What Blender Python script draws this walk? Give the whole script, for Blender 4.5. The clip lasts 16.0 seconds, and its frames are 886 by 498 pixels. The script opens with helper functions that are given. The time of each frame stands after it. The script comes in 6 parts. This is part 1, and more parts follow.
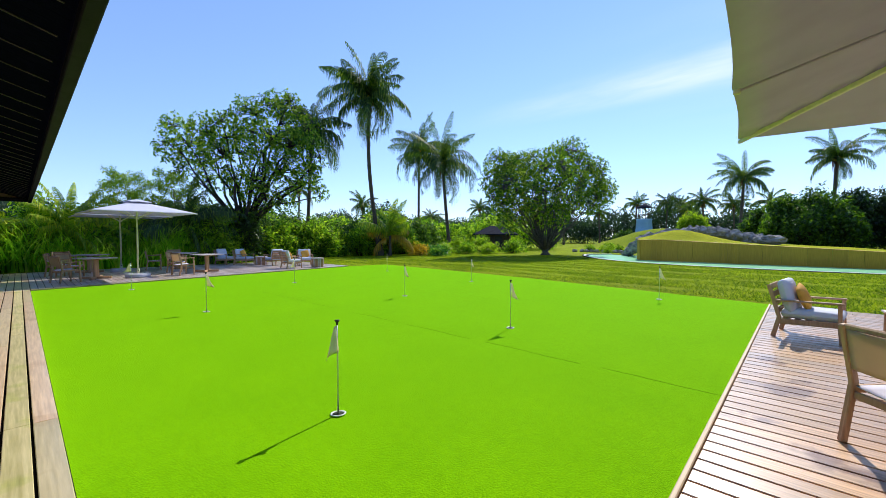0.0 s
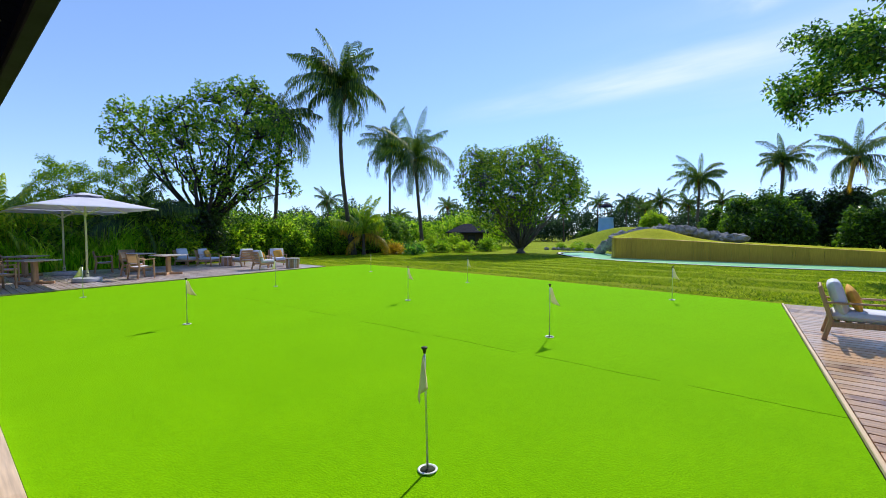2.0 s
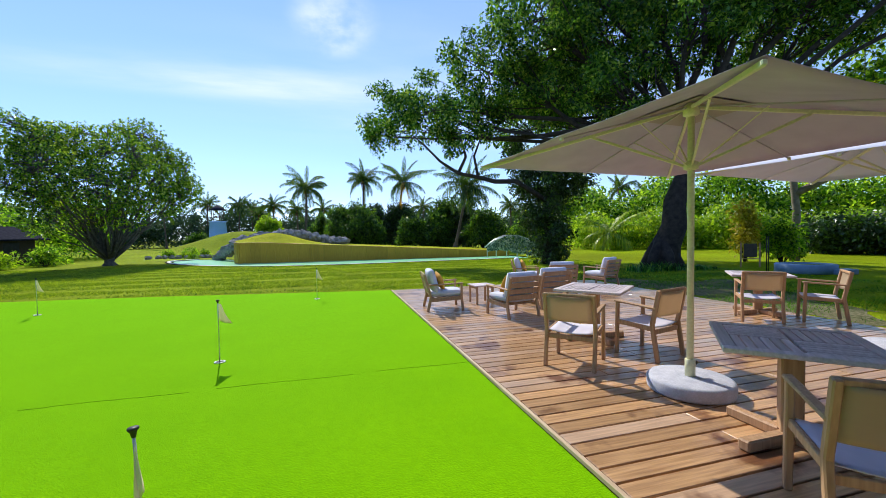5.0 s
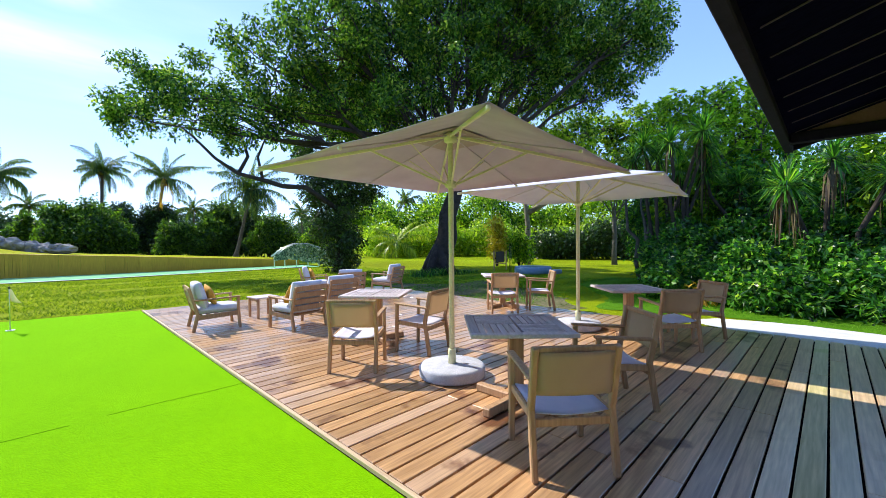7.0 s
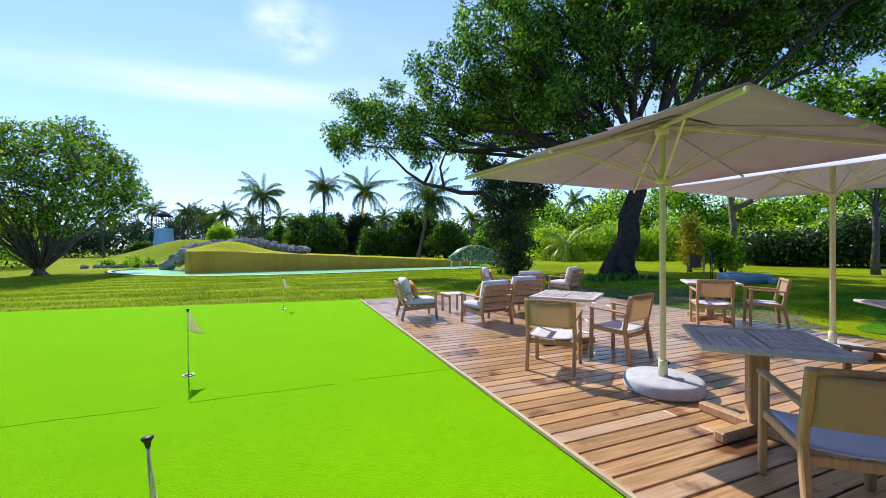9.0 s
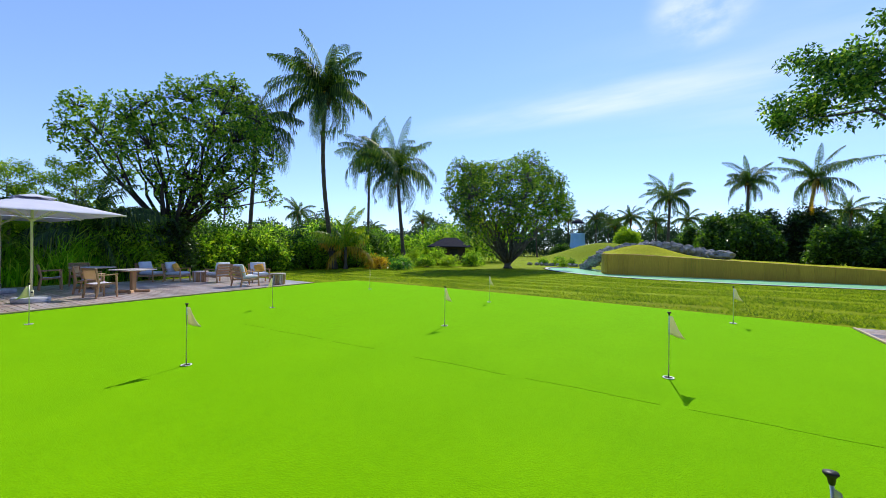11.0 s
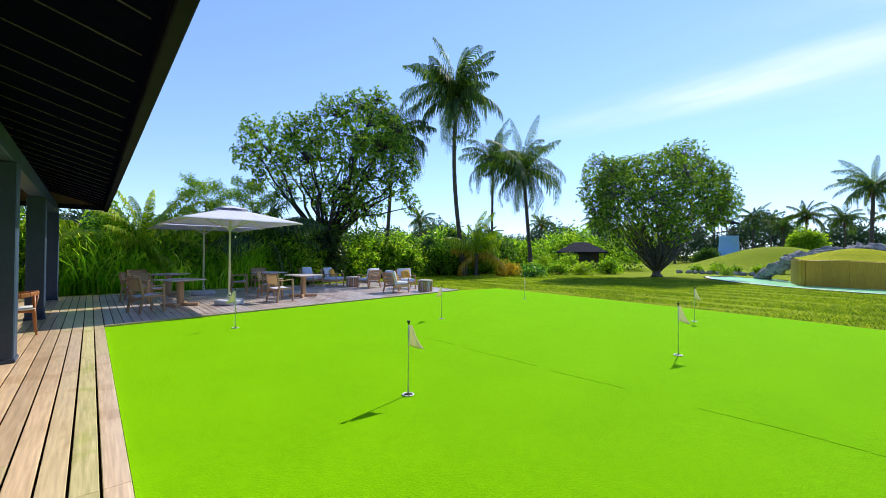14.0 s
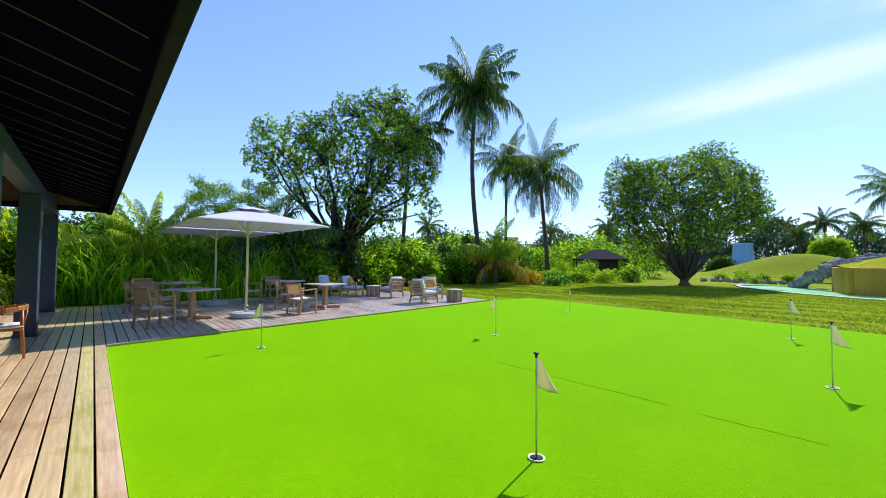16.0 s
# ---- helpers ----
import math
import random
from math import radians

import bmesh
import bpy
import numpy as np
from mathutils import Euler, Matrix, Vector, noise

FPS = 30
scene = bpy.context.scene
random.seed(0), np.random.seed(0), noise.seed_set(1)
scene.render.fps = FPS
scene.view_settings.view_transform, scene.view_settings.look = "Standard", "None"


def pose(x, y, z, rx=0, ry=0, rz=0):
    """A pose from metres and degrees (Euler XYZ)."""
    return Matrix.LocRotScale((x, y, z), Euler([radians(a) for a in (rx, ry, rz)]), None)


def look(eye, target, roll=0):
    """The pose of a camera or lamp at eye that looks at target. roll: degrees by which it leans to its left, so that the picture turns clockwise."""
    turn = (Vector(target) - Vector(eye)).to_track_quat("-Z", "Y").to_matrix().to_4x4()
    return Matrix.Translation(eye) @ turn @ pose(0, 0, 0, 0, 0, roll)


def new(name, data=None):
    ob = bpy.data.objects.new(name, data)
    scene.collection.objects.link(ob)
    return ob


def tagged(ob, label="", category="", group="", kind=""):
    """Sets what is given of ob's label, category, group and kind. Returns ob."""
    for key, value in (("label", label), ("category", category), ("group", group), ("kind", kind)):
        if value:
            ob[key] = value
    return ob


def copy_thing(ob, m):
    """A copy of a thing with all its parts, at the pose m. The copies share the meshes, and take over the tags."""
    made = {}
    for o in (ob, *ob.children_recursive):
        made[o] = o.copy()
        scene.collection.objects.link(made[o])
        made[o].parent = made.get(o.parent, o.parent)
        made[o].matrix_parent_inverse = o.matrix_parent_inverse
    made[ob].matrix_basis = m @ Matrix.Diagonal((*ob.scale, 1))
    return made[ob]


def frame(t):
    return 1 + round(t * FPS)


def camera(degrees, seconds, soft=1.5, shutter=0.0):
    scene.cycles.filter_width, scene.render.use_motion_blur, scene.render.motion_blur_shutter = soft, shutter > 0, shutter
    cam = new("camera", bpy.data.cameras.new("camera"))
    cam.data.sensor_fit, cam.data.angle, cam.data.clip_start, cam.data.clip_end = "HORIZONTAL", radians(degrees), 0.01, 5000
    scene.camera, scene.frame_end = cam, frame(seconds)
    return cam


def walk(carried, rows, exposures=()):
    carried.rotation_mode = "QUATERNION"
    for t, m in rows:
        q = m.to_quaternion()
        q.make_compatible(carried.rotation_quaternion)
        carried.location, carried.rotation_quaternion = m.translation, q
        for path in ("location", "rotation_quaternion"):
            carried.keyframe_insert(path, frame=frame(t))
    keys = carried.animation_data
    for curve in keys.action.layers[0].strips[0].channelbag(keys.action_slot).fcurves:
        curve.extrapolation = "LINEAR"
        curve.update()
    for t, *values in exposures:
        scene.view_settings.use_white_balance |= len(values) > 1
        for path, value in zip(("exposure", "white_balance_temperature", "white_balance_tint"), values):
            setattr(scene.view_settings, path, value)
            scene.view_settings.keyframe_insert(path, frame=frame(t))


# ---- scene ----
cam = camera(97.1, 16.0, 0.6)
PATH = [
    (0, (0.325, 0.236, 1.502), (-1.03, 1.706, 1.44), -0.0),
    (0.5, (0.063, 0.174, 1.545), (-1.264, 1.669, 1.476), -0.1),
    (1, (-0.282, 0.108, 1.545), (-1.576, 1.631, 1.472), 0.1),
    (1.5, (-0.621, 0.095, 1.525), (-1.874, 1.652, 1.455), 0.0),
    (2, (-0.963, 0.12, 1.525), (-2.171, 1.712, 1.453), 0.0),
    (2.5, (-1.307, 0.11, 1.504), (-2.446, 1.753, 1.433), 0.0),
    (3, (-1.595, 0.164, 1.5), (-2.592, 1.897, 1.427), -0.29),
    (3.5, (-1.776, 0.241, 1.521), (-2.519, 2.096, 1.445), -0.33),
    (4, (-1.869, 0.314, 1.52), (-2.23, 2.28, 1.45), -0.52),
    (4.5, (-1.855, 0.273, 1.534), (-1.753, 2.269, 1.469), -0.54),
    (5, (-1.786, 0.199, 1.556), (-1.244, 2.123, 1.489), -0.93),
    (5.2, (-1.78, 0.226, 1.538), (-1.084, 2.1, 1.475), -0.91),
    (7.3, (-1.693, 0.11, 1.537), (-0.257, 1.502, 1.503), -0.43),
    (7.5, (-1.715, 0.124, 1.54), (-0.286, 1.523, 1.506), -0.46),
    (8, (-1.79, 0.176, 1.531), (-0.441, 1.652, 1.504), -0.4),
    (8.5, (-1.905, 0.211, 1.522), (-0.775, 1.861, 1.503), -0.4),
    (9, (-2.079, 0.241, 1.522), (-1.343, 2.1, 1.507), -0.42),
    (9.5, (-2.295, 0.345, 1.518), (-2.097, 2.335, 1.505), -0.07),
    (10, (-2.529, 0.297, 1.584), (-2.876, 2.267, 1.551), 0.1),
    (10.2, (-2.615, 0.283, 1.574), (-3.157, 2.208, 1.547), 0.3),
    (12.3, (-3.841, 0.241, 1.492), (-5.235, 1.675, 1.498), 0.2),
    (12.5, (-3.996, 0.232, 1.499), (-5.416, 1.64, 1.505), 0.3),
    (13, (-4.327, 0.227, 1.501), (-5.785, 1.596, 1.51), 0.2),
    (13.5, (-4.694, 0.235, 1.503), (-6.172, 1.582, 1.519), 0.3),
    (14, (-5.067, 0.204, 1.517), (-6.553, 1.542, 1.542), 0.4),
    (14.5, (-5.474, 0.228, 1.502), (-6.965, 1.56, 1.541), 0.4),
    (15, (-5.891, 0.208, 1.463), (-7.383, 1.539, 1.513), 0.4),
    (15.5, (-6.294, 0.199, 1.464), (-7.785, 1.531, 1.519), 0.4),
    (16, (-6.687, 0.225, 1.479), (-8.178, 1.557, 1.544), 0.4),
]
walk(cam, [(t, look(eye, target, roll)) for t, eye, target, roll in PATH],
     exposures=[(0, 0.32), (2.5, 0.22), (4, 0.17), (5, 0.32), (7.3, 0.84), (8, 0.86), (8.5, 0.76), (9, 0.55), (10, 0.22), (12.5, 0.39), (14, 0.46), (16, 0.48)])


# ---- world, sun, exposure ----
SUN_AZ, SUN_EL = -12.0, 42.0          # degrees from +y towards +x, and above the horizon
sun_dir = Vector((math.sin(radians(SUN_AZ)) * math.cos(radians(SUN_EL)), math.cos(radians(SUN_AZ)) * math.cos(radians(SUN_EL)), math.sin(radians(SUN_EL))))
world = bpy.data.worlds.new("world")
scene.world = world
world.use_nodes = True
wn, wl = world.node_tree.nodes, world.node_tree.links
wn.clear()


def wnode(kind, **props):
    n = wn.new(kind)
    for k, v in props.items():
        if k == "operation":
            n.operation = v
        elif k == "a":
            n.inputs[0].default_value = v
        elif k == "b":
            n.inputs[1].default_value = v
    return n


sky = wn.new("ShaderNodeTexSky")
sky.sky_type, sky.sun_disc = "NISHITA", False
sky.sun_elevation, sky.sun_rotation = radians(SUN_EL), radians(SUN_AZ)
sky.air_density, sky.dust_density, sky.ozone_density = 1.0, 0.0, 2.5
# thin cirrus: a long streak and a brighter tuft, drawn on a flat layer high above
tc = wn.new("ShaderNodeTexCoord")
sep = wn.new("ShaderNodeSeparateXYZ")
wl.new(tc.outputs["Generated"], sep.inputs[0])
zc = wnode("ShaderNodeMath", operation="MAXIMUM", b=0.03)
wl.new(sep.outputs[2], zc.inputs[0])
px, py = wnode("ShaderNodeMath", operation="DIVIDE"), wnode("ShaderNodeMath", operation="DIVIDE")
for nd, o in ((px, 0), (py, 1)):
    wl.new(sep.outputs[o], nd.inputs[0])
    wl.new(zc.outputs[0], nd.inputs[1])
comb = wn.new("ShaderNodeCombineXYZ")
wl.new(px.outputs[0], comb.inputs[0])
wl.new(py.outputs[0], comb.inputs[1])


def wisps(scale, stretch, detail, lo, hi):
    mp = wn.new("ShaderNodeMapping")
    mp.inputs["Scale"].default_value = stretch
    mp.inputs["Rotation"].default_value = (0, 0, radians(8))
    wl.new(comb.outputs[0], mp.inputs[0])
    nz = wn.new("ShaderNodeTexNoise")
    nz.inputs["Scale"].default_value, nz.inputs["Detail"].default_value = scale, detail
    nz.inputs["Roughness"].default_value = 0.55
    wl.new(mp.outputs[0], nz.inputs["Vector"])
    mr = wn.new("ShaderNodeMapRange")
    mr.interpolation_type = "SMOOTHSTEP"
    mr.inputs[1].default_value, mr.inputs[2].default_value = lo, hi
    wl.new(nz.outputs[0], mr.inputs[0])
    return mr.outputs[0]


def blob(cx, cy, rx, ry):
    """One outside an ellipse on the cloud layer, falling from its middle."""
    mp = wn.new("ShaderNodeMapping")
    mp.inputs["Location"].default_value = (-cx / rx, -cy / ry, 0)
    mp.inputs["Scale"].default_value = (1 / rx, 1 / ry, 1)
    wl.new(comb.outputs[0], mp.inputs[0])
    ln = wn.new("ShaderNodeVectorMath")
    ln.operation = "LENGTH"
    wl.new(mp.outputs[0], ln.inputs[0])
    mr = wn.new("ShaderNodeMapRange")
    mr.interpolation_type = "SMOOTHSTEP"
    mr.inputs[1].default_value, mr.inputs[2].default_value = 1.0, 0.0
    wl.new(ln.outputs["Value"], mr.inputs[0])
    return mr.outputs[0]


def times(a, b, k=1.0):
    m1 = wnode("ShaderNodeMath", operation="MULTIPLY")
    wl.new(a, m1.inputs[0])
    wl.new(b, m1.inputs[1])
    m2 = wnode("ShaderNodeMath", operation="MULTIPLY", b=k)
    wl.new(m1.outputs[0], m2.inputs[0])
    return m2.outputs[0]


def plus(a, b):
    m1 = wnode("ShaderNodeMath", operation="ADD")
    m1.use_clamp = True
    wl.new(a, m1.inputs[0])
    wl.new(b, m1.inputs[1])
    return m1.outputs[0]


soft_noise = wisps(1.6, (0.5, 1.2, 1), 5, 0.15, 0.75)
fine_noise = wisps(2.2, (1.0, 0.7, 1), 6, 0.35, 0.7)
cover = plus(times(blob(-0.55, 2.8, 1.9, 0.5), soft_noise, 0.62), times(blob(0.03, 1.95, 0.24, 0.42), fine_noise, 1.5))
cover = plus(cover, times(blob(1.6, 3.0, 3.2, 2.2), soft_noise, 0.4))
mixc = wn.new("ShaderNodeMix")
mixc.data_type = "RGBA"
wl.new(cover, mixc.inputs["Factor"])
tint = wn.new("ShaderNodeMix")
tint.data_type, tint.blend_type = "RGBA", "MULTIPLY"
tint.inputs["Factor"].default_value = 1.0
tint.inputs["B"].default_value = (1.13, 1.36, 1.86, 1)
even = wn.new("ShaderNodeGamma")          # haze lifts the zenith towards the horizon's brightness
even.inputs["Gamma"].default_value = 0.72
wl.new(sky.outputs[0], even.inputs[0])
wl.new(even.outputs[0], tint.inputs["A"])
wl.new(tint.outputs["Result"], mixc.inputs["A"])
mixc.inputs["B"].default_value = (5.5, 6.0, 6.6, 1)
bg = wn.new("ShaderNodeBackground")
bg.inputs["Strength"].default_value = 0.15
wl.new(mixc.outputs["Result"], bg.inputs[0])
wo = wn.new("ShaderNodeOutputWorld")
wl.new(bg.outputs[0], wo.inputs[0])

sun = new("sun", bpy.data.lights.new("sun", "SUN"))
sun.data.energy, sun.data.angle, sun.data.color = 4.3, radians(0.55), (1.0, 0.94, 0.84)
sun.matrix_world = look((0, 0, 60), Vector((0, 0, 60)) - sun_dir)


# ---- builders ----
class Shape:
    """Collects vertices and faces of one mesh."""

    def __init__(self):
        self.v, self.f, self.s = [], [], []

    def add(self, verts, faces, m=None, smooth=False):
        k = len(self.v)
        self.v += [tuple(m @ Vector(p)) if m else tuple(p) for p in verts]
        self.f += [tuple(i + k for i in f) for f in faces]
        self.s += [smooth] * len(faces)
        return self

    def box(self, c, s, b=0.004, m=None):
        """A box with chamfered edges."""
        hx, hy, hz = s[0] / 2, s[1] / 2, s[2] / 2
        b = min(b, hx * 0.8, hy * 0.8, hz * 0.8)
        verts, idx = [], {}
        for sx in (-1, 1):
            for sy in (-1, 1):
                for sz in (-1, 1):
                    for a in range(3):
                        d = [hx, hy, hz]
                        for o in range(3):
                            if o != a:
                                d[o] -= b
                        idx[sx, sy, sz, a] = len(verts)
                        verts.append((c[0] + sx * d[0], c[1] + sy * d[1], c[2] + sz * d[2]))
        faces = []
        for a in range(3):
            u, w = (a + 1) % 3, (a + 2) % 3
            for sg in (-1, 1):
                q = []
                for p, r in ((-1, -1), (1, -1), (1, 1), (-1, 1)):
                    k = [0, 0, 0]
                    k[a], k[u], k[w] = sg, p, r
                    q.append(idx[k[0], k[1], k[2], a])
                faces.append(q if sg > 0 else q[::-1])
            for p in (-1, 1):
                for r in (-1, 1):
                    k0, k1 = [0, 0, 0], [0, 0, 0]
                    k0[a], k1[a] = -1, 1
                    k0[u] = k1[u] = p
                    k0[w] = k1[w] = r
                    q = [idx[(*k0, u)], idx[(*k1, u)], idx[(*k1, w)], idx[(*k0, w)]]
                    faces.append(q if p * r < 0 else q[::-1])
        for k in [(x, y, z) for x in (-1, 1) for y in (-1, 1) for z in (-1, 1)]:
            q = [idx[(*k, 0)], idx[(*k, 1)], idx[(*k, 2)]]
            faces.append(q if k[0] * k[1] * k[2] > 0 else q[::-1])
        return self.add(verts, faces, m)

    def bar(self, p0, p1, w, h, b=0.004, up=(0, 0, 1)):
        """A chamfered bar of width w and height h from p0 to p1."""
        p0, p1 = Vector(p0), Vector(p1)
        x = (p1 - p0).normalized()
        y = Vector(up).cross(x)
        y = y.normalized() if y.length > 1e-4 else Vector((0, 1, 0))
        z = x.cross(y)
        m = Matrix((x, y, z)).transposed().to_4x4()
        m.translation = (p0 + p1) / 2
        return self.box((0, 0, 0), ((p1 - p0).length, w, h), b, m)

    def tube(self, pts, radii, n=8, caps=True):
        pts = [Vector(p) for p in pts]
        rings, ref = [], Vector((0.13, 0.97, 0.21))
        for i, p in enumerate(pts):
            t = (pts[min(i + 1, len(pts) - 1)] - pts[max(i - 1, 0)]).normalized()
            a = t.cross(ref)
            if a.length < 1e-3:
                a = t.cross(Vector((1, 0, 0)))
            a.normalize()
            c = t.cross(a)
            r = radii[i] if not isinstance(radii, (int, float)) else radii
            rings.append([p + (a * math.cos(k * math.tau / n) + c * math.sin(k * math.tau / n)) * r for k in range(n)])
        verts = [q for ring in rings for q in ring]
        faces = [(i * n + k, i * n + (k + 1) % n, (i + 1) * n + (k + 1) % n, (i + 1) * n + k) for i in range(len(pts) - 1) for k in range(n)]
        if caps:
            faces += [tuple(range(n))[::-1], tuple((len(pts) - 1) * n + k for k in range(n))]
        return self.add(verts, faces, None, True)

    def lathe(self, prof, n=24, m=None):
        verts = [(r * math.cos(k * math.tau / n), r * math.sin(k * math.tau / n), z) for r, z in prof for k in range(n)]
        faces = [(i * n + k, i * n + (k + 1) % n, (i + 1) * n + (k + 1) % n, (i + 1) * n + k) for i in range(len(prof) - 1) for k in range(n)]
        faces += [tuple(range(n))[::-1], tuple((len(prof) - 1) * n + k for k in range(n))]
        return self.add(verts, faces, m, True)

    def pad(self, c, s, p=4.0, n=9, m=None, pinch=0.0):
        """A stuffed cushion: a rounded block, swollen in the middle."""
        verts, faces = [], []
        g = [math.sin(i / (n - 1) * math.pi - math.pi / 2) for i in range(n)]
        for sg in (1, -1):
            k = len(verts)
            for y in g:
                for x in g:
                    q = 1 - pinch * (x * x * y * y)
                    h = ((1 - abs(x) ** p) * (1 - abs(y) ** p)) ** (1 / p if p > 2.5 else 0.5)
                    verts.append((c[0] + x * s[0] / 2 * q, c[1] + y * s[1] / 2 * q, c[2] + sg * h * s[2] / 2))
            for j in range(n - 1):
                for i in range(n - 1):
                    q = (k + j * n + i, k + j * n + i + 1, k + (j + 1) * n + i + 1, k + (j + 1) * n + i)
                    faces.append(q if sg > 0 else q[::-1])
        return self.add(verts, faces, m, True)

    def mesh(self, name):
        me = bpy.data.meshes.new(name)
        me.from_pydata(self.v, [], self.f)
        me.polygons.foreach_set("use_smooth", self.s)
        me.update()
        return me


def part(name, shape, material, parent=None, label=""):
    """Links a shape as one mesh object under a thing or a part."""
    me = shape if isinstance(shape, bpy.types.Mesh) else shape.mesh(name)
    if material and not me.materials:
        me.materials.append(material)
    ob = new(name, me)
    if parent:
        ob.parent = parent
    return tagged(ob, label) if label else ob


def thing(name, label, category, group="", m=None):
    ob = new(name)
    ob.empty_display_size = 0.1
    if m:
        ob.matrix_basis = m
    return tagged(ob, label, category, group)


def struct(name, shape, material, label, category):
    ob = part(name, shape, material)
    return tagged(ob, label, category, "", "structure")


def fast_mesh(name, verts, quads, material, smooth=False):
    """A mesh from numpy arrays of vertices and of faces with equal corner counts."""
    me = bpy.data.meshes.new(name)
    n, k = quads.shape
    me.vertices.add(len(verts))
    me.vertices.foreach_set("co", np.ascontiguousarray(verts, dtype=np.float32).ravel())
    me.loops.add(n * k)
    me.loops.foreach_set("vertex_index", np.ascontiguousarray(quads, dtype=np.int32).ravel())
    me.polygons.add(n)
    me.polygons.foreach_set("loop_start", np.arange(0, n * k, k, dtype=np.int32))
    me.polygons.foreach_set("use_smooth", np.full(n, smooth))
    me.update(calc_edges=True)
    me.materials.append(material)
    return me


# ---- materials ----
def material(name):
    m = bpy.data.materials.new(name)
    m.use_nodes = True
    nt = m.node_tree
    return m, nt.nodes, nt.links, nt.nodes["Principled BSDF"]


def noise_node(nodes, links, scale, detail=4.0, stretch=None, rough=0.55, coord="Object", world_space=False):
    if world_space:
        tcn = nodes.new("ShaderNodeNewGeometry")
        src = tcn.outputs["Position"]
    else:
        tcn = nodes.new("ShaderNodeTexCoord")
        src = tcn.outputs[coord]
    if stretch:
        mp = nodes.new("ShaderNodeMapping")
        mp.inputs["Scale"].default_value = stretch
        links.new(src, mp.inputs[0])
        src = mp.outputs[0]
    nz = nodes.new("ShaderNodeTexNoise")
    nz.inputs["Scale"].default_value, nz.inputs["Detail"].default_value, nz.inputs["Roughness"].default_value = scale, detail, rough
    links.new(src, nz.inputs["Vector"])
    return nz.outputs[0]


def ramp(nodes, links, fac, stops):
    r = nodes.new("ShaderNodeValToRGB")
    e = r.color_ramp.elements
    while len(e) < len(stops):
        e.new(0.5)
    for el, (pos, col) in zip(e, stops):
        el.position, el.color = pos, (*col, 1)
    links.new(fac, r.inputs[0])
    return r.outputs[0]


def blend(nodes, links, a, b, fac, mode="MIX"):
    mx = nodes.new("ShaderNodeMix")
    mx.data_type, mx.blend_type = "RGBA", mode
    for sock, val in (("A", a), ("B", b), ("Factor", fac)):
        if isinstance(val, (int, float)):
            mx.inputs[sock].default_value = val
        elif isinstance(val, tuple):
            mx.inputs[sock].default_value = (*val, 1)
        else:
            links.new(val, mx.inputs[sock])
    return mx.outputs["Result"]


def bump(nodes, links, bsdf, height, strength, dist=0.01):
    bp = nodes.new("ShaderNodeBump")
    bp.inputs["Strength"].default_value, bp.inputs["Distance"].default_value = strength, dist
    links.new(height, bp.inputs["Height"])
    links.new(bp.outputs[0], bsdf.inputs["Normal"])


def plain(name, dark, light, rough=0.6, scale=6.0, metal=0.0, fine=60.0, relief=0.2, world_space=False, gloss=0.4):
    """Paint, stone, cloth or metal: two scales of variation and fine relief."""
    m, n, l, b = material(name)
    big = noise_node(n, l, scale, 3, world_space=world_space)
    small = noise_node(n, l, fine, 4, world_space=world_space)
    col = ramp(n, l, big, [(0.3, dark), (0.7, light)])
    col = blend(n, l, col, ramp(n, l, small, [(0.3, (0.82, 0.82, 0.82)), (0.7, (1.0, 1.0, 1.0))]), 1.0, "MULTIPLY")
    l.new(col, b.inputs["Base Color"])
    b.inputs["Roughness"].default_value, b.inputs["Metallic"].default_value = rough, metal
    b.inputs["Specular IOR Level"].default_value = gloss
    bump(n, l, b, small, relief, 0.004)
    return m


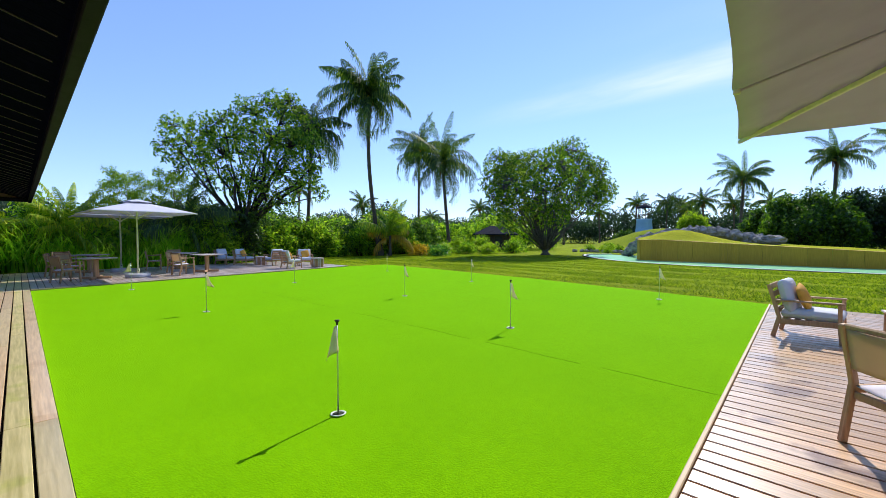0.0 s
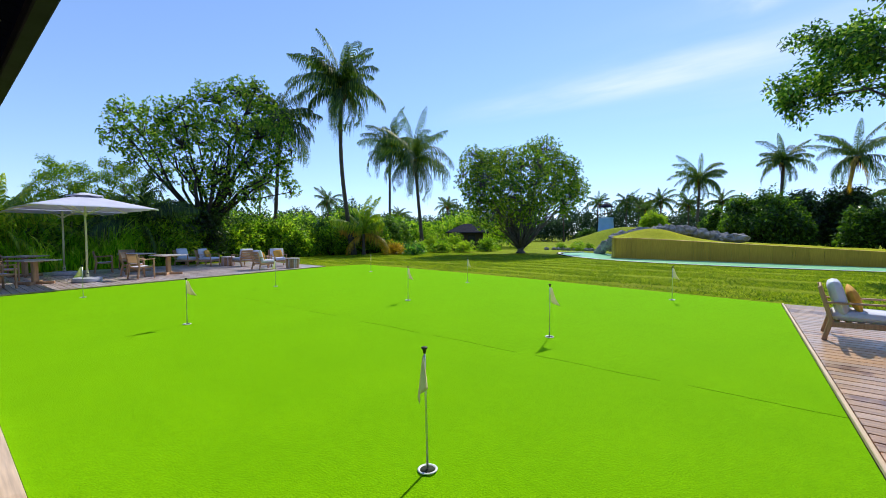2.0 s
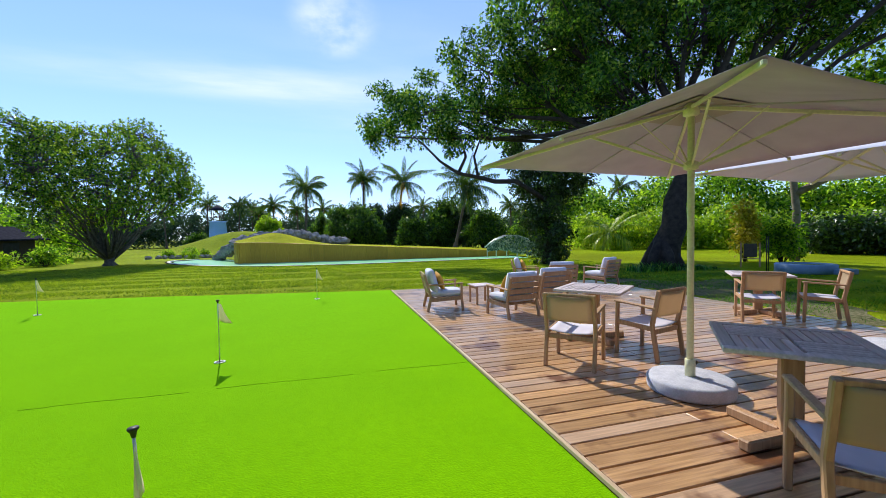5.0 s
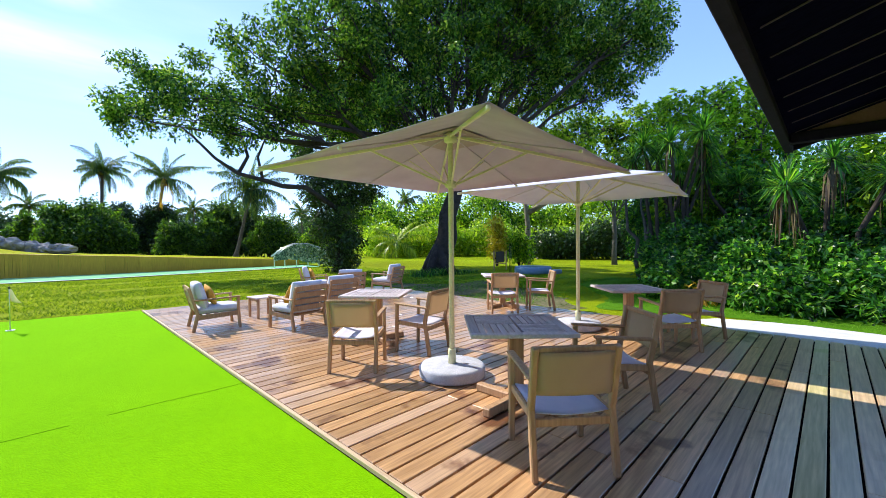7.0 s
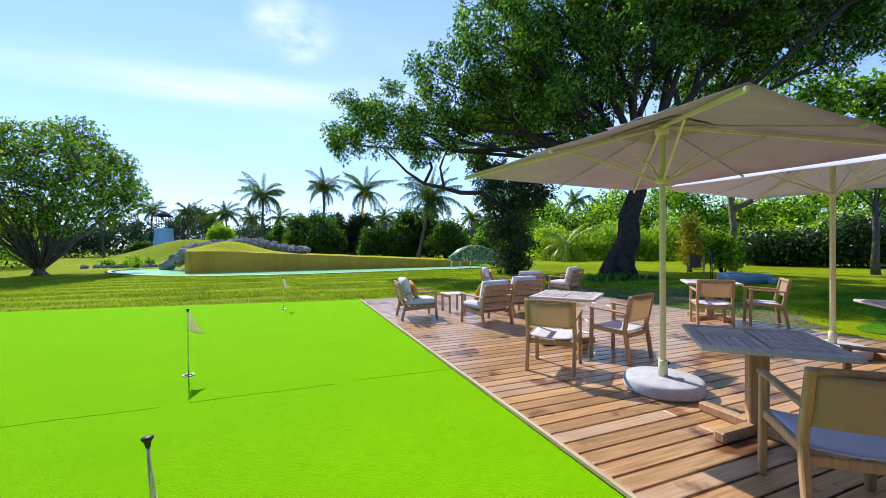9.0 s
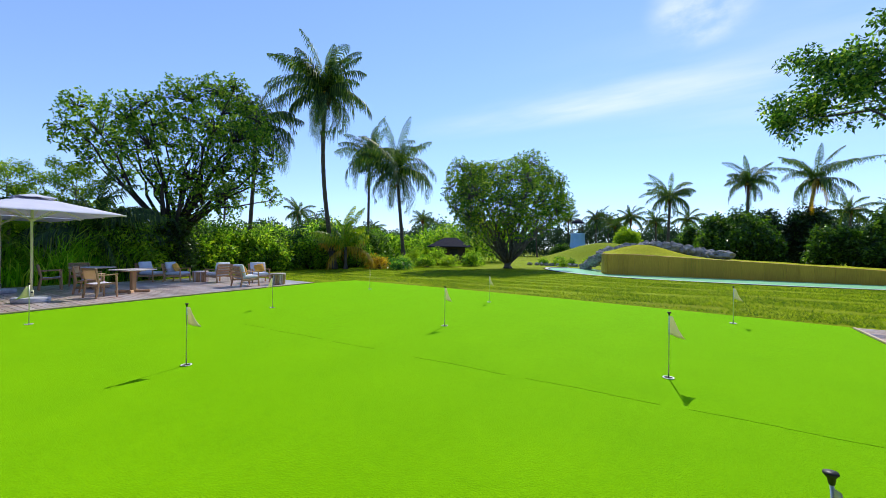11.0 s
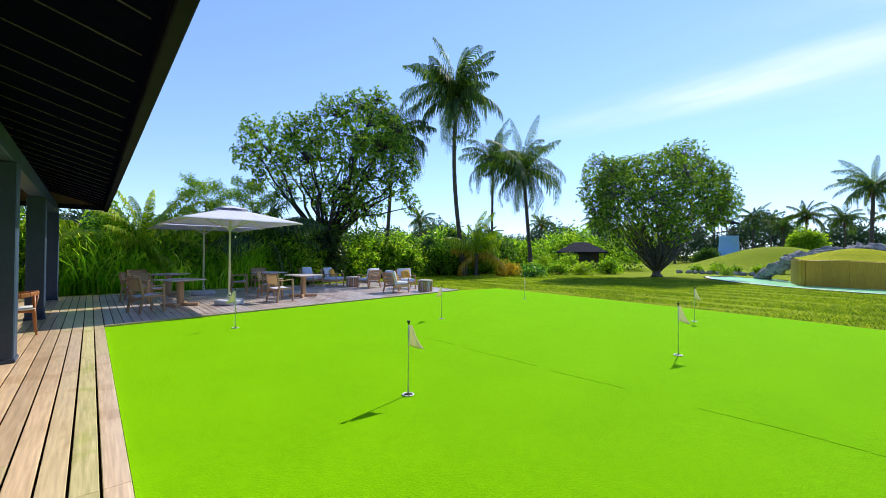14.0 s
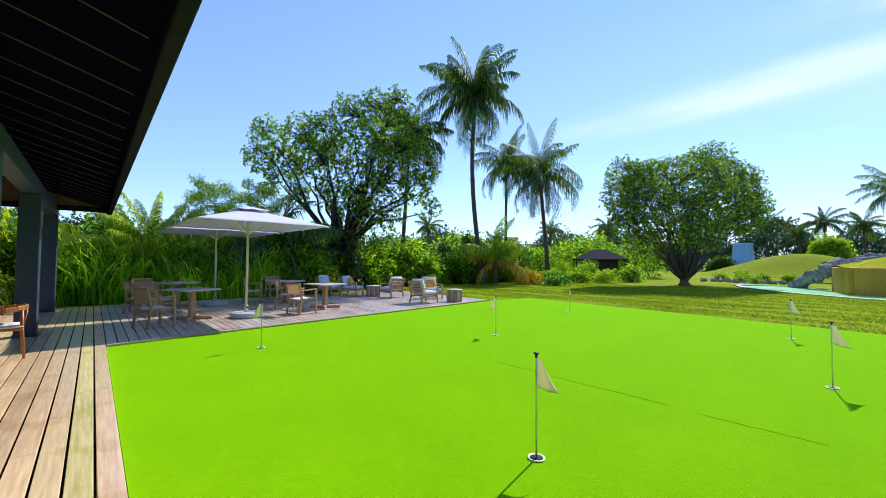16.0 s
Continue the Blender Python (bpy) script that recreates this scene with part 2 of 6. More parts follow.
def timber(name, dark, light, axis=0, rough=0.6, spread=0.5, stain=None, grey=None, gloss=0.4):
    """Planed wood with grain along one axis; tone varies from piece to piece."""
    m, n, l, b = material(name)
    st = [28.0, 28.0, 28.0]
    st[axis] = 1.6
    info = n.new("ShaderNodeObjectInfo")
    off = n.new("ShaderNodeVectorMath")
    off.operation = "ADD"
    tcn = n.new("ShaderNodeTexCoord")
    sc = n.new("ShaderNodeVectorMath")
    sc.operation = "SCALE"
    sc.inputs[0].default_value = (17.0, 31.0, 7.0)
    l.new(info.outputs["Random"], sc.inputs["Scale"])
    l.new(tcn.outputs["Object"], off.inputs[0])
    l.new(sc.outputs[0], off.inputs[1])
    mp = n.new("ShaderNodeMapping")
    mp.inputs["Scale"].default_value = st
    l.new(off.outputs[0], mp.inputs[0])
    grain = n.new("ShaderNodeTexNoise")
    grain.inputs["Scale"].default_value, grain.inputs["Detail"].default_value = 1.6, 6
    l.new(mp.outputs[0], grain.inputs["Vector"])
    col = ramp(n, l, grain.outputs[0], [(0.2, dark), (0.78, light)])
    tone = n.new("ShaderNodeMapRange")
    tone.inputs[3].default_value, tone.inputs[4].default_value = 1 - spread / 2, 1 + spread / 2
    l.new(info.outputs["Random"], tone.inputs[0])
    hsv = n.new("ShaderNodeHueSaturation")
    l.new(tone.outputs[0], hsv.inputs["Value"])
    l.new(col, hsv.inputs["Color"])
    col = hsv.outputs[0]
    if grey:
        wn2 = n.new("ShaderNodeTexWhiteNoise")
        wn2.noise_dimensions = "1D"
        l.new(info.outputs["Random"], wn2.inputs["W"])
        pick = n.new("ShaderNodeMapRange")
        pick.inputs[1].default_value, pick.inputs[2].default_value = 0.6, 1.5
        l.new(wn2.outputs["Value"], pick.inputs[0])
        col = blend(n, l, col, grey, pick.outputs[0])
        col = blend(n, l, col, blend(n, l, col, ramp(n, l, grain.outputs[0], [(0.2, (0.7, 0.7, 0.7)), (0.7, (1, 1, 1))]), 1.0, "MULTIPLY"), 0.6)
    if stain:
        spot = noise_node(n, l, 1.5, 5, world_space=True)
        mask = n.new("ShaderNodeMapRange")
        mask.inputs[1].default_value, mask.inputs[2].default_value = 0.56, 0.63
        l.new(spot, mask.inputs[0])
        col = blend(n, l, col, blend(n, l, col, stain, 1.0, "MULTIPLY"), mask.outputs[0])
    l.new(col, b.inputs["Base Color"])
    b.inputs["Roughness"].default_value = rough
    b.inputs["Specular IOR Level"].default_value = gloss
    bump(n, l, b, grain.outputs[0], 0.35, 0.003)
    return m


def foliage(name, stops, rough=0.45, through_light=0.35):
    """Leaves: colour changes from leaf to leaf, and some light passes through."""
    m, n, l, b = material(name)
    geo = n.new("ShaderNodeNewGeometry")
    col = ramp(n, l, geo.outputs["Random Per Island"], stops)
    patch = noise_node(n, l, 0.35, 2, world_space=True)
    col = blend(n, l, col, ramp(n, l, patch, [(0.3, (0.6, 0.68, 0.55)), (0.7, (1.15, 1.1, 1.0))]), 1.0, "MULTIPLY")
    l.new(col, b.inputs["Base Color"])
    b.inputs["Roughness"].default_value = rough
    tr = n.new("ShaderNodeBsdfTranslucent")
    l.new(blend(n, l, col, (1.6, 1.7, 0.6), 1.0, "MULTIPLY"), tr.inputs[0])
    mx = n.new("ShaderNodeMixShader")
    mx.inputs[0].default_value = through_light
    l.new(b.outputs[0], mx.inputs[1])
    l.new(tr.outputs[0], mx.inputs[2])
    l.new(mx.outputs[0], n["Material Output"].inputs[0])
    return m


def cloth(name, dark, light, through_light=0.0, weave=220.0, rough=0.85, glow=None):
    m, n, l, b = material(name)
    big = noise_node(n, l, 3.0, 3)
    small = noise_node(n, l, weave, 2)
    l.new(ramp(n, l, big, [(0.3, dark), (0.7, light)]), b.inputs["Base Color"])
    b.inputs["Roughness"].default_value = rough
    bump(n, l, b, small, 0.25, 0.002)
    if through_light:
        tr = n.new("ShaderNodeBsdfTranslucent")
        tr.inputs[0].default_value = (*(glow or light), 1)
        mx = n.new("ShaderNodeMixShader")
        mx.inputs[0].default_value = through_light
        l.new(b.outputs[0], mx.inputs[1])
        l.new(tr.outputs[0], mx.inputs[2])
        l.new(mx.outputs[0], n["Material Output"].inputs[0])
    return m


def ground_cover(name, stops, blade, relief, dist, patch_scale=0.25, patch=((0.8, 0.85, 0.8), (1.1, 1.05, 1.0)), rough=0.8):
    m, n, l, b = material(name)
    fine = noise_node(n, l, blade, 5, world_space=True)
    mid = noise_node(n, l, blade / 7, 5, world_space=True)
    big = noise_node(n, l, patch_scale, 4, world_space=True)
    col = ramp(n, l, fine, stops)
    col = blend(n, l, col, ramp(n, l, mid, [(0.3, (0.85, 0.88, 0.8)), (0.7, (1.06, 1.05, 1.0))]), 1.0, "MULTIPLY")
    col = blend(n, l, col, ramp(n, l, big, [(0.32, patch[0]), (0.68, patch[1])]), 1.0, "MULTIPLY")
    l.new(col, b.inputs["Base Color"])
    b.inputs["Roughness"].default_value = rough
    b.inputs["Specular IOR Level"].default_value = 0.02
    bump(n, l, b, fine, relief, dist)
    return m


M_TURF = ground_cover("turf", [(0.36, (0.105, 0.31, 0.0)), (0.5, (0.185, 0.455, 0.0)), (0.66, (0.305, 0.605, 0.001))], 90, 1.0, 0.010, 1.1, ((0.88, 0.92, 0.86), (1.06, 1.05, 1.0)), 0.9)
turf_bsdf = next(nd for nd in M_TURF.node_tree.nodes if nd.type == "BSDF_PRINCIPLED")
turf_bsdf.inputs["Sheen Weight"].default_value = 1.0          # upright blades catch light at low angles
turf_bsdf.inputs["Sheen Roughness"].default_value = 0.5
turf_bsdf.inputs["Specular IOR Level"].default_value = 0.03
turf_bsdf.inputs["Specular Tint"].default_value = (0.5, 1.0, 0.03, 1)
turf_bsdf.inputs["Sheen Tint"].default_value = (0.42, 1.0, 0.015, 1)
M_LAWN = ground_cover("lawn", [(0.3, (0.11, 0.18, 0.004)), (0.55, (0.26, 0.35, 0.008)), (0.8, (0.46, 0.52, 0.018))], 38, 0.8, 0.05, 0.16, ((0.8, 0.72, 0.6), (1.12, 1.1, 0.9)))
M_MOUND = ground_cover("mound_grass", [(0.3, (0.20, 0.24, 0.004)), (0.55, (0.40, 0.41, 0.008)), (0.8, (0.56, 0.54, 0.02))], 30, 0.8, 0.05, 0.4)
M_GRASS_SHADED = ground_cover("garden_grass_shaded", [(0.3, (0.045, 0.14, 0.008)), (0.55, (0.10, 0.26, 0.014)), (0.8, (0.20, 0.38, 0.025))], 40, 0.8, 0.05, 0.5)
M_SOIL = ground_cover("bare_soil", [(0.3, (0.08, 0.085, 0.045)), (0.5, (0.17, 0.155, 0.10)), (0.8, (0.34, 0.30, 0.23))], 14, 0.8, 0.04, 0.9, ((0.5, 0.62, 0.4), (1.15, 1.1, 1.05)), 0.95)
M_SAND = plain("white_sand", (0.55, 0.56, 0.55), (0.75, 0.75, 0.72), 0.9, 4, 0, 60, 0.5)
M_DECK = timber("deck_boards", (0.34, 0.175, 0.075), (0.68, 0.41, 0.20), 0, 0.30, 0.45, (0.36, 0.25, 0.22), (0.52, 0.43, 0.38), 0.9)
M_WALK = timber("walkway_boards", (0.60, 0.41, 0.235), (0.88, 0.65, 0.41), 0, 0.30, 0.3, (0.86, 0.80, 0.72), (0.50, 0.54, 0.22), 0.9)
M_SILVER = timber("silvered_boards", (0.42, 0.33, 0.30), (0.68, 0.57, 0.54), 0, 0.35, 0.4, (0.7, 0.6, 0.6), (0.60, 0.58, 0.64), 0.9)
M_MOSS = timber("mossy_boards", (0.46, 0.40, 0.14), (0.74, 0.63, 0.32), 0, 0.4, 0.2, (0.82, 0.9, 0.6), (0.62, 0.60, 0.26), 0.8)
for wet in (M_DECK, M_WALK, M_SILVER):
    film = next(nd for nd in wet.node_tree.nodes if nd.type == "BSDF_PRINCIPLED")
    film.inputs["Coat Weight"].default_value, film.inputs["Coat Roughness"].default_value, film.inputs["Coat IOR"].default_value = 0.35, 0.26, 1.6
M_TRIM = timber("deck_trim", (0.36, 0.25, 0.15), (0.60, 0.46, 0.30), 1, 0.6, 0.2)
M_UNDER = plain("near_black_fill", (0.008, 0.006, 0.005), (0.016, 0.012, 0.009), 0.95, gloss=0.05)
M_TEAK = timber("weathered_teak", (0.32, 0.175, 0.09), (0.54, 0.34, 0.19), 2, 0.6, 0.25)
M_GREYTEAK = timber("greyed_teak", (0.40, 0.34, 0.34), (0.64, 0.56, 0.57), 0, 0.65, 0.3)
M_REDTEAK = timber("oiled_teak", (0.22, 0.075, 0.025), (0.42, 0.17, 0.06), 2, 0.4, 0.2)
M_SLING = cloth("sling_mesh", (0.50, 0.38, 0.25), (0.64, 0.50, 0.34), 0.5, 300)
M_SEATSLING = cloth("seat_mesh", (0.58, 0.56, 0.66), (0.72, 0.70, 0.78), 0.1, 300)
M_CUSHION = cloth("cushion_fabric", (0.52, 0.55, 0.64), (0.66, 0.68, 0.76), 0.0, 180)
M_WHITE = cloth("white_fabric", (0.70, 0.70, 0.70), (0.82, 0.82, 0.82), 0.0, 180)
M_YELLOW = cloth("mustard_fabric", (0.55, 0.25, 0.03), (0.78, 0.42, 0.06), 0.0, 160)
M_CANVAS_WHITE = cloth("white_canvas", (0.66, 0.66, 0.76), (0.74, 0.74, 0.83), 0.2, 240, 0.85, (0.40, 0.40, 0.56))
M_CANVAS = cloth("parasol_canvas", (0.50, 0.44, 0.56), (0.60, 0.54, 0.66), 0.26, 240, 0.85, (0.33, 0.25, 0.36))
M_VENT_SHADE = cloth("vent_shade_canvas", (0.36, 0.29, 0.30), (0.44, 0.36, 0.37), 0.1, 240)
M_POLE = plain("cream_metal", (0.70, 0.69, 0.42), (0.80, 0.78, 0.54), 0.4, 3, 0.1, 40, 0.05)
M_CONCRETE = plain("pale_concrete", (0.44, 0.46, 0.54), (0.60, 0.61, 0.68), 0.8, 9, 0, 70, 0.4)
M_BLACK = plain("black_plastic", (0.012, 0.012, 0.012), (0.03, 0.03, 0.03), 0.5)
M_STEEL = plain("flag_pole_metal", (0.52, 0.54, 0.5), (0.72, 0.74, 0.7), 0.35, 5, 0.6, 40, 0.05)
M_FLAG = cloth("flag_cloth", (0.74, 0.64, 0.38), (0.86, 0.80, 0.60), 0.45, 260)
M_CUP = plain("white_cup", (0.7, 0.72, 0.7), (0.82, 0.83, 0.82), 0.4)
M_HOLE = plain("hole_shadow", (0.01, 0.02, 0.005), (0.02, 0.03, 0.01), 0.9)
M_COLUMN = plain("slate_blue_paint", (0.030, 0.055, 0.105), (0.045, 0.078, 0.135), 0.5, 2, 0, 50, 0.1)
M_SOFFIT = timber("near_black_boards", (0.002, 0.0025, 0.009), (0.004, 0.005, 0.016), 1, 0.9, 0.3, gloss=0.0)
M_BATTEN = plain("soffit_batten", (0.06, 0.055, 0.065), (0.10, 0.09, 0.10), 0.7, gloss=0.1)
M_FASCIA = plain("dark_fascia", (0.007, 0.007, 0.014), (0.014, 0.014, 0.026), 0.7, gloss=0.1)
M_ROOF = plain("dark_shingle", (0.05, 0.045, 0.05), (0.09, 0.085, 0.09), 0.8)
M_PLASTER = plain("brown_gable", (0.14, 0.085, 0.06), (0.19, 0.12, 0.085), 0.8)
M_BARK = plain("dark_bark", (0.016, 0.013, 0.012), (0.055, 0.043, 0.034), 0.9, 5, 0, 22, 0.9)
M_PALEBARK = plain("pale_bark", (0.14, 0.12, 0.085), (0.27, 0.235, 0.17), 0.9, 4, 0, 30, 0.7)
M_STEMBARK = plain("grey_brown_stem", (0.06, 0.055, 0.05), (0.15, 0.13, 0.11), 0.9, 5, 0, 30, 0.7)
M_PALMBARK = plain("palm_bark", (0.06, 0.048, 0.04), (0.13, 0.105, 0.085), 0.9, 7, 0, 30, 0.8)
M_LEAF = foliage("banyan_leaves", [(0.0, (0.012, 0.04, 0.01)), (0.5, (0.045, 0.13, 0.022)), (0.82, (0.14, 0.30, 0.04)), (1.0, (0.38, 0.50, 0.09))], 0.22, 0.46)
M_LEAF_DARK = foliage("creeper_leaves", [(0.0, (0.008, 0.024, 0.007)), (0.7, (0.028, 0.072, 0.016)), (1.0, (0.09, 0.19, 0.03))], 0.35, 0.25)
M_LEAF_TREE = foliage("tree_leaves", [(0.0, (0.035, 0.09, 0.015)), (0.5, (0.12, 0.25, 0.03)), (0.85, (0.28, 0.42, 0.06)), (1.0, (0.44, 0.54, 0.10))], 0.26, 0.55)
M_BUSH = foliage("bush_leaves", [(0.0, (0.014, 0.045, 0.008)), (0.6, (0.05, 0.13, 0.016)), (1.0, (0.19, 0.33, 0.04))], 0.3, 0.45)
M_LEAF_ROUND = foliage("round_tree_leaves", [(0.0, (0.025, 0.07, 0.012)), (0.5, (0.12, 0.25, 0.03)), (0.8, (0.29, 0.45, 0.05)), (1.0, (0.52, 0.60, 0.10))], 0.26, 0.45)
M_SHRUB = foliage("shrub_leaves", [(0.0, (0.016, 0.05, 0.008)), (0.5, (0.11, 0.26, 0.016)), (1.0, (0.44, 0.58, 0.06))], 0.28, 0.62)
M_LUSH = foliage("lush_leaves", [(0.0, (0.008, 0.04, 0.012)), (0.5, (0.03, 0.14, 0.03)), (0.85, (0.12, 0.34, 0.05)), (1.0, (0.38, 0.56, 0.10))], 0.28, 0.5)
M_SUNLEAF = foliage("sunlit_leaves", [(0.0, (0.07, 0.18, 0.015)), (0.5, (0.24, 0.46, 0.03)), (1.0, (0.52, 0.66, 0.08))], 0.35, 0.62)
M_LIME = foliage("lime_leaves", [(0.0, (0.08, 0.17, 0.012)), (0.5, (0.22, 0.36, 0.025)), (1.0, (0.42, 0.52, 0.05))], 0.4, 0.58)
M_REED = foliage("reed_blades", [(0.0, (0.12, 0.26, 0.02)), (0.5, (0.34, 0.58, 0.055)), (0.85, (0.54, 0.70, 0.09)), (1.0, (0.72, 0.72, 0.28))], 0.25, 0.72)
M_FROND = foliage("palm_fronds", [(0.0, (0.016, 0.042, 0.012)), (0.6, (0.05, 0.11, 0.022)), (0.9, (0.16, 0.24, 0.04)), (1.0, (0.34, 0.36, 0.08))], 0.5, 0.42)
M_FROND_YELLOW = foliage("dry_fronds", [(0.0, (0.26, 0.17, 0.015)), (0.5, (0.50, 0.29, 0.02)), (1.0, (0.66, 0.46, 0.05))], 0.5, 0.45)
M_FROND_LIGHT = foliage("young_fronds", [(0.0, (0.08, 0.17, 0.012)), (0.6, (0.30, 0.42, 0.025)), (1.0, (0.58, 0.52, 0.07))], 0.4, 0.5)
M_FROND_RUST = foliage("rusty_fronds", [(0.0, (0.10, 0.03, 0.012)), (1.0, (0.26, 0.09, 0.03))], 0.7, 0.3)
M_DRY = foliage("dead_leaf_skirt", [(0.0, (0.045, 0.032, 0.024)), (0.7, (0.13, 0.09, 0.06)), (1.0, (0.22, 0.17, 0.08))], 0.7, 0.25)
# blue in these leaf tones is distance haze put into the colour
M_FAR_HAZE = foliage("far_trees_haze_blue", [(0.0, (0.018, 0.045, 0.04)), (0.6, (0.035, 0.08, 0.055)), (1.0, (0.07, 0.13, 0.06))], 0.6, 0.25)
M_CROTON = foliage("croton_leaves", [(0.0, (0.25, 0.2, 0.02)), (0.6, (0.5, 0.38, 0.03)), (1.0, (0.6, 0.5, 0.08))], 0.4, 0.4)
M_OCHRE = timber("ochre_cladding", (0.40, 0.20, 0.014), (0.58, 0.32, 0.03), 2, 0.7, 0.18)
M_COPING = plain("pool_coping", (0.5, 0.52, 0.52), (0.68, 0.70, 0.70), 0.7)
M_POOLFLOOR = plain("pool_floor", (0.42, 0.74, 0.55), (0.56, 0.84, 0.66), 0.6, 1.2)
M_ROCK = plain("grey_rock", (0.12, 0.115, 0.125), (0.42, 0.40, 0.40), 0.9, 1.6, 0, 9, 0.9)
M_NET = foliage("net_scales", [(0.0, (0.05, 0.11, 0.09)), (0.5, (0.18, 0.32, 0.27)), (0.8, (0.5, 0.62, 0.58)), (1.0, (0.8, 0.82, 0.8))], 0.6, 0.1)
M_HUTROOF = plain("blue_black_shingle", (0.010, 0.013, 0.03), (0.025, 0.03, 0.055), 0.9, gloss=0.08)
M_BLUE = plain("pale_blue_paint", (0.26, 0.50, 0.92), (0.34, 0.58, 0.97), 0.6, 0.6)
M_NAVY = plain("blue_mosaic", (0.18, 0.28, 0.44), (0.26, 0.38, 0.54), 0.5, 3)
M_DARKWOOD = timber("dark_wood", (0.035, 0.025, 0.02), (0.075, 0.055, 0.04), 2, 0.7, 0.2)
M_SIGN = plain("sign_board", (0.06, 0.045, 0.03), (0.10, 0.075, 0.05), 0.7)

m_, n_, l_, b_ = material("pool_water")
M_WATER = m_
b_.inputs["Base Color"].default_value = (0.36, 0.82, 0.46, 1)
b_.inputs["Roughness"].default_value, b_.inputs["IOR"].default_value = 0.22, 1.33
b_.inputs["Specular IOR Level"].default_value = 0.1
b_.inputs["Transmission Weight"].default_value = 0.15
bump(n_, l_, b_, noise_node(n_, l_, 3.0, 3, world_space=True), 0.25, 0.02)

# ---- ground, putting green, decks ----
DECK = 0.035            # top of the boards
PITCH, GAP = 0.157, 0.016
EDGE_R, EDGE_Y = -0.21, 0.43     # edges of the green towards the dining deck and the walkway
DECK_R, DECK_L, DECK_FAR = 6.35, -22.9, 11.35


def flat(points, z, thick=0.0):
    s = Shape()
    n = len(points)
    s.add([(x, y, z) for x, y in points], [tuple(range(n))])
    if thick:
        s.add([(x, y, z) for x, y in points] + [(x, y, z - thick) for x, y in points],
              [(i, i + n, (i + 1) % n + n, (i + 1) % n) for i in range(n)])
    return s


def ground_sheet():
    """One sheet to the horizon, with a hole for the pool's basin left as a dip."""
    s = Shape()
    xs = [-3000, -400, -120] + [-60 + 4 * i for i in range(31)] + [120, 400, 3000]
    ys = [-3000, -400, -100, -40, -12] + [0 + 3 * i for i in range(28)] + [120, 400, 3000]
    verts = []
    for y in ys:
        for x in xs:
            near = abs(x) < 70 and 14 < y < 90
            z = -0.012 + (0.10 * noise.noise((x * 0.09, y * 0.09, 3)) * min(1, (y - 14) / 12) if near else 0)
            if -21 < x < 15 and 19.5 < y < 38:
                z = -0.5
            verts.append((x, y, z))
    w = len(xs)
    s.add(verts, [(j * w + i, j * w + i + 1, (j + 1) * w + i + 1, (j + 1) * w + i) for j in range(len(ys) - 1) for i in range(w - 1)], None, True)
    return s


struct("ground", ground_sheet(), M_LAWN, "green and yellowish lawn with bare patches", "lawn")
# lawn between the green and the pool, a little above the basin
struct("ground_lawn", flat([(-30, 12), (-30, 40), (-13.6, 40), (-13.4, 33.5), (-12.2, 30.0), (-9.2, 26.3), (-5.5, 24.0), (-1.0, 23.3), (11.5, 24.0), (11.5, 40), (40, 40), (40, -12), (6.3, -12), (6.3, 12)], -0.004), M_LAWN, "sunlit mown lawn in front of the pool", "lawn")

struct("ground_bank", flat([(-13.7, 40.5), (-13.5, 33.4), (-12.0, 35.2), (-9.5, 34.15), (-8.7, 32.5), (-5.0, 33.0), (-5.0, 40.5)], -0.006), M_LAWN, "grass bank behind the pool", "lawn")
GREEN = [(EDGE_R, EDGE_Y), (EDGE_R, 11.55), (-3.4, 12.15), (-6.7, 12.75), (-11.0, 13.3), (-16.4, 13.75), (-16.75, 11.75), (-15.42, EDGE_Y)]
struct("putting_green", flat(GREEN, 0.0, 0.03), M_TURF, "bright lime-green artificial turf putting green", "putting green")
seam = Shape()
for i in range(44):
    x0 = -10.4 + i * 0.235
    if i % 7 != 3 and not 14 < i < 18:
        seam.box((x0, 4.72 + 0.015 * math.sin(i), 0.0015), (0.225, 0.0035, 0.003), 0.001)
M_SEAM = ground_cover("turf_seam", [(0.3, (0.08, 0.24, 0.001)), (0.7, (0.14, 0.36, 0.002))], 90, 0.4, 0.004)
tagged(part("turf_seam", seam, M_SEAM), "dark joint between two strips of artificial turf", "turf seam", "", "structure")


def left_edge(y):
    """The far deck's edge along the green runs slightly askew."""
    return -15.42 - 0.117 * (y - EDGE_Y)


SHARED = {}


def board(x0, x1, y, parent, wood):
    key = (round(x1 - x0, 2), wood.name)
    if key not in SHARED:
        SHARED[key] = Shape().box((0, 0, 0), (x1 - x0, PITCH - GAP, 0.028), 0.004).mesh("board")
    ob = part("board", SHARED[key], wood, parent)
    ob.location = ((x0 + x1) / 2, y, DECK - 0.014)


def deck(name, label, spans, y0, y1, seed, wood, mossy=None):
    """Rows of boards along x, butt-jointed at staggered places, over a near-black sheet."""
    rng = random.Random(seed)
    root = tagged(new(name), label, "deck", "", "structure")
    rows = int((y1 - y0) / PITCH)
    for r in range(rows):
        y = y1 - (r + 0.5) * PITCH if y1 == EDGE_Y else y0 + (r + 0.5) * PITCH
        a, b = spans(y)
        cut = [a]
        x = a + rng.choice((1.2, 2.0, 2.8, 3.6))
        while x < b - 0.8:
            cut.append(x)
            x += 4.2
        cut.append(b)
        for p, q in zip(cut, cut[1:]):
            board(p + 0.002, q - 0.002, y, root, mossy if mossy and r == 1 else wood)
    return root


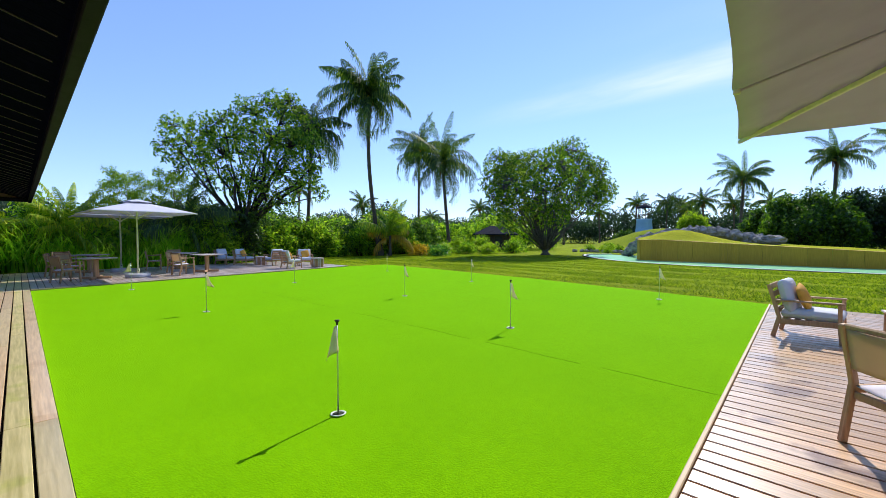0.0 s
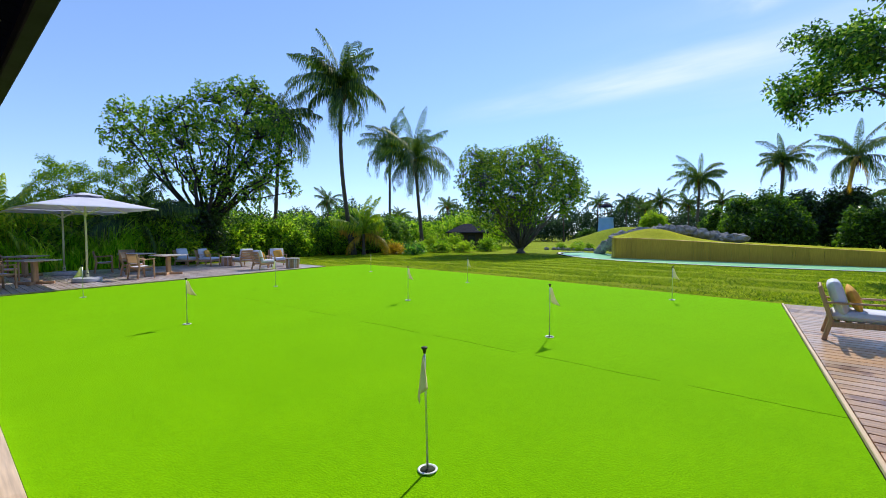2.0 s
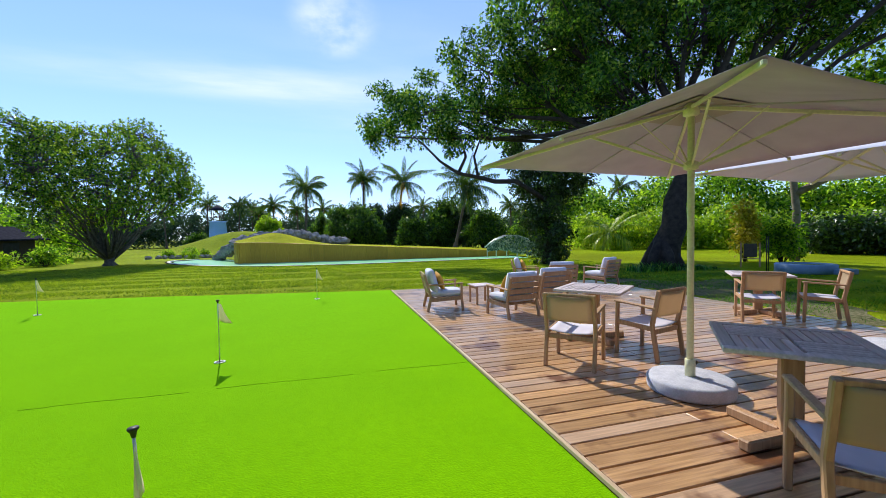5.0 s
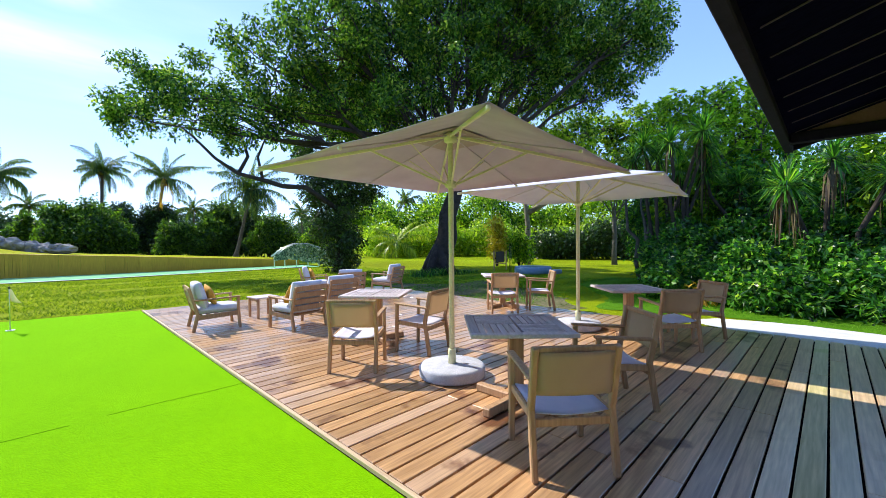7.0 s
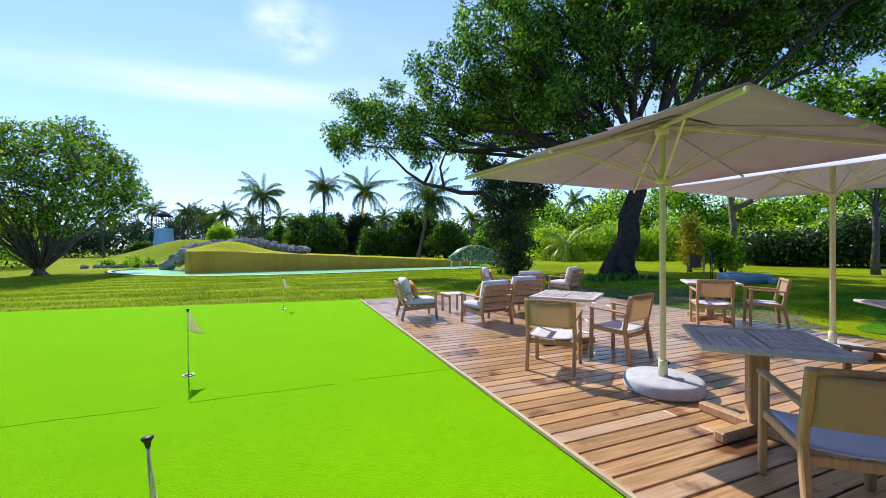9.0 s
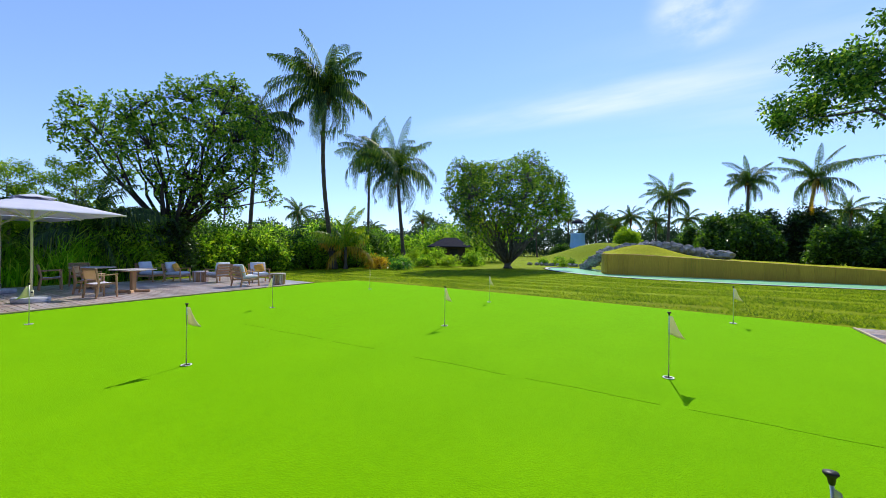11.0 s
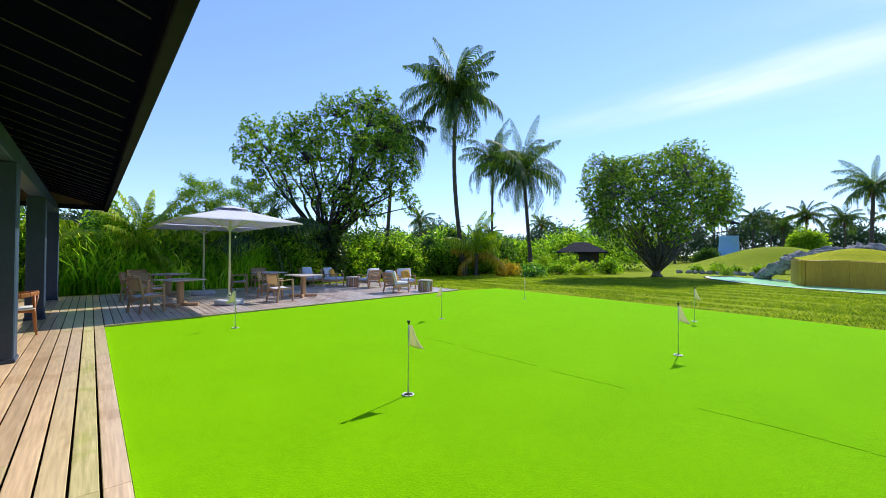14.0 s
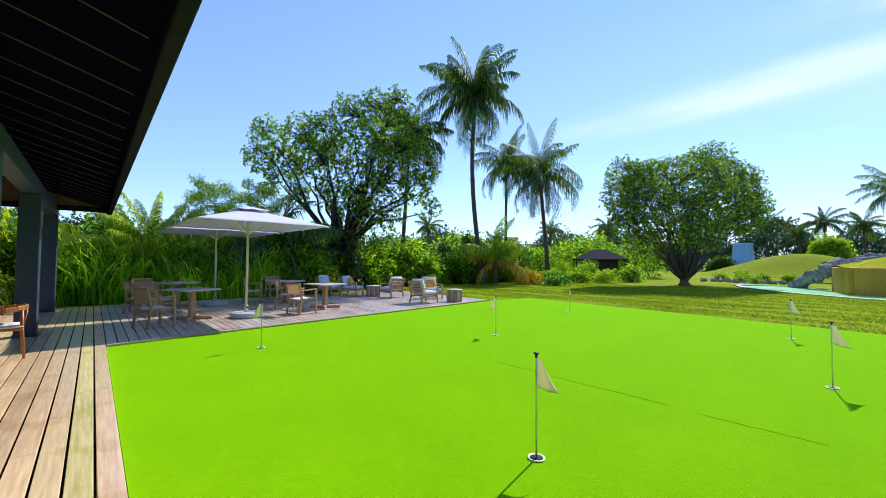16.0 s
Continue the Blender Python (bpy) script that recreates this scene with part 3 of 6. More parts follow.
# near-black sheet paints the shade seen down through the board gaps
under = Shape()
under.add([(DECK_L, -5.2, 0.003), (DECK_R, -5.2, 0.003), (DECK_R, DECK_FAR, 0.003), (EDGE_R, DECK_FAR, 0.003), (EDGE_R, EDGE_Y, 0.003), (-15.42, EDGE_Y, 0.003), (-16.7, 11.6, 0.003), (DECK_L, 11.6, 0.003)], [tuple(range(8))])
struct("floor_under_deck", under, M_UNDER, "near-black sheet standing for shade under the boards", "deck base")

deck("walkway_deck", "walkway of sun-bleached brown hardwood boards", lambda y: (DECK_L, DECK_R), -5.0, EDGE_Y, 3, M_WALK, M_MOSS)
deck("dining_deck", "weathered hardwood dining deck with dark gaps", lambda y: (EDGE_R + 0.045, DECK_R), EDGE_Y, DECK_FAR, 5, M_DECK)
deck("far_deck", "weathered hardwood deck across the green", lambda y: (DECK_L, left_edge(y) - 0.045), EDGE_Y, 11.6, 7, M_SILVER)
trim = Shape()
trim.bar((EDGE_R + 0.022, EDGE_Y + 0.002, 0.019), (EDGE_R + 0.022, DECK_FAR, 0.019), 0.034, 0.04, 0.006)
struct("trim_dining", trim, M_TRIM, "pale timber edge along the dining deck", "deck edge")
trim = Shape()
trim.bar((left_edge(EDGE_Y + 0.002) - 0.02, EDGE_Y + 0.002, 0.02), (left_edge(11.6) - 0.02, 11.6, 0.02), 0.042, 0.04, 0.006)
struct("trim_far", trim, M_TRIM, "timber edge along the far deck", "deck edge")

# pale sand path past the deck's end
struct("sand_path", flat([(DECK_R + 0.02, -8), (DECK_R + 0.02, 1.2), (6.9, 2.1), (7.5, 1.7), (7.9, 0.2), (8.0, -8)], 0.004), M_SAND, "white coral sand path beside the deck", "path")

# bare sandy soil in the banyan's shade, and greener grass before the garden bed, its colour partly darkened as shade
def rounded(points, wob, seed):
    """A closed outline through the points with a ragged edge."""
    out, n = [], len(points)
    for i in range(n):
        p0, p1, p2, p3 = (Vector((*points[(i + k) % n], 0)) for k in (-1, 0, 1, 2))
        for k in range(14):
            u = k / 14
            q = 0.5 * (2 * p1 + (p2 - p0) * u + (2 * p0 - 5 * p1 + 4 * p2 - p3) * u * u + (3 * p1 - p0 - 3 * p2 + p3) * u ** 3)
            q += Vector((noise.noise((q.x * 1.7, q.y * 1.7, seed)), noise.noise((q.x * 1.7, q.y * 1.7, seed + 9)), 0)) * wob
            out.append((q.x, q.y))
    return out


struct("ground_soil", flat(rounded([(6.7, 4.6), (6.5, 8.0), (6.6, 11.0), (7.6, 12.0), (8.6, 10.4), (10.2, 9.4), (9.4, 7.6), (8.2, 5.4)], 0.9, 2), 0.001), M_SOIL, "bare sandy soil with leaf litter under the banyan", "soil")
struct("ground_garden", flat(rounded([(8.0, -3.0), (7.8, 1.6), (7.4, 2.6), (7.2, 3.8), (9.2, 4.6), (12.0, 6.6), (15.0, 6.4), (14.5, 3.0), (13.0, -3.0)], 0.25, 5), 0.006), M_GRASS_SHADED, "mid-green grass before the garden bed, partly darkened as shade", "lawn")

# ---- pavilion ----
EAVE_Y, EAVE_Z, ROOF_L, ROOF_R, SLOPE = 0.63, 2.92, -22.9, 6.45, math.tan(radians(17))
RIDGE_Y = -3.2


def roof_z(y):
    return EAVE_Z + 0.05 + (EAVE_Y - y) * SLOPE if y > RIDGE_Y else EAVE_Z + 0.05 + (EAVE_Y - RIDGE_Y) * SLOPE - (RIDGE_Y - y) * SLOPE


for x in (-21.95, -17.35, -12.85, -8.35, -3.85, 0.65, 5.15):
    c = Shape()
    c.box((0, 0, 1.33), (0.30, 0.30, 2.66), 0.012)
    c.box((0, 0, 0.03), (0.33, 0.33, 0.06), 0.008)
    ob = part("column", c, M_COLUMN)
    ob.location = (x, -0.68, DECK)
    tagged(ob, "slate-blue square timber column of the pavilion", "column", "pavilion columns", "structure")
for x in (-21.95, -17.35, -12.85, -8.35, -3.85, 0.65, 5.15):
    ob = part("column_back", Shape().box((0, 0, 1.33), (0.30, 0.30, 2.66), 0.012), M_COLUMN)
    ob.location = (x, -5.0, DECK - 0.03)
    tagged(ob, "slate-blue rear column of the pavilion", "column", "pavilion columns", "structure")
struct("beam_front", Shape().bar((ROOF_L + 0.3, -0.68, 2.83), (ROOF_R - 0.3, -0.68, 2.83), 0.24, 0.26, 0.01), M_COLUMN, "slate-blue beam on the pavilion columns", "beam")
struct("beam_back", Shape().bar((ROOF_L + 0.3, -5.0, 2.83), (ROOF_R - 0.3, -5.0, 2.83), 0.24, 0.26, 0.01), M_COLUMN, "slate-blue rear beam of the pavilion", "beam")

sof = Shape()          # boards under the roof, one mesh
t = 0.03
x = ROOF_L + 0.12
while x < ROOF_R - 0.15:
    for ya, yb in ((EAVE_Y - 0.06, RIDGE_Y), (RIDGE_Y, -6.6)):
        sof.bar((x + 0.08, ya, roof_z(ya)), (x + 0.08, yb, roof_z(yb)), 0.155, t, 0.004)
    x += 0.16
struct("ceiling", sof, M_SOFFIT, "near-black timber boards under the roof", "ceiling")
bat = Shape()
x = ROOF_L + 0.5
while x < ROOF_R - 0.2:
    bat.bar((x, EAVE_Y - 0.16, roof_z(EAVE_Y - 0.16) - 0.024), (x, RIDGE_Y + 0.1, roof_z(RIDGE_Y + 0.1) - 0.024), 0.014, 0.012, 0.003)
    x += 0.62
struct("ceiling_battens", bat, M_BATTEN, "thin pale battens on the dark soffit", "ceiling batten")
fas = Shape()
fas.bar((ROOF_L, EAVE_Y - 0.05, EAVE_Z + 0.045), (ROOF_R, EAVE_Y - 0.05, EAVE_Z + 0.045), 0.1, 0.17, 0.01)
for xe in (ROOF_L, ROOF_R):
    fas.bar((xe, EAVE_Y - 0.05, roof_z(EAVE_Y) + 0.03), (xe, RIDGE_Y, roof_z(RIDGE_Y) + 0.03), 0.08, 0.2, 0.01)
    fas.bar((xe, RIDGE_Y, roof_z(RIDGE_Y) + 0.03), (xe, -6.7, roof_z(-6.7) + 0.03), 0.08, 0.2, 0.01)
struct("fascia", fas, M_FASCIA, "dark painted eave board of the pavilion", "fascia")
rf = Shape()
for ya, yb in ((EAVE_Y + 0.03, RIDGE_Y), (RIDGE_Y, -6.75)):
    rf.bar(((ROOF_L + ROOF_R) / 2, ya, roof_z(ya) + 0.1), ((ROOF_L + ROOF_R) / 2, yb, roof_z(yb) + 0.1), ROOF_R - ROOF_L + 0.1, 0.09, 0.01)
struct("roof", rf, M_ROOF, "dark shingled pavilion roof", "roof")
gab = Shape()
tie = Shape()
for xe in (ROOF_R - 0.85, ROOF_L + 0.85):
    a = [(xe - 0.04, y, z) for y, z in ((0.38, 3.0), (RIDGE_Y, roof_z(RIDGE_Y) - 0.03), (-6.4, 3.0))]
    b = [(xe + 0.04, y, z) for _, y, z in a]
    gab.add(a + b, [(0, 1, 2), (5, 4, 3), (0, 3, 4, 1), (1, 4, 5, 2), (2, 5, 3, 0)])
    tie.bar((xe, 0.52, 2.93), (xe, -6.4, 2.93), 0.16, 0.135, 0.01)
struct("beam_tie", tie, M_FASCIA, "dark tie beams across the roof's ends", "beam")
struct("gable", gab, M_PLASTER, "brown boarded gable under the roof", "gable")
# assumed wall, out of view; it closes the rear and blocks light there
wall = Shape()
wall.box((-8.0, -6.2, 1.45), (18.0, 0.15, 2.9), 0.01)
struct("wall_back", wall, M_COLUMN, "assumed slate-blue back wall of the pavilion", "wall")

# ---- pool, terrace wall, mound ----
struct("pool_floor", flat([(-13.2, 33.6), (-12.0, 30.2), (-9.1, 26.6), (-5.5, 24.3), (-1.0, 23.6), (11.2, 24.3), (11.2, 27.6), (-6.8, 28.2), (-8.6, 32.6), (-9.6, 34.2), (-12.0, 35.2)], -0.12), M_POOLFLOOR, "pale turquoise floor of a shallow pool", "pool")
struct("water", flat([(-13.2, 33.6), (-12.0, 30.2), (-9.1, 26.6), (-5.5, 24.3), (-1.0, 23.6), (11.2, 24.3), (11.2, 27.6), (-6.8, 28.2), (-8.6, 32.6), (-9.6, 34.2), (-12.0, 35.2)], -0.03), M_WATER, "still turquoise pool water", "water")
cop = Shape()
rim = [(-12.0, 35.3), (-13.3, 33.6), (-12.1, 30.1), (-9.2, 26.45), (-5.5, 24.15), (-1.0, 23.45), (3.0, 23.6), (11.3, 24.15)]
fine_rim = []
for i in range(len(rim) - 1):
    p0, p1, p2, p3 = (Vector((*rim[max(0, min(len(rim) - 1, k))], 0)) for k in (i - 1, i, i + 1, i + 2))
    for k in range(5):
        u = k / 5
        fine_rim.append(0.5 * (2 * p1 + (p2 - p0) * u + (2 * p0 - 5 * p1 + 4 * p2 - p3) * u * u + (3 * p1 - p0 - 3 * p2 + p3) * u ** 3))
for a, b in zip(fine_rim, fine_rim[1:]):
    d = (b - a).normalized() * 0.01
    cop.bar(a - d + Vector((0, 0, 0.0)), b + d + Vector((0, 0, 0.0)), 0.2, 0.07, 0.01)
struct("pool_coping", cop, M_COPING, "narrow pale stone coping round the pool", "pool edge")
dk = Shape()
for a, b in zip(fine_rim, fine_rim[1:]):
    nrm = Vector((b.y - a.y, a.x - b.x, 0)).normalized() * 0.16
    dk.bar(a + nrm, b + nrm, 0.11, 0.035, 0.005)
struct("pool_channel", dk, M_UNDER, "dark line outside the pool coping", "drain")


def terrace_line(u):
    """Plan of the terrace wall: u in metres from its rounded corner; returns x, y, top."""
    if u < 0:      # back round the corner
        a = min(-u / 3.2, 1.0)
        return -7.6 - 1.0 * math.sin(a * 1.35), 28.25 + 4.2 * (1 - math.cos(a * 1.2)) + a * 1.6, 1.32
    return -7.6 + u, 28.25 - 0.035 * u, 1.32 - 0.92 * min(1, max(0, u - 1.5) / 16.5)


tw = tagged(new("terrace_wall"), "ochre timber-clad retaining wall of the raised lawn", "retaining wall", "", "structure")
rngw = random.Random(4)
u = -3.2
while u < 18.6:
    w = rngw.choice((0.10, 0.12, 0.14)) if (3.9 < u < 5.2 or 8.2 < u < 8.9 or 13 < u < 14) else (0.32 if u < 1.5 else rngw.choice((0.55, 0.8, 1.0)))
    x0, y0, z0 = terrace_line(u)
    x1, y1, z1 = terrace_line(u + w)
    off = rngw.uniform(0, 0.018)
    s = Shape()
    d = Vector((x1 - x0, y1 - y0, 0))
    nr = Vector((d.y, -d.x, 0)).normalized() * (0.05 + off)
    g = d.normalized() * 0.004
    pts = [(x0 + g.x, y0 + g.y), (x1 - g.x, y1 - g.y)]
    v = []
    for (px_, py_), zt in zip(pts, (z0, z1)):
        v += [(px_, py_, -0.15), (px_ + nr.x, py_ + nr.y, -0.15), (px_ + nr.x, py_ + nr.y, zt - 0.012), (px_, py_, zt)]
    s.add(v, [(0, 1, 2, 3), (7, 6, 5, 4), (1, 5, 6, 2), (2, 6, 7, 3), (0, 4, 5, 1), (0, 3, 7, 4)])
    part("panel", s, M_OCHRE, tw)
    u += w

ter = Shape()          # raised lawn behind the wall with its mound
us = [-3.2 + 0.4 * i for i in range(56)]
depth = [0, 0.6, 1.2, 2, 3, 4, 5.5, 7, 9, 12, 16, 22]
vv = []
for u in us:
    x0, y0, z0 = terrace_line(u)
    for d in depth:
        x, y = x0 + (0.5 * d if u < 0 else 0) * (1 if d < 4 else 4 / d), y0 + d
        h = 0.75 * math.exp(-(((x + 5.6) / 2.1) ** 2 + ((y - 30.6) / 1.4) ** 2)) - 0.02
        z = z0 - 0.03 * max(0, d - 9) + h + 0.04 * noise.noise((x * 0.6, y * 0.6, 1)) * min(1, d)
        vv.append((x, y, max(z, 0.1)))
w = len(depth)
ter.add(vv, [(i * w + j, (i + 1) * w + j, (i + 1) * w + j + 1, i * w + j + 1) for i in range(len(us) - 1) for j in range(w - 1)], None, True)
struct("raised_lawn", ter, M_MOUND, "raised lawn with a yellowish grass mound", "lawn")


rise = Shape()          # low grassy rise between the pool and the tower
gx, gy = [-14 + 1.4 * i for i in range(21)], [-9 + 1.2 * i for i in range(16)]
rise.add([(-11.9 + x, 51.8 + y, -0.06 + 2.6 * math.exp(-(x / 6.5) ** 2 - (y / 5.0) ** 2) + 0.05 * noise.noise((x, y, 4))) for y in gy for x in gx],
         [(j * 21 + i, j * 21 + i + 1, (j + 1) * 21 + i + 1, (j + 1) * 21 + i) for j in range(15) for i in range(20)], None, True)
struct("ground_rise", rise, M_LAWN, "low sunlit grassy rise behind the pool", "lawn")


def rock(name, x, y, z, sx, sy, sz, seed, label, group="rocks by the pool"):
    bm = bmesh.new()
    bmesh.ops.create_icosphere(bm, subdivisions=3, radius=1)
    for v in bm.verts:
        k = 1 + 0.5 * noise.noise(v.co * 1.4 + Vector((seed * 3.1, seed, 0))) + 0.25 * noise.noise(v.co * 4 + Vector((seed, 0, 0)))
        v.co = Vector((v.co.x * sx * k, v.co.y * sy * k, v.co.z * sz * k))
    me = bpy.data.meshes.new(name)
    bm.to_mesh(me)
    bm.free()
    ob = part(name, me, M_ROCK)
    ob.location = (x, y, z)
    return tagged(ob, label, "rock", group)


rr = random.Random(9)
for i in range(34):          # ridge behind the mound
    a = i / 33
    rock("rock", -8.8 + 7.6 * a + rr.uniform(-0.2, 0.2), 32.6 + 0.9 * math.sin(a * 3) + rr.uniform(-0.2, 0.2), 1.3 + 0.62 * math.sin(math.pi * min(1, a * 1.1)), rr.uniform(0.3, 0.55), rr.uniform(0.3, 0.5), rr.uniform(0.22, 0.36), i, "grey boulder in the ridge behind the grass mound")
for i in range(20):           # tumble into the pool's end
    rock("rock", -8.7 - 0.1 * i + rr.uniform(-0.25, 0.25), 32.2 + 0.12 * i + rr.uniform(-0.3, 0.2), max(0.08, 1.15 - 0.065 * i + rr.uniform(-0.1, 0.1)), rr.uniform(0.2, 0.4), rr.uniform(0.2, 0.4), rr.uniform(0.18, 0.32), 30 + i, "grey boulder tumbled down to the pool")
for i in range(12):          # edging stones of the flower bed
    rock("rock", -16.5 + 0.55 * i, 38.2 + rr.uniform(-0.3, 0.3), 0.12, rr.uniform(0.18, 0.3), rr.uniform(0.15, 0.25), 0.16, 60 + i, "pale edging stone in the flower bed", "edging stones")

# arched net screen covered in pale green scales
net = thing("net_arch", "arched screen covered in pale green scales", "screen")
rn = np.random.default_rng(11)
prof = [(-1.5, 0.7), (-0.9, 1.2), (-0.2, 1.5), (0.5, 1.5), (1.2, 1.25), (2.0, 0.8), (2.8, 0.4)]
frame_tube = Shape()
for off in (0, 0.5):
    frame_tube.tube([(9.9 + a, 24.8 - 0.25 * a + off, h) for a, h in prof], 0.05, 6)
for a, h in prof:
    frame_tube.tube([(9.9 + a, 24.8 - 0.25 * a, 0), (9.9 + a, 24.8 - 0.25 * a, h)], 0.035, 6)
part("frame", frame_tube, M_STEEL, net)
vs, qs = [], []
for i in range(1500):
    a = rn.uniform(-1.5, 2.8)
    h = np.interp(a, [p[0] for p in prof], [p[1] for p in prof])
    lo = max(0.0, np.interp(a, [-1.9, -0.6, 1.0, 1.8], [0.45, 0.55, 0.2, 0.0]))
    z = rn.uniform(lo, h)
    c = np.array([9.9 + a, 24.8 - 0.25 * a - 0.06 + rn.uniform(-0.03, 0.03), z])
    r = rn.uniform(0.06, 0.10)
    th = rn.uniform(0, math.tau)
    ux = np.array([math.cos(th), rn.uniform(-0.3, 0.3), math.sin(th)]) * r
    uz = np.array([-math.sin(th), rn.uniform(-0.3, 0.3), math.cos(th)]) * r * 0.7
    k = len(vs)
    vs += [c - ux, c - uz, c + ux, c + uz]
    qs.append((k, k + 1, k + 2, k + 3))
tagged(part("scale_cover", fast_mesh("scale_cover", np.array(vs), np.array(qs), M_NET), None, net), kind="stuff")

# ---- golf holes ----
def hole_flag(x, y, turn, label):
    root = thing("golf_flag", label, "golf flag", "practice flags", pose(x, y, 0, 0, 0, turn))
    s = Shape()
    s.lathe([(0.054, 0.0), (0.066, 0.004), (0.066, 0.009), (0.054, 0.011), (0.050, 0.005)], 24)
    part("cup_rim", s, M_CUP, root, "white plastic cup rim")
    # flat near-black disc paints the shade down inside the hole
    part("cup", Shape().lathe([(0.0495, 0.0045), (0.0495, 0.006), (0.001, 0.006)], 20), M_HOLE, root)
    part("pole", Shape().tube([(0, 0, 0.004), (0, 0, 0.5), (0, 0, 0.755)], [0.0075, 0.007, 0.006], 10), M_STEEL, root)
    part("tip", Shape().lathe([(0.006, 0.752), (0.009, 0.756), (0.012, 0.775), (0.022, 0.788), (0.02, 0.795)], 14), M_BLACK, root, "black plastic tip")
    v, f = [], []
    nx, nz = 6, 8
    for j in range(nz + 1):
        for i in range(nx + 1):
            u, w = i / nx, j / nz
            width = 0.03 + 0.14 * w
            v.append((0.008 + u * width * (1 - 0.15 * math.sin(w * 3)), 0.02 * math.sin(u * 5 + w * 2) * w, 0.745 - 0.22 * w - 0.035 * u * w))
    f = [(j * (nx + 1) + i, j * (nx + 1) + i + 1, (j + 1) * (nx + 1) + i + 1, (j + 1) * (nx + 1) + i) for j in range(nz) for i in range(nx)]
    fl = part("flag", Shape().add(v, f, None, True), M_FLAG, root, "limp cream cloth flag")
    so = fl.modifiers.new("thickness", "SOLIDIFY")
    so.thickness = 0.002
    return root


FLAG_LABEL = "thin metal golf pin with a limp cream flag"
first = hole_flag(-2.545, 2.04, -35, FLAG_LABEL)
for x, y, turn in ((-3.2, 5.7, -15), (-8.45, 2.76, 38), (-2.2, 10.63, -30), (-7.1, 6.86, -5), (-13.7, 2.38, -100), (-7.9, 10.57, -20), (-11.9, 6.33, 200), (-13.1, 11.18, -40)):
    copy_thing(first, pose(x, y, 0, 0, 0, turn))
first.matrix_basis = pose(-2.545, 2.04, 0, -1.8, -3.4, 0) @ pose(0, 0, 0, 0, 0, -66)

# ---- parasols ----
def parasol(label, m, canvas):
    root = thing("parasol", label, "parasol", "parasols", m)
    half, low, top = 1.49, 2.295, 2.74
    part("base", Shape().lathe([(0.34, 0.0), (0.368, 0.012), (0.372, 0.03), (0.372, 0.105), (0.360, 0.125), (0.335, 0.133), (0.05, 0.14)], 40), M_CONCRETE, root, "round pale concrete foot")
    part("sleeve", Shape().lathe([(0.045, 0.138), (0.045, 0.30), (0.04, 0.305)], 16), M_POLE, root)
    part("pole", Shape().lathe([(0.03, 0.14), (0.03, 2.70), (0.02, 2.72)], 16), M_POLE, root, "cream-painted metal pole")
    part("knob", Shape().lathe([(0.012, -0.03), (0.022, -0.015), (0.022, 0.015), (0.012, 0.03)], 10, pose(0.06, 0, 0.26, 0, 90, 0)), M_BLACK, root)
    n = 16
    v = []
    for j in range(n + 1):
        for i in range(n + 1):
            x, y = 2 * i / n - 1, 2 * j / n - 1
            k = max(abs(x), abs(y))
            ang = math.atan2(y, x)
            sag = 0.008 * k * abs(math.sin(4 * ang))
            pull = 1 - 0.012 * abs(math.sin(4 * ang)) * k ** 4
            v.append((x * half * pull, y * half * pull, top + 0.02 - (top - low) * k - sag))
    f = [(j * (n + 1) + i, j * (n + 1) + i + 1, (j + 1) * (n + 1) + i + 1, (j + 1) * (n + 1) + i) for j in range(n) for i in range(n)]
    can = part("canopy", Shape().add(v, f, None, True), canvas, root, "square canvas canopy")
    so = can.modifiers.new("thickness", "SOLIDIFY")
    so.thickness, so.offset = 0.004, 1
    v = []
    for j in range(9):
        for i in range(9):
            x, y = i / 4 - 1, j / 4 - 1
            k = max(abs(x), abs(y))
            v.append((x * 0.38, y * 0.38, top + 0.09 - 0.10 * k - 0.02 * k * abs(math.sin(4 * math.atan2(y, x)))))
    f = [(j * 9 + i, j * 9 + i + 1, (j + 1) * 9 + i + 1, (j + 1) * 9 + i) for j in range(8) for i in range(8)]
    vent = part("vent", Shape().add(v, f, None, True), canvas, can)
    so = vent.modifiers.new("thickness", "SOLIDIFY")
    so.thickness = 0.004
    lift = (top - low) / half
    # darker quads round the hub stand for the vent opening's shade from below
    a, b = 0.36, 0.08
    v = [(sx * r, sy * r, top + 0.004 - lift * r) for r in (a, b) for sx, sy in ((-1, -1), (1, -1), (1, 1), (-1, 1))]
    patch = part("vent_shade_patch", Shape().add(v, [(0, 4, 5, 1), (1, 5, 6, 2), (2, 6, 7, 3), (3, 7, 4, 0)]), M_VENT_SHADE, can, "darker patch standing for the shaded vent opening")
    patch.modifiers.new("thickness", "SOLIDIFY").thickness = 0.003
    part("hub", Shape().lathe([(0.03, 2.6), (0.07, 2.62), (0.07, 2.70), (0.03, 2.73)], 16), M_POLE, root)
    part("runner", Shape().lathe([(0.032, 2.10), (0.062, 2.115), (0.062, 2.175), (0.032, 2.19)], 16), M_POLE, root)
    for k in range(8):
        a = k * math.pi / 4 + math.pi / 4
        r = half * (math.sqrt(2) if k % 2 == 0 else 1) - 0.02
        d = Vector((math.cos(a), math.sin(a), 0))
        end = d * r + Vector((0, 0, low - 0.005))
        start = d * 0.06 + Vector((0, 0, top - 0.06))
        corner = k % 2 == 0
        rib = part("rib", Shape().bar(start, end, 0.026 if corner else 0.016, 0.032 if corner else 0.014, 0.004), M_POLE if corner else canvas, root)
        q = start.lerp(end, 0.40 if corner else 0.42)
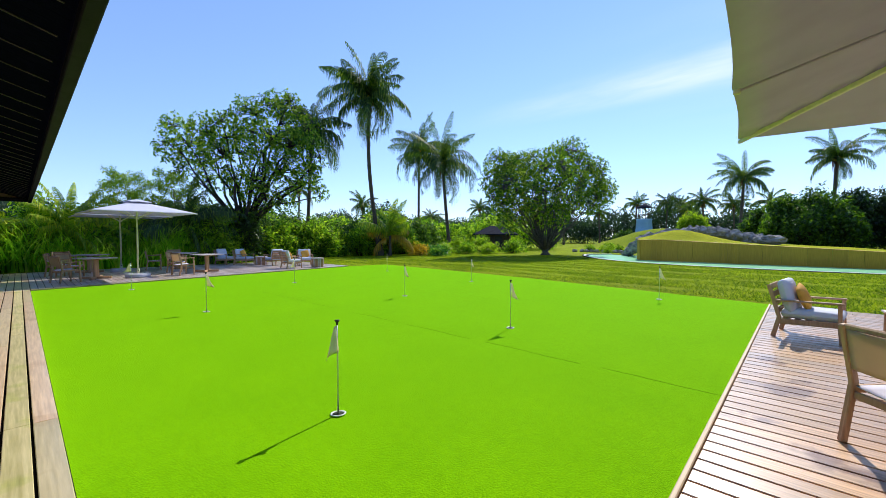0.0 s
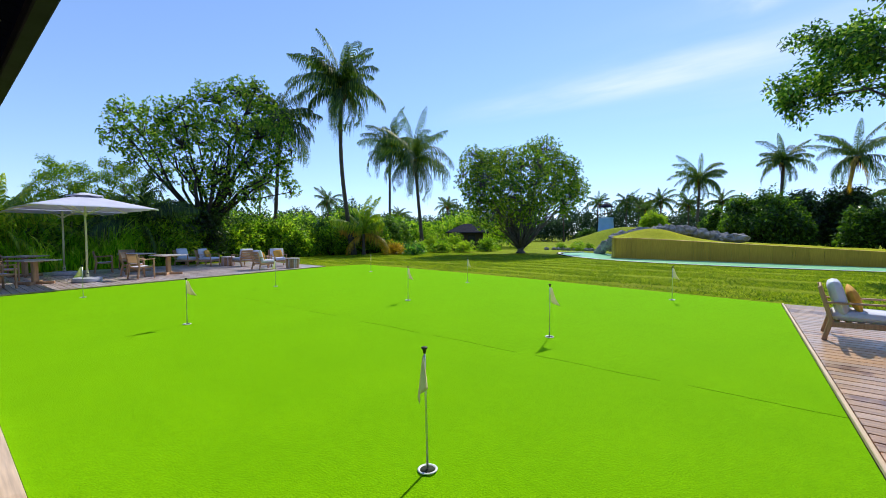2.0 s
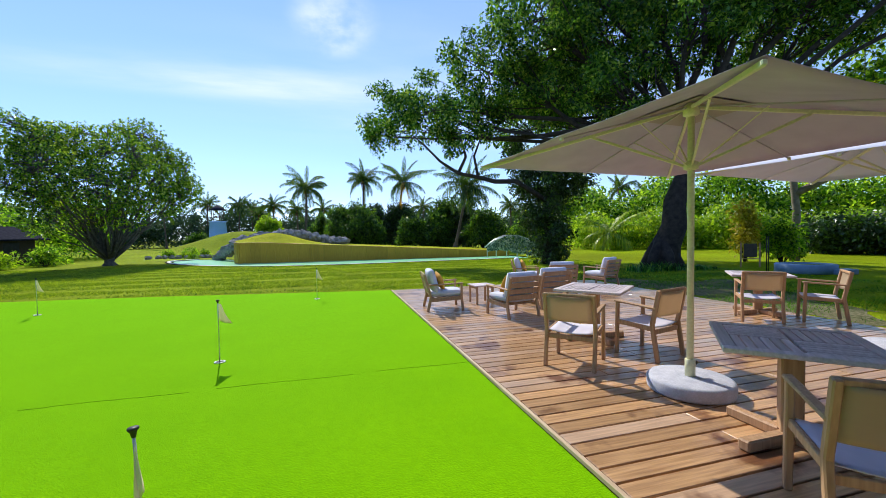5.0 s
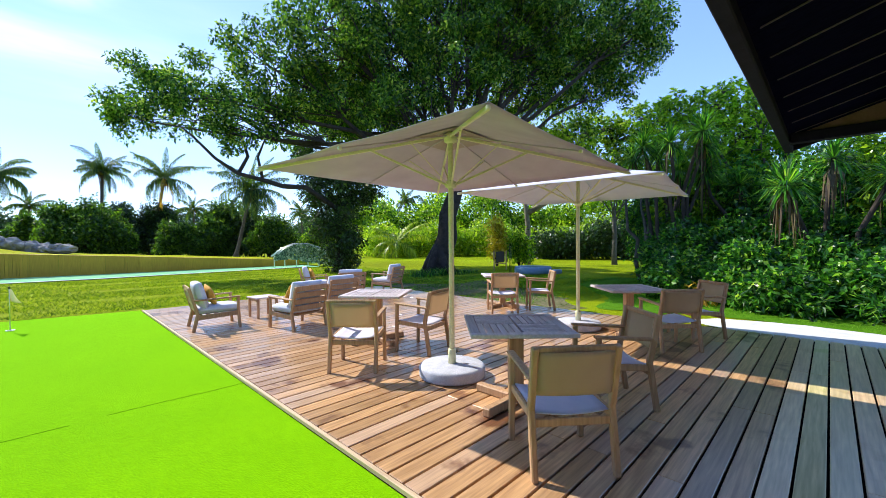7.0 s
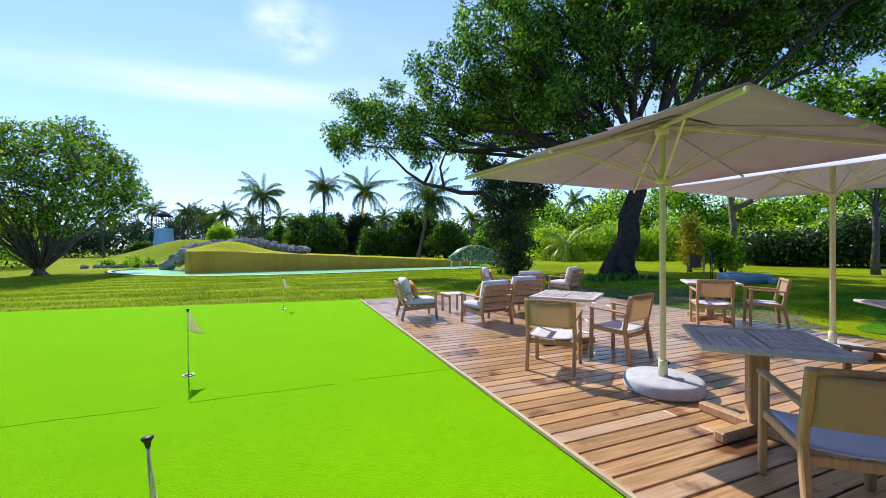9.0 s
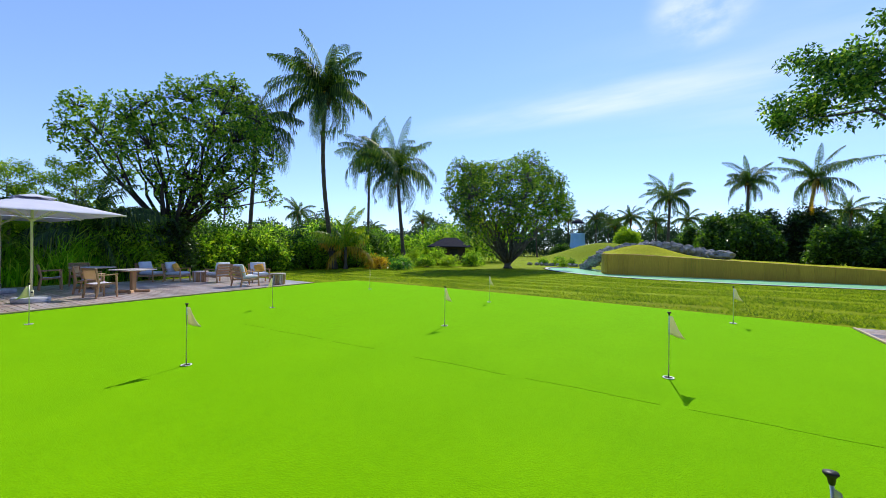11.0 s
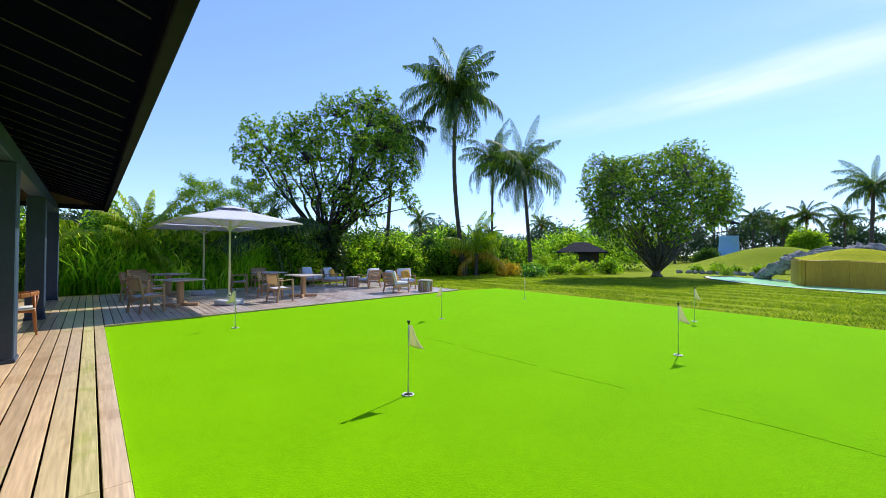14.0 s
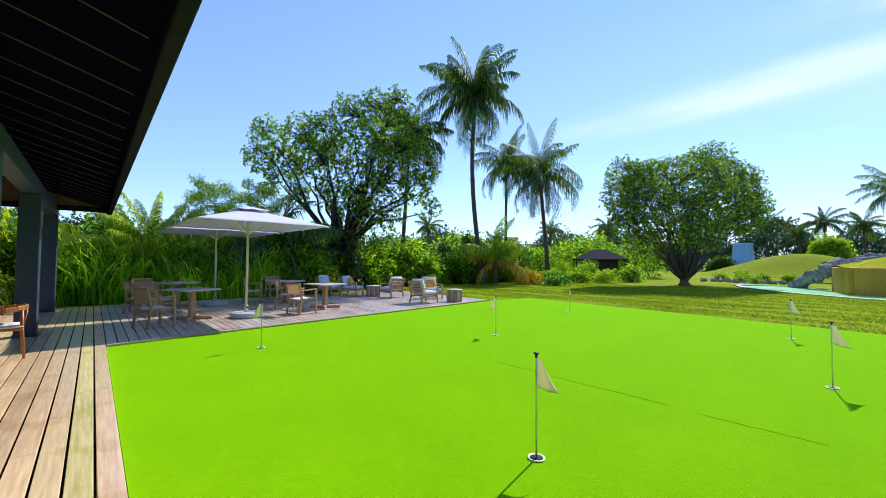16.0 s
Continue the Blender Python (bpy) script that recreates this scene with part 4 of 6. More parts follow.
        part("strut", Shape().bar(d * 0.055 + Vector((0, 0, 2.145)), q - Vector((0, 0, 0.015)), 0.018 if corner else 0.010, 0.024 if corner else 0.010, 0.003), M_POLE, rib)
        part("rib_cap", Shape().bar(end - d * 0.02, end + d * 0.015, 0.026, 0.03, 0.006), M_POLE, rib)
    cord = Shape().tube([(0.034, 0.012, 2.1), (0.05, 0.03, 1.4), (0.036, 0.02, 0.45), (0.045, 0.03, 0.36)], 0.004, 5)
    part("cord", cord, M_BLACK, root)
    return root


P1 = parasol("square taupe canvas parasol open over a dining table", pose(1.49, 3.14, DECK, 0, 0, 4.6), M_CANVAS)
P2 = parasol("square off-white canvas parasol open over a table", pose(4.72, 3.2, DECK, 0, 0, 8), M_CANVAS_WHITE)
copy_thing(P2, pose(-17.5, 3.17, DECK, 0, 0, 2))
copy_thing(P2, pose(-20.9, 3.16, DECK, 0, 0, 0))

# ---- dining tables and chairs ----
def dining_table(label, m):
    root = thing("dining_table", label, "dining table", "dining tables", m)
    h, s = 0.742, 0.90
    for sx, sy in ((1, 0), (-1, 0), (0, 1), (0, -1)):
        c = (sx * (s / 2 - 0.04), sy * (s / 2 - 0.04), h - 0.018)
        size = (0.08, s - (0 if sx else 0.162), 0.036) if sx else (s - 0.162, 0.08, 0.036)
        part("top_rail", Shape().box(c, size, 0.005), M_GREYTEAK, root)
    inner = s / 2 - 0.083
    wslat = 0.049
    for qx in (-1, 1):
        for qy in (-1, 1):
            along = qx * qy > 0
            for k in range(6):
                o = 0.008 + (k + 0.5) * (inner - 0.008) / 6
                L = inner - 0.012
                c = (qx * o, qy * (L / 2 + 0.008), h - 0.017) if along else (qx * (L / 2 + 0.008), qy * o, h - 0.017)
                size = (wslat, L, 0.026) if along else (L, wslat, 0.026)
                part("slat", Shape().box(c, size, 0.004), M_GREYTEAK, root)
    part("subframe", Shape().box((0, 0, h - 0.05), (0.62, 0.09, 0.035), 0.005).box((0, 0.2, h - 0.05), (0.5, 0.05, 0.034), 0.004).box((0, -0.2, h - 0.05), (0.5, 0.05, 0.034), 0.004), M_TEAK, root)
    part("pedestal", Shape().box((0, 0, 0.39), (0.13, 0.13, 0.64), 0.01), M_TEAK, root)
    for k in range(4):
        a = k * math.pi / 2 + math.pi / 4
        d = Vector((math.cos(a), math.sin(a), 0))
        part("foot", Shape().bar(d * 0.05 + Vector((0, 0, 0.04)), d * 0.45 + Vector((0, 0, 0.04)), 0.085, 0.08, 0.012), M_TEAK, root)
    return root


T1 = dining_table("square slatted teak dining table on a cross foot", pose(1.36, 2.2, DECK, 0, 0, 45))
for x, y, a in ((1.85, 5.05, 38), (4.95, 2.45, 45), (5.75, 5.55, 45), (-17.9, 2.05, 20), (-21.3, 2.2, 40), (-18.15, 5.6, 15), (-20.6, 5.3, 30)):
    copy_thing(T1, pose(x, y, DECK, 0, 0, a))


def dining_chair(label, m):
    """Teak armchair with a mesh seat and back; it faces +x."""
    root = thing("dining_chair", label, "armchair", "dining chairs", m)
    w = 0.27
    for sy in (-1, 1):
        part("front_leg", Shape().bar((0.25, sy * w, 0), (0.235, sy * w, 0.655), 0.045, 0.042, 0.008, (0, 1, 0)), M_TEAK, root)
        lg = Shape()
        lg.bar((-0.285, sy * w, 0), (-0.215, sy * w, 0.44), 0.05, 0.042, 0.008, (0, 1, 0))
        lg.bar((-0.215, sy * w, 0.425), (-0.30, sy * w, 0.85), 0.05, 0.042, 0.008, (0, 1, 0))
        part("back_leg", lg, M_TEAK, root)
        part("armrest", Shape().bar((0.275, sy * w, 0.665), (-0.262, sy * w, 0.635), 0.058, 0.026, 0.008), M_TEAK, root)
        part("side_rail", Shape().bar((0.235, sy * (w - 0.005), 0.405), (-0.215, sy * (w - 0.005), 0.385), 0.028, 0.055, 0.006), M_TEAK, root)
    part("front_rail", Shape().bar((0.235, -w, 0.385), (0.235, w, 0.385), 0.026, 0.05, 0.006), M_TEAK, root)
    part("back_rail", Shape().bar((-0.222, -w, 0.345), (-0.222, w, 0.345), 0.026, 0.055, 0.006), M_TEAK, root)
    part("top_rail", Shape().bar((-0.296, -w, 0.832), (-0.296, w, 0.832), 0.03, 0.045, 0.01), M_TEAK, root)
    n = 8
    v = []
    for i in range(n + 1):
        for j in range(n + 1):
            x, y = 0.245 - 0.465 * i / n, (2 * j / n - 1) * (w - 0.024)
            v.append((x, y, 0.432 - 0.018 * i / n - 0.022 * (1 - (2 * j / n - 1) ** 2)))
    f = [(i * (n + 1) + j, i * (n + 1) + j + 1, (i + 1) * (n + 1) + j + 1, (i + 1) * (n + 1) + j) for i in range(n) for j in range(n)]
    st = part("seat", Shape().add(v, f, None, True), M_SEATSLING, root, "taut pale grey mesh seat")
    st.modifiers.new("thickness", "SOLIDIFY").thickness = 0.008
    v = []
    for i in range(n + 1):
        for j in range(n + 1):
            k = i / n
            v.append((-0.248 - 0.052 * k - 0.03 * (1 - (2 * j / n - 1) ** 2), (2 * j / n - 1) * (w - 0.022), 0.535 + 0.285 * k))
    bk = part("backrest", Shape().add(v, f, None, True), M_SLING, root, "tan mesh back panel")
    bk.modifiers.new("thickness", "SOLIDIFY").thickness = 0.008
    return root


CHAIR_LABEL = "weathered teak armchair with a mesh seat and back"
C1 = dining_chair(CHAIR_LABEL, pose(0.80, 1.46, DECK, 0, 0, 50))
for x, y, a in ((0.95, 4.2, 42), (2.0, 4.2, 105), (2.02, 1.58, 137), (4.42, 1.72, 48), (5.45, 1.62, 140), (5.2, 5.15, 48), (6.05, 4.75, 130),
                (-17.15, 1.25, 112), (-20.2, 1.2, 75), (-19.4, 1.5, 40), (-17.35, 4.55, 105), (-18.9, 4.7, 60), (-20.9, 4.3, 80), (-22.0, 1.5, 20), (-21.7, 5.3, 0)):
    copy_thing(C1, pose(x, y, DECK, 0, 0, a))


# ---- lounge chairs ----
def lounge_chair(label, m):
    """Deep teak easy chair with two cushions; it faces +x."""
    root = thing("lounge_chair", label, "lounge chair", "lounge chairs", m)
    w = 0.335
    for sy in (-1, 1):
        lg = Shape()
        lg.bar((0.35, sy * w, 0), (0.325, sy * w, 0.30), 0.05, 0.046, 0.008, (0, 1, 0))
        lg.bar((0.325, sy * w, 0.29), (0.325, sy * w, 0.545), 0.045, 0.04, 0.008, (0, 1, 0))
        part("front_leg", lg, M_TEAK, root)
        lg = Shape()
        lg.bar((-0.37, sy * w, 0), (-0.30, sy * w, 0.30), 0.055, 0.046, 0.008, (0, 1, 0))
        lg.bar((-0.30, sy * w, 0.28), (-0.43, sy * w, 0.76), 0.05, 0.042, 0.008, (0, 1, 0))
        part("back_leg", lg, M_TEAK, root)
        part("armrest", Shape().bar((0.36, sy * w, 0.558), (-0.36, sy * w, 0.535), 0.065, 0.026, 0.009), M_TEAK, root)
        part("side_rail", Shape().bar((0.33, sy * w, 0.265), (-0.31, sy * w, 0.235), 0.032, 0.075, 0.006), M_TEAK, root)
    part("front_rail", Shape().bar((0.33, -w, 0.255), (0.33, w, 0.255), 0.03, 0.07, 0.006), M_TEAK, root)
    for k in range(5):
        x = 0.24 - k * 0.12
        part("seat_slat", Shape().box((x, 0, 0.272 - 0.005 * k), (0.07, 2 * w - 0.04, 0.018), 0.004), M_TEAK, root)
    for k in range(4):
        z = 0.38 + k * 0.115
        x = -0.30 - (z - 0.28) * 0.271
        part("back_slat", Shape().box((x, 0, z), (0.02, 2 * w - 0.03, 0.085), 0.005, Matrix.Identity(4)), M_TEAK, root)
    part("seat_cushion", Shape().pad((0.035, 0, 0.352), (0.66, 0.60, 0.15), 5.0, 11), M_CUSHION, root, "thick grey seat cushion")
    mb = Matrix.Translation((-0.235, 0, 0.605)) @ Matrix.Rotation(radians(-15), 4, "Y") @ Matrix.Rotation(radians(90), 4, "Y")
    part("back_cushion", Shape().pad((0, 0, 0), (0.47, 0.60, 0.17), 4.0, 11, mb), M_CUSHION, root, "plump grey back cushion")
    return root


LOUNGE_LABEL = "teak lounge chair with thick pale grey cushions"
LC = [(0.42, 8.08, -6), (1.48, 6.98, 100), (2.55, 7.6, 95), (3.75, 9.0, 75), (3.75, 10.75, -25), (5.75, 9.95, 112),
      (-21.4, 8.3, 35), (-22.3, 7.7, 30), (-19.85, 9.2, 190), (-17.45, 8.95, 88), (-18.6, 10.25, -20)]
L1 = lounge_chair(LOUNGE_LABEL, pose(LC[0][0], LC[0][1], DECK, 0, 0, LC[0][2]))
for x, y, a in LC[1:]:
    copy_thing(L1, pose(x, y, DECK, 0, 0, a))


def throw_pillow(chair, dy, tilt=-20):
    x, y, a = chair
    m = pose(x, y, DECK, 0, 0, a) @ Matrix.Translation((-0.07, dy, 0.59)) @ Matrix.Rotation(radians(tilt), 4, "Y") @ Matrix.Rotation(radians(90), 4, "Y") @ Matrix.Rotation(radians(12), 4, "Z")
    ob = part("throw_pillow", Shape().pad((0, 0, 0), (0.36, 0.38, 0.13), 2.2, 11, None, 0.06), M_YELLOW)
    ob.matrix_basis = m
    return tagged(ob, "mustard yellow throw pillow leaning on a lounge chair", "pillow", "throw pillows")


for c, dy in ((LC[0], -0.04), (LC[1], 0.1), (LC[3], -0.05), (LC[4], 0.0), (LC[6], 0.05), (LC[9], 0.0), (LC[10], 0.02)):
    throw_pillow(c, dy)


def side_table(m):
    root = thing("side_table", "low slatted teak side table between lounge chairs", "side table", "", m)
    for k in range(5):
        part("slat", Shape().box((-0.192 + 0.096 * k, 0, 0.405), (0.088, 0.46, 0.025), 0.004), M_GREYTEAK, root)
    for sx in (-1, 1):
        for sy in (-1, 1):
            part("leg", Shape().box((sx * 0.19, sy * 0.19, 0.196), (0.045, 0.045, 0.392), 0.006), M_TEAK, root)
        part("rail", Shape().box((sx * 0.19, 0, 0.362), (0.025, 0.33, 0.05), 0.004), M_TEAK, root)
    return root


side_table(pose(1.42, 8.45, DECK, 0, 0, 4))
side_table(pose(4.75, 10.6, DECK, 0, 0, 30))


def drum_table(m):
    root = thing("drum_table", "round log-slat drum side table", "side table", "drum tables", m)
    rng = random.Random(2)
    part("core", Shape().lathe([(0.255, 0.0), (0.255, 0.40)], 24), M_TEAK, root)
    for k in range(22):
        a = k * math.tau / 22
        r = 0.265
        part("stave", Shape().bar((r * math.cos(a) * 0.94, r * math.sin(a) * 0.94, 0.0), (r * math.cos(a) * 1.04, r * math.sin(a) * 1.04, 0.405 + rng.uniform(-0.008, 0.004)), 0.066, 0.045, 0.014, (-math.sin(a), math.cos(a), 0)), M_TEAK if k % 3 else M_GREYTEAK, root)
    part("top", Shape().lathe([(0.29, 0.41), (0.30, 0.418), (0.30, 0.437), (0.29, 0.445)], 30), M_GREYTEAK, root)
    return root


D1 = drum_table(pose(-17.1, 10.1, DECK))
copy_thing(D1, pose(-20.7, 8.9, DECK, 0, 0, 40))

# ---- inside the pavilion ----
def barrel_chair(m):
    """Round-backed dining chair with a white seat pad; it faces +x."""
    root = thing("barrel_chair", "oiled teak chair with a curved back and white pad", "chair", "pavilion chairs", m)
    for sx, sy in ((0.2, -0.22), (0.2, 0.22), (-0.2, -0.2), (-0.2, 0.2)):
        part("leg", Shape().tube([(sx * 1.15, sy * 1.1, 0), (sx, sy, 0.43), (sx * 0.98, sy * 1.02, 0.66 if sx > 0 else 0.70)], [0.016, 0.022, 0.018], 10), M_REDTEAK, root)
    pts = [(0.24 * math.cos(a) * 1.05, 0.27 * math.sin(a), 0.67 + 0.06 * (1 - math.cos(a)) / 2) for a in [radians(40 + 28 * k) for k in range(11)]]
    s = Shape()
    for p, q in zip(pts, pts[1:]):
        s.bar(p, q, 0.03, 0.075, 0.008)
    part("backrest", s, M_REDTEAK, root)
    part("seat_frame", Shape().box((0, 0, 0.425), (0.44, 0.46, 0.04), 0.012), M_REDTEAK, root)
    part("seat_pad", Shape().pad((0.0, 0, 0.465), (0.44, 0.46, 0.06), 5, 9), M_WHITE, root, "white seat pad")
    for k in range(3):
        part("spindle", Shape().tube([(-0.21, -0.1 + 0.1 * k, 0.44), (-0.25, -0.1 + 0.1 * k, 0.68)], 0.01, 8), M_REDTEAK, root)
    return root


B1 = barrel_chair(pose(-15.2, -0.74, DECK, 0, 0, -84))
for x, y, a in ((-14.4, -1.0, -85), (-15.4, -2.7, 88), (-14.4, -2.7, 92), (-10.9, -0.98, -92), (-10.0, -1.0, -90)):
    copy_thing(B1, pose(x, y, DECK, 0, 0, a))


def long_table(m):
    root = thing("long_table", "long pale-topped pavilion dining table", "dining table", "pavilion tables", m)
    for k in range(6):
        part("plank", Shape().box((0, -0.375 + 0.15 * k, 0.73), (2.0, 0.146, 0.035), 0.005), M_TRIM, root)
    for sx in (-0.85, 0.85):
        part("trestle", Shape().box((sx, 0, 0.355), (0.07, 0.6, 0.71), 0.01), M_TEAK, root)
    return root


LT = long_table(pose(-14.9, -1.85, DECK))
copy_thing(LT, pose(-10.45, -1.85, DECK))

# ---- plants ----
def leaf_array(centres, count, spread, size, rng, narrow=0.5, lift=0.25):
    """Folded leaves scattered round centres: vertices and quads."""
    c = np.repeat(np.asarray(centres, float), count, axis=0)
    n = len(c)
    sp = np.repeat(np.broadcast_to(np.asarray(spread, float).reshape(-1, 1) if np.ndim(spread) else np.full((len(centres), 1), spread), (len(centres), 1)), count, axis=0)
    off = rng.normal(size=(n, 3))
    off /= np.linalg.norm(off, axis=1, keepdims=True)
    c = c + off * sp * rng.random((n, 1)) ** 0.45
    d = rng.normal(size=(n, 3)) * 0.8 + off * 0.5
    d[:, 2] += lift * rng.normal(size=n) - 0.1
    d /= np.linalg.norm(d, axis=1, keepdims=True)
    up = rng.normal(size=(n, 3)) * 0.6 + np.array([0, 0, 0.8])
    s = np.cross(d, up)
    s /= np.linalg.norm(s, axis=1, keepdims=True) + 1e-9
    nrm = np.cross(s, d)
    L = rng.uniform(size[0], size[1], (n, 1))
    W = L * narrow * rng.uniform(0.75, 1.2, (n, 1))
    p0, p2 = c, c + d * L - np.array([0, 0, 1]) * L * 0.12
    mid = c + d * L * 0.5
    p1, p3 = mid + s * W / 2 + nrm * W * 0.14, mid - s * W / 2 + nrm * W * 0.14
    v = np.stack([p0, p1, p2, p3], axis=1).reshape(-1, 3)
    q = np.arange(n * 4).reshape(-1, 4)
    return v, q


def crown_part(name, parent, clusters, count, spread, size, mat, seed, narrow=0.5):
    rng = np.random.default_rng(seed)
    v, q = leaf_array(clusters, count, spread, size, rng, narrow)
    return part(name, fast_mesh(name, v, q, mat), None, parent)


def bend(a, b, rng, wob):
    """A crooked line from a to b."""
    a, b = Vector(a), Vector(b)
    L = (b - a).length
    out = []
    for i in range(6):
        u = i / 5
        w = math.sin(u * math.pi) * wob * L
        out.append(a.lerp(b, u) + Vector((rng.uniform(-w, w), rng.uniform(-w, w), rng.uniform(-w, w) + 0.25 * w)))
    out[0], out[-1] = a, b
    return out


def broad_tree(label, base, trunk_top, r0, lobes, clusters_per, leaf_count, spread, size, mat, bark, seed, name="tree", stems=1, hollow=0.35, narrow=0.5):
    """Trunk, limbs to each lobe, twigs to leaf clusters; lobes are x, y, z, radius."""
    rng = random.Random(seed)
    base, top = Vector(base), Vector(trunk_top)
    root = thing(name, label, "tree", "", Matrix.Translation(base))
    tr = Shape()
    forks = []
    for k in range(stems):
        o = Vector((rng.uniform(-1, 1), rng.uniform(-1, 1), 0)) * (r0 * 0.8 if stems > 1 else 0)
        e = top - base + (Vector((math.cos(k * 2.4), math.sin(k * 2.4), 0)) * (top.z - base.z) * 0.42 if stems > 1 else Vector())
        pts = bend(o, e, rng, 0.05)
        rad = [r0 * (1.2 if i == 0 else 1) * (1 - 0.1 * i) for i in range(6)]
        if stems > 1:
            rad = [r * 0.45 for r in rad]
        pts[0] = pts[0] - Vector((0, 0, 0.1))
        tr.tube(pts, rad, 12)
        forks.append(e)
        if stems == 1:          # buttress roots
            for j in range(6):
                a = j * 1.05 + rng.uniform(0, 0.5)
                tr.tube([(math.cos(a) * r0 * 1.4, math.sin(a) * r0 * 1.4, -0.08), (math.cos(a) * r0 * 0.8, math.sin(a) * r0 * 0.8, r0 * 0.8), (0, 0, r0 * 2.4)], [r0 * 0.2, r0 * 0.38, r0 * 0.3], 8)
    part("trunk", tr, bark, root)
    pts_all = []
    tw = Shape()
    for lx, ly, lz, lr in lobes:
        c = Vector((lx, ly, lz)) - base
        f = min(forks, key=lambda p: (p - c).length)
        line = bend(f, c, rng, 0.07)
        k = min(1.0, 0.55 + lr / 8)
        rr = r0 * (0.34 if stems == 1 else 0.2) * k
        part("limb", Shape().tube(line, [rr * (1 - 0.16 * i) for i in range(6)], 8), bark, root)
        n = max(4, int(clusters_per * lr * lr))
        for j in range(n):
            d = Vector((rng.gauss(0, 1), rng.gauss(0, 1), rng.gauss(0, 1))).normalized()
            q = c + d * lr * (hollow + (1 - hollow) * rng.random() ** 0.5)
            pts_all.append(q)
            if j % 3 == 0:
                s = line[rng.choice((3, 4, 5))]
                tw.tube(bend(s, q, rng, 0.08)[::2] + [q], [rr * 0.22, rr * 0.15, rr * 0.09, 0.008], 5, False)
    tagged(part("twig_mass", tw, bark, root), kind="stuff")
    crown_part("crown", root, [tuple(p) for p in pts_all], leaf_count, spread, size, mat, seed, narrow)
    return root


# the banyan beside the dining deck
BANYAN = [(1.9, 24.6, 8.9, 1.9), (1.3, 25.2, 7.9, 1.0), (3.9, 22.2, 8.8, 2.1), (5.3, 20.2, 7.5, 1.9), (6.4, 19.8, 10.2, 2.5), (8.0, 18.0, 12.0, 2.7), (9.2, 19.2, 9.3, 2.2),
          (11.0, 18.0, 15.2, 3.1), (11.3, 17.0, 11.4, 2.6), (14.1, 15.5, 14.2, 3.2), (13.1, 13.7, 10.4, 2.4), (14.5, 14.5, 15.6, 3.0), (15.9, 12.2, 12.6, 2.8), (17.5, 13.0, 15.3, 3.0),
          (19.6, 12.0, 11.3, 2.2), (20.6, 11.2, 14.6, 3.2), (18.0, 12.2, 14.2, 2.7), (22.6, 9.2, 13.2, 2.7), (23.6, 8.3, 13.9, 1.9), (21.8, 9.9, 10.9, 1.8), (10.4, 15.0, 8.0, 1.7), (17.5, 13.0, 11.5, 2.8), (13.5, 17.5, 11.0, 2.8), (10.5, 19.5, 10.0, 2.4),
          (14.0, 22.8, 9.8, 1.9), (12.6, 23.6, 9.4, 1.7), (14.9, 22.9, 7.6, 1.6), (13.2, 23.8, 11.7, 1.9), (10.9, 24.3, 9.5, 1.4), (10.0, 25.1, 8.3, 1.1), (15.7, 23.2, 11.8, 1.9)]
broad_tree("huge spreading banyan with dense dark green foliage", (11.9, 13.9, 0), (12.8, 13.5, 5.0), 0.62, BANYAN, 10.5, 112, 0.5, (0.12, 0.27), M_LEAF, M_BARK, 21, "banyan_tree", hollow=0.4)
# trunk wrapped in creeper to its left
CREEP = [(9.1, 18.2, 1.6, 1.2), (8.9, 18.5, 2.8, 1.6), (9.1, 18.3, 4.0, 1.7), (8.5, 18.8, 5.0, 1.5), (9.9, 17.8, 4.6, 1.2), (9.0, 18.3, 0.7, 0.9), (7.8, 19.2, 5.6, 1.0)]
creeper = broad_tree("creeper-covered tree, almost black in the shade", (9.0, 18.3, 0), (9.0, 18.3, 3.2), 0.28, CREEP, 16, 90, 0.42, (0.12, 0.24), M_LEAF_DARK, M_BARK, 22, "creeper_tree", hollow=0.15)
limb = Shape()
limb.tube([(8.8, 17.9, 3.2), (6.7, 17.3, 4.1), (6.0, 18.2, 4.2), (5.4, 18.9, 4.5), (4.6, 19.7, 4.8), (3.8, 20.3, 5.5), (3.1, 20.8, 6.4), (2.5, 21.1, 7.0)], [0.12, 0.12, 0.115, 0.105, 0.09, 0.07, 0.05, 0.025], 9)
limb.tube([(4.6, 19.7, 4.8), (5.1, 19.9, 5.7), (4.9, 20.3, 7.0)], [0.09, 0.08, 0.05], 8)
limb.tube([(5.4, 18.9, 4.5), (5.3, 19.2, 5.6), (5.8, 19.3, 6.8)], [0.08, 0.06, 0.03], 8)
part("limb", limb, M_BARK, creeper).matrix_parent_inverse = Matrix.Translation((-9.0, -18.3, 0))
hung = Shape()
rng = random.Random(8)
for i in range(26):
    x, y = rng.uniform(8, 17), rng.uniform(9, 19)
    z = rng.uniform(6.0, 8.0)
    hung.tube([(x, y, z), (x + rng.uniform(-0.1, 0.1), y, z - rng.uniform(0.8, 2.2))], 0.015, 4)
ob = part("aerial_root", hung, M_BARK)
tagged(ob, "thin aerial roots hanging from the banyan", "aerial roots", "", "stuff")

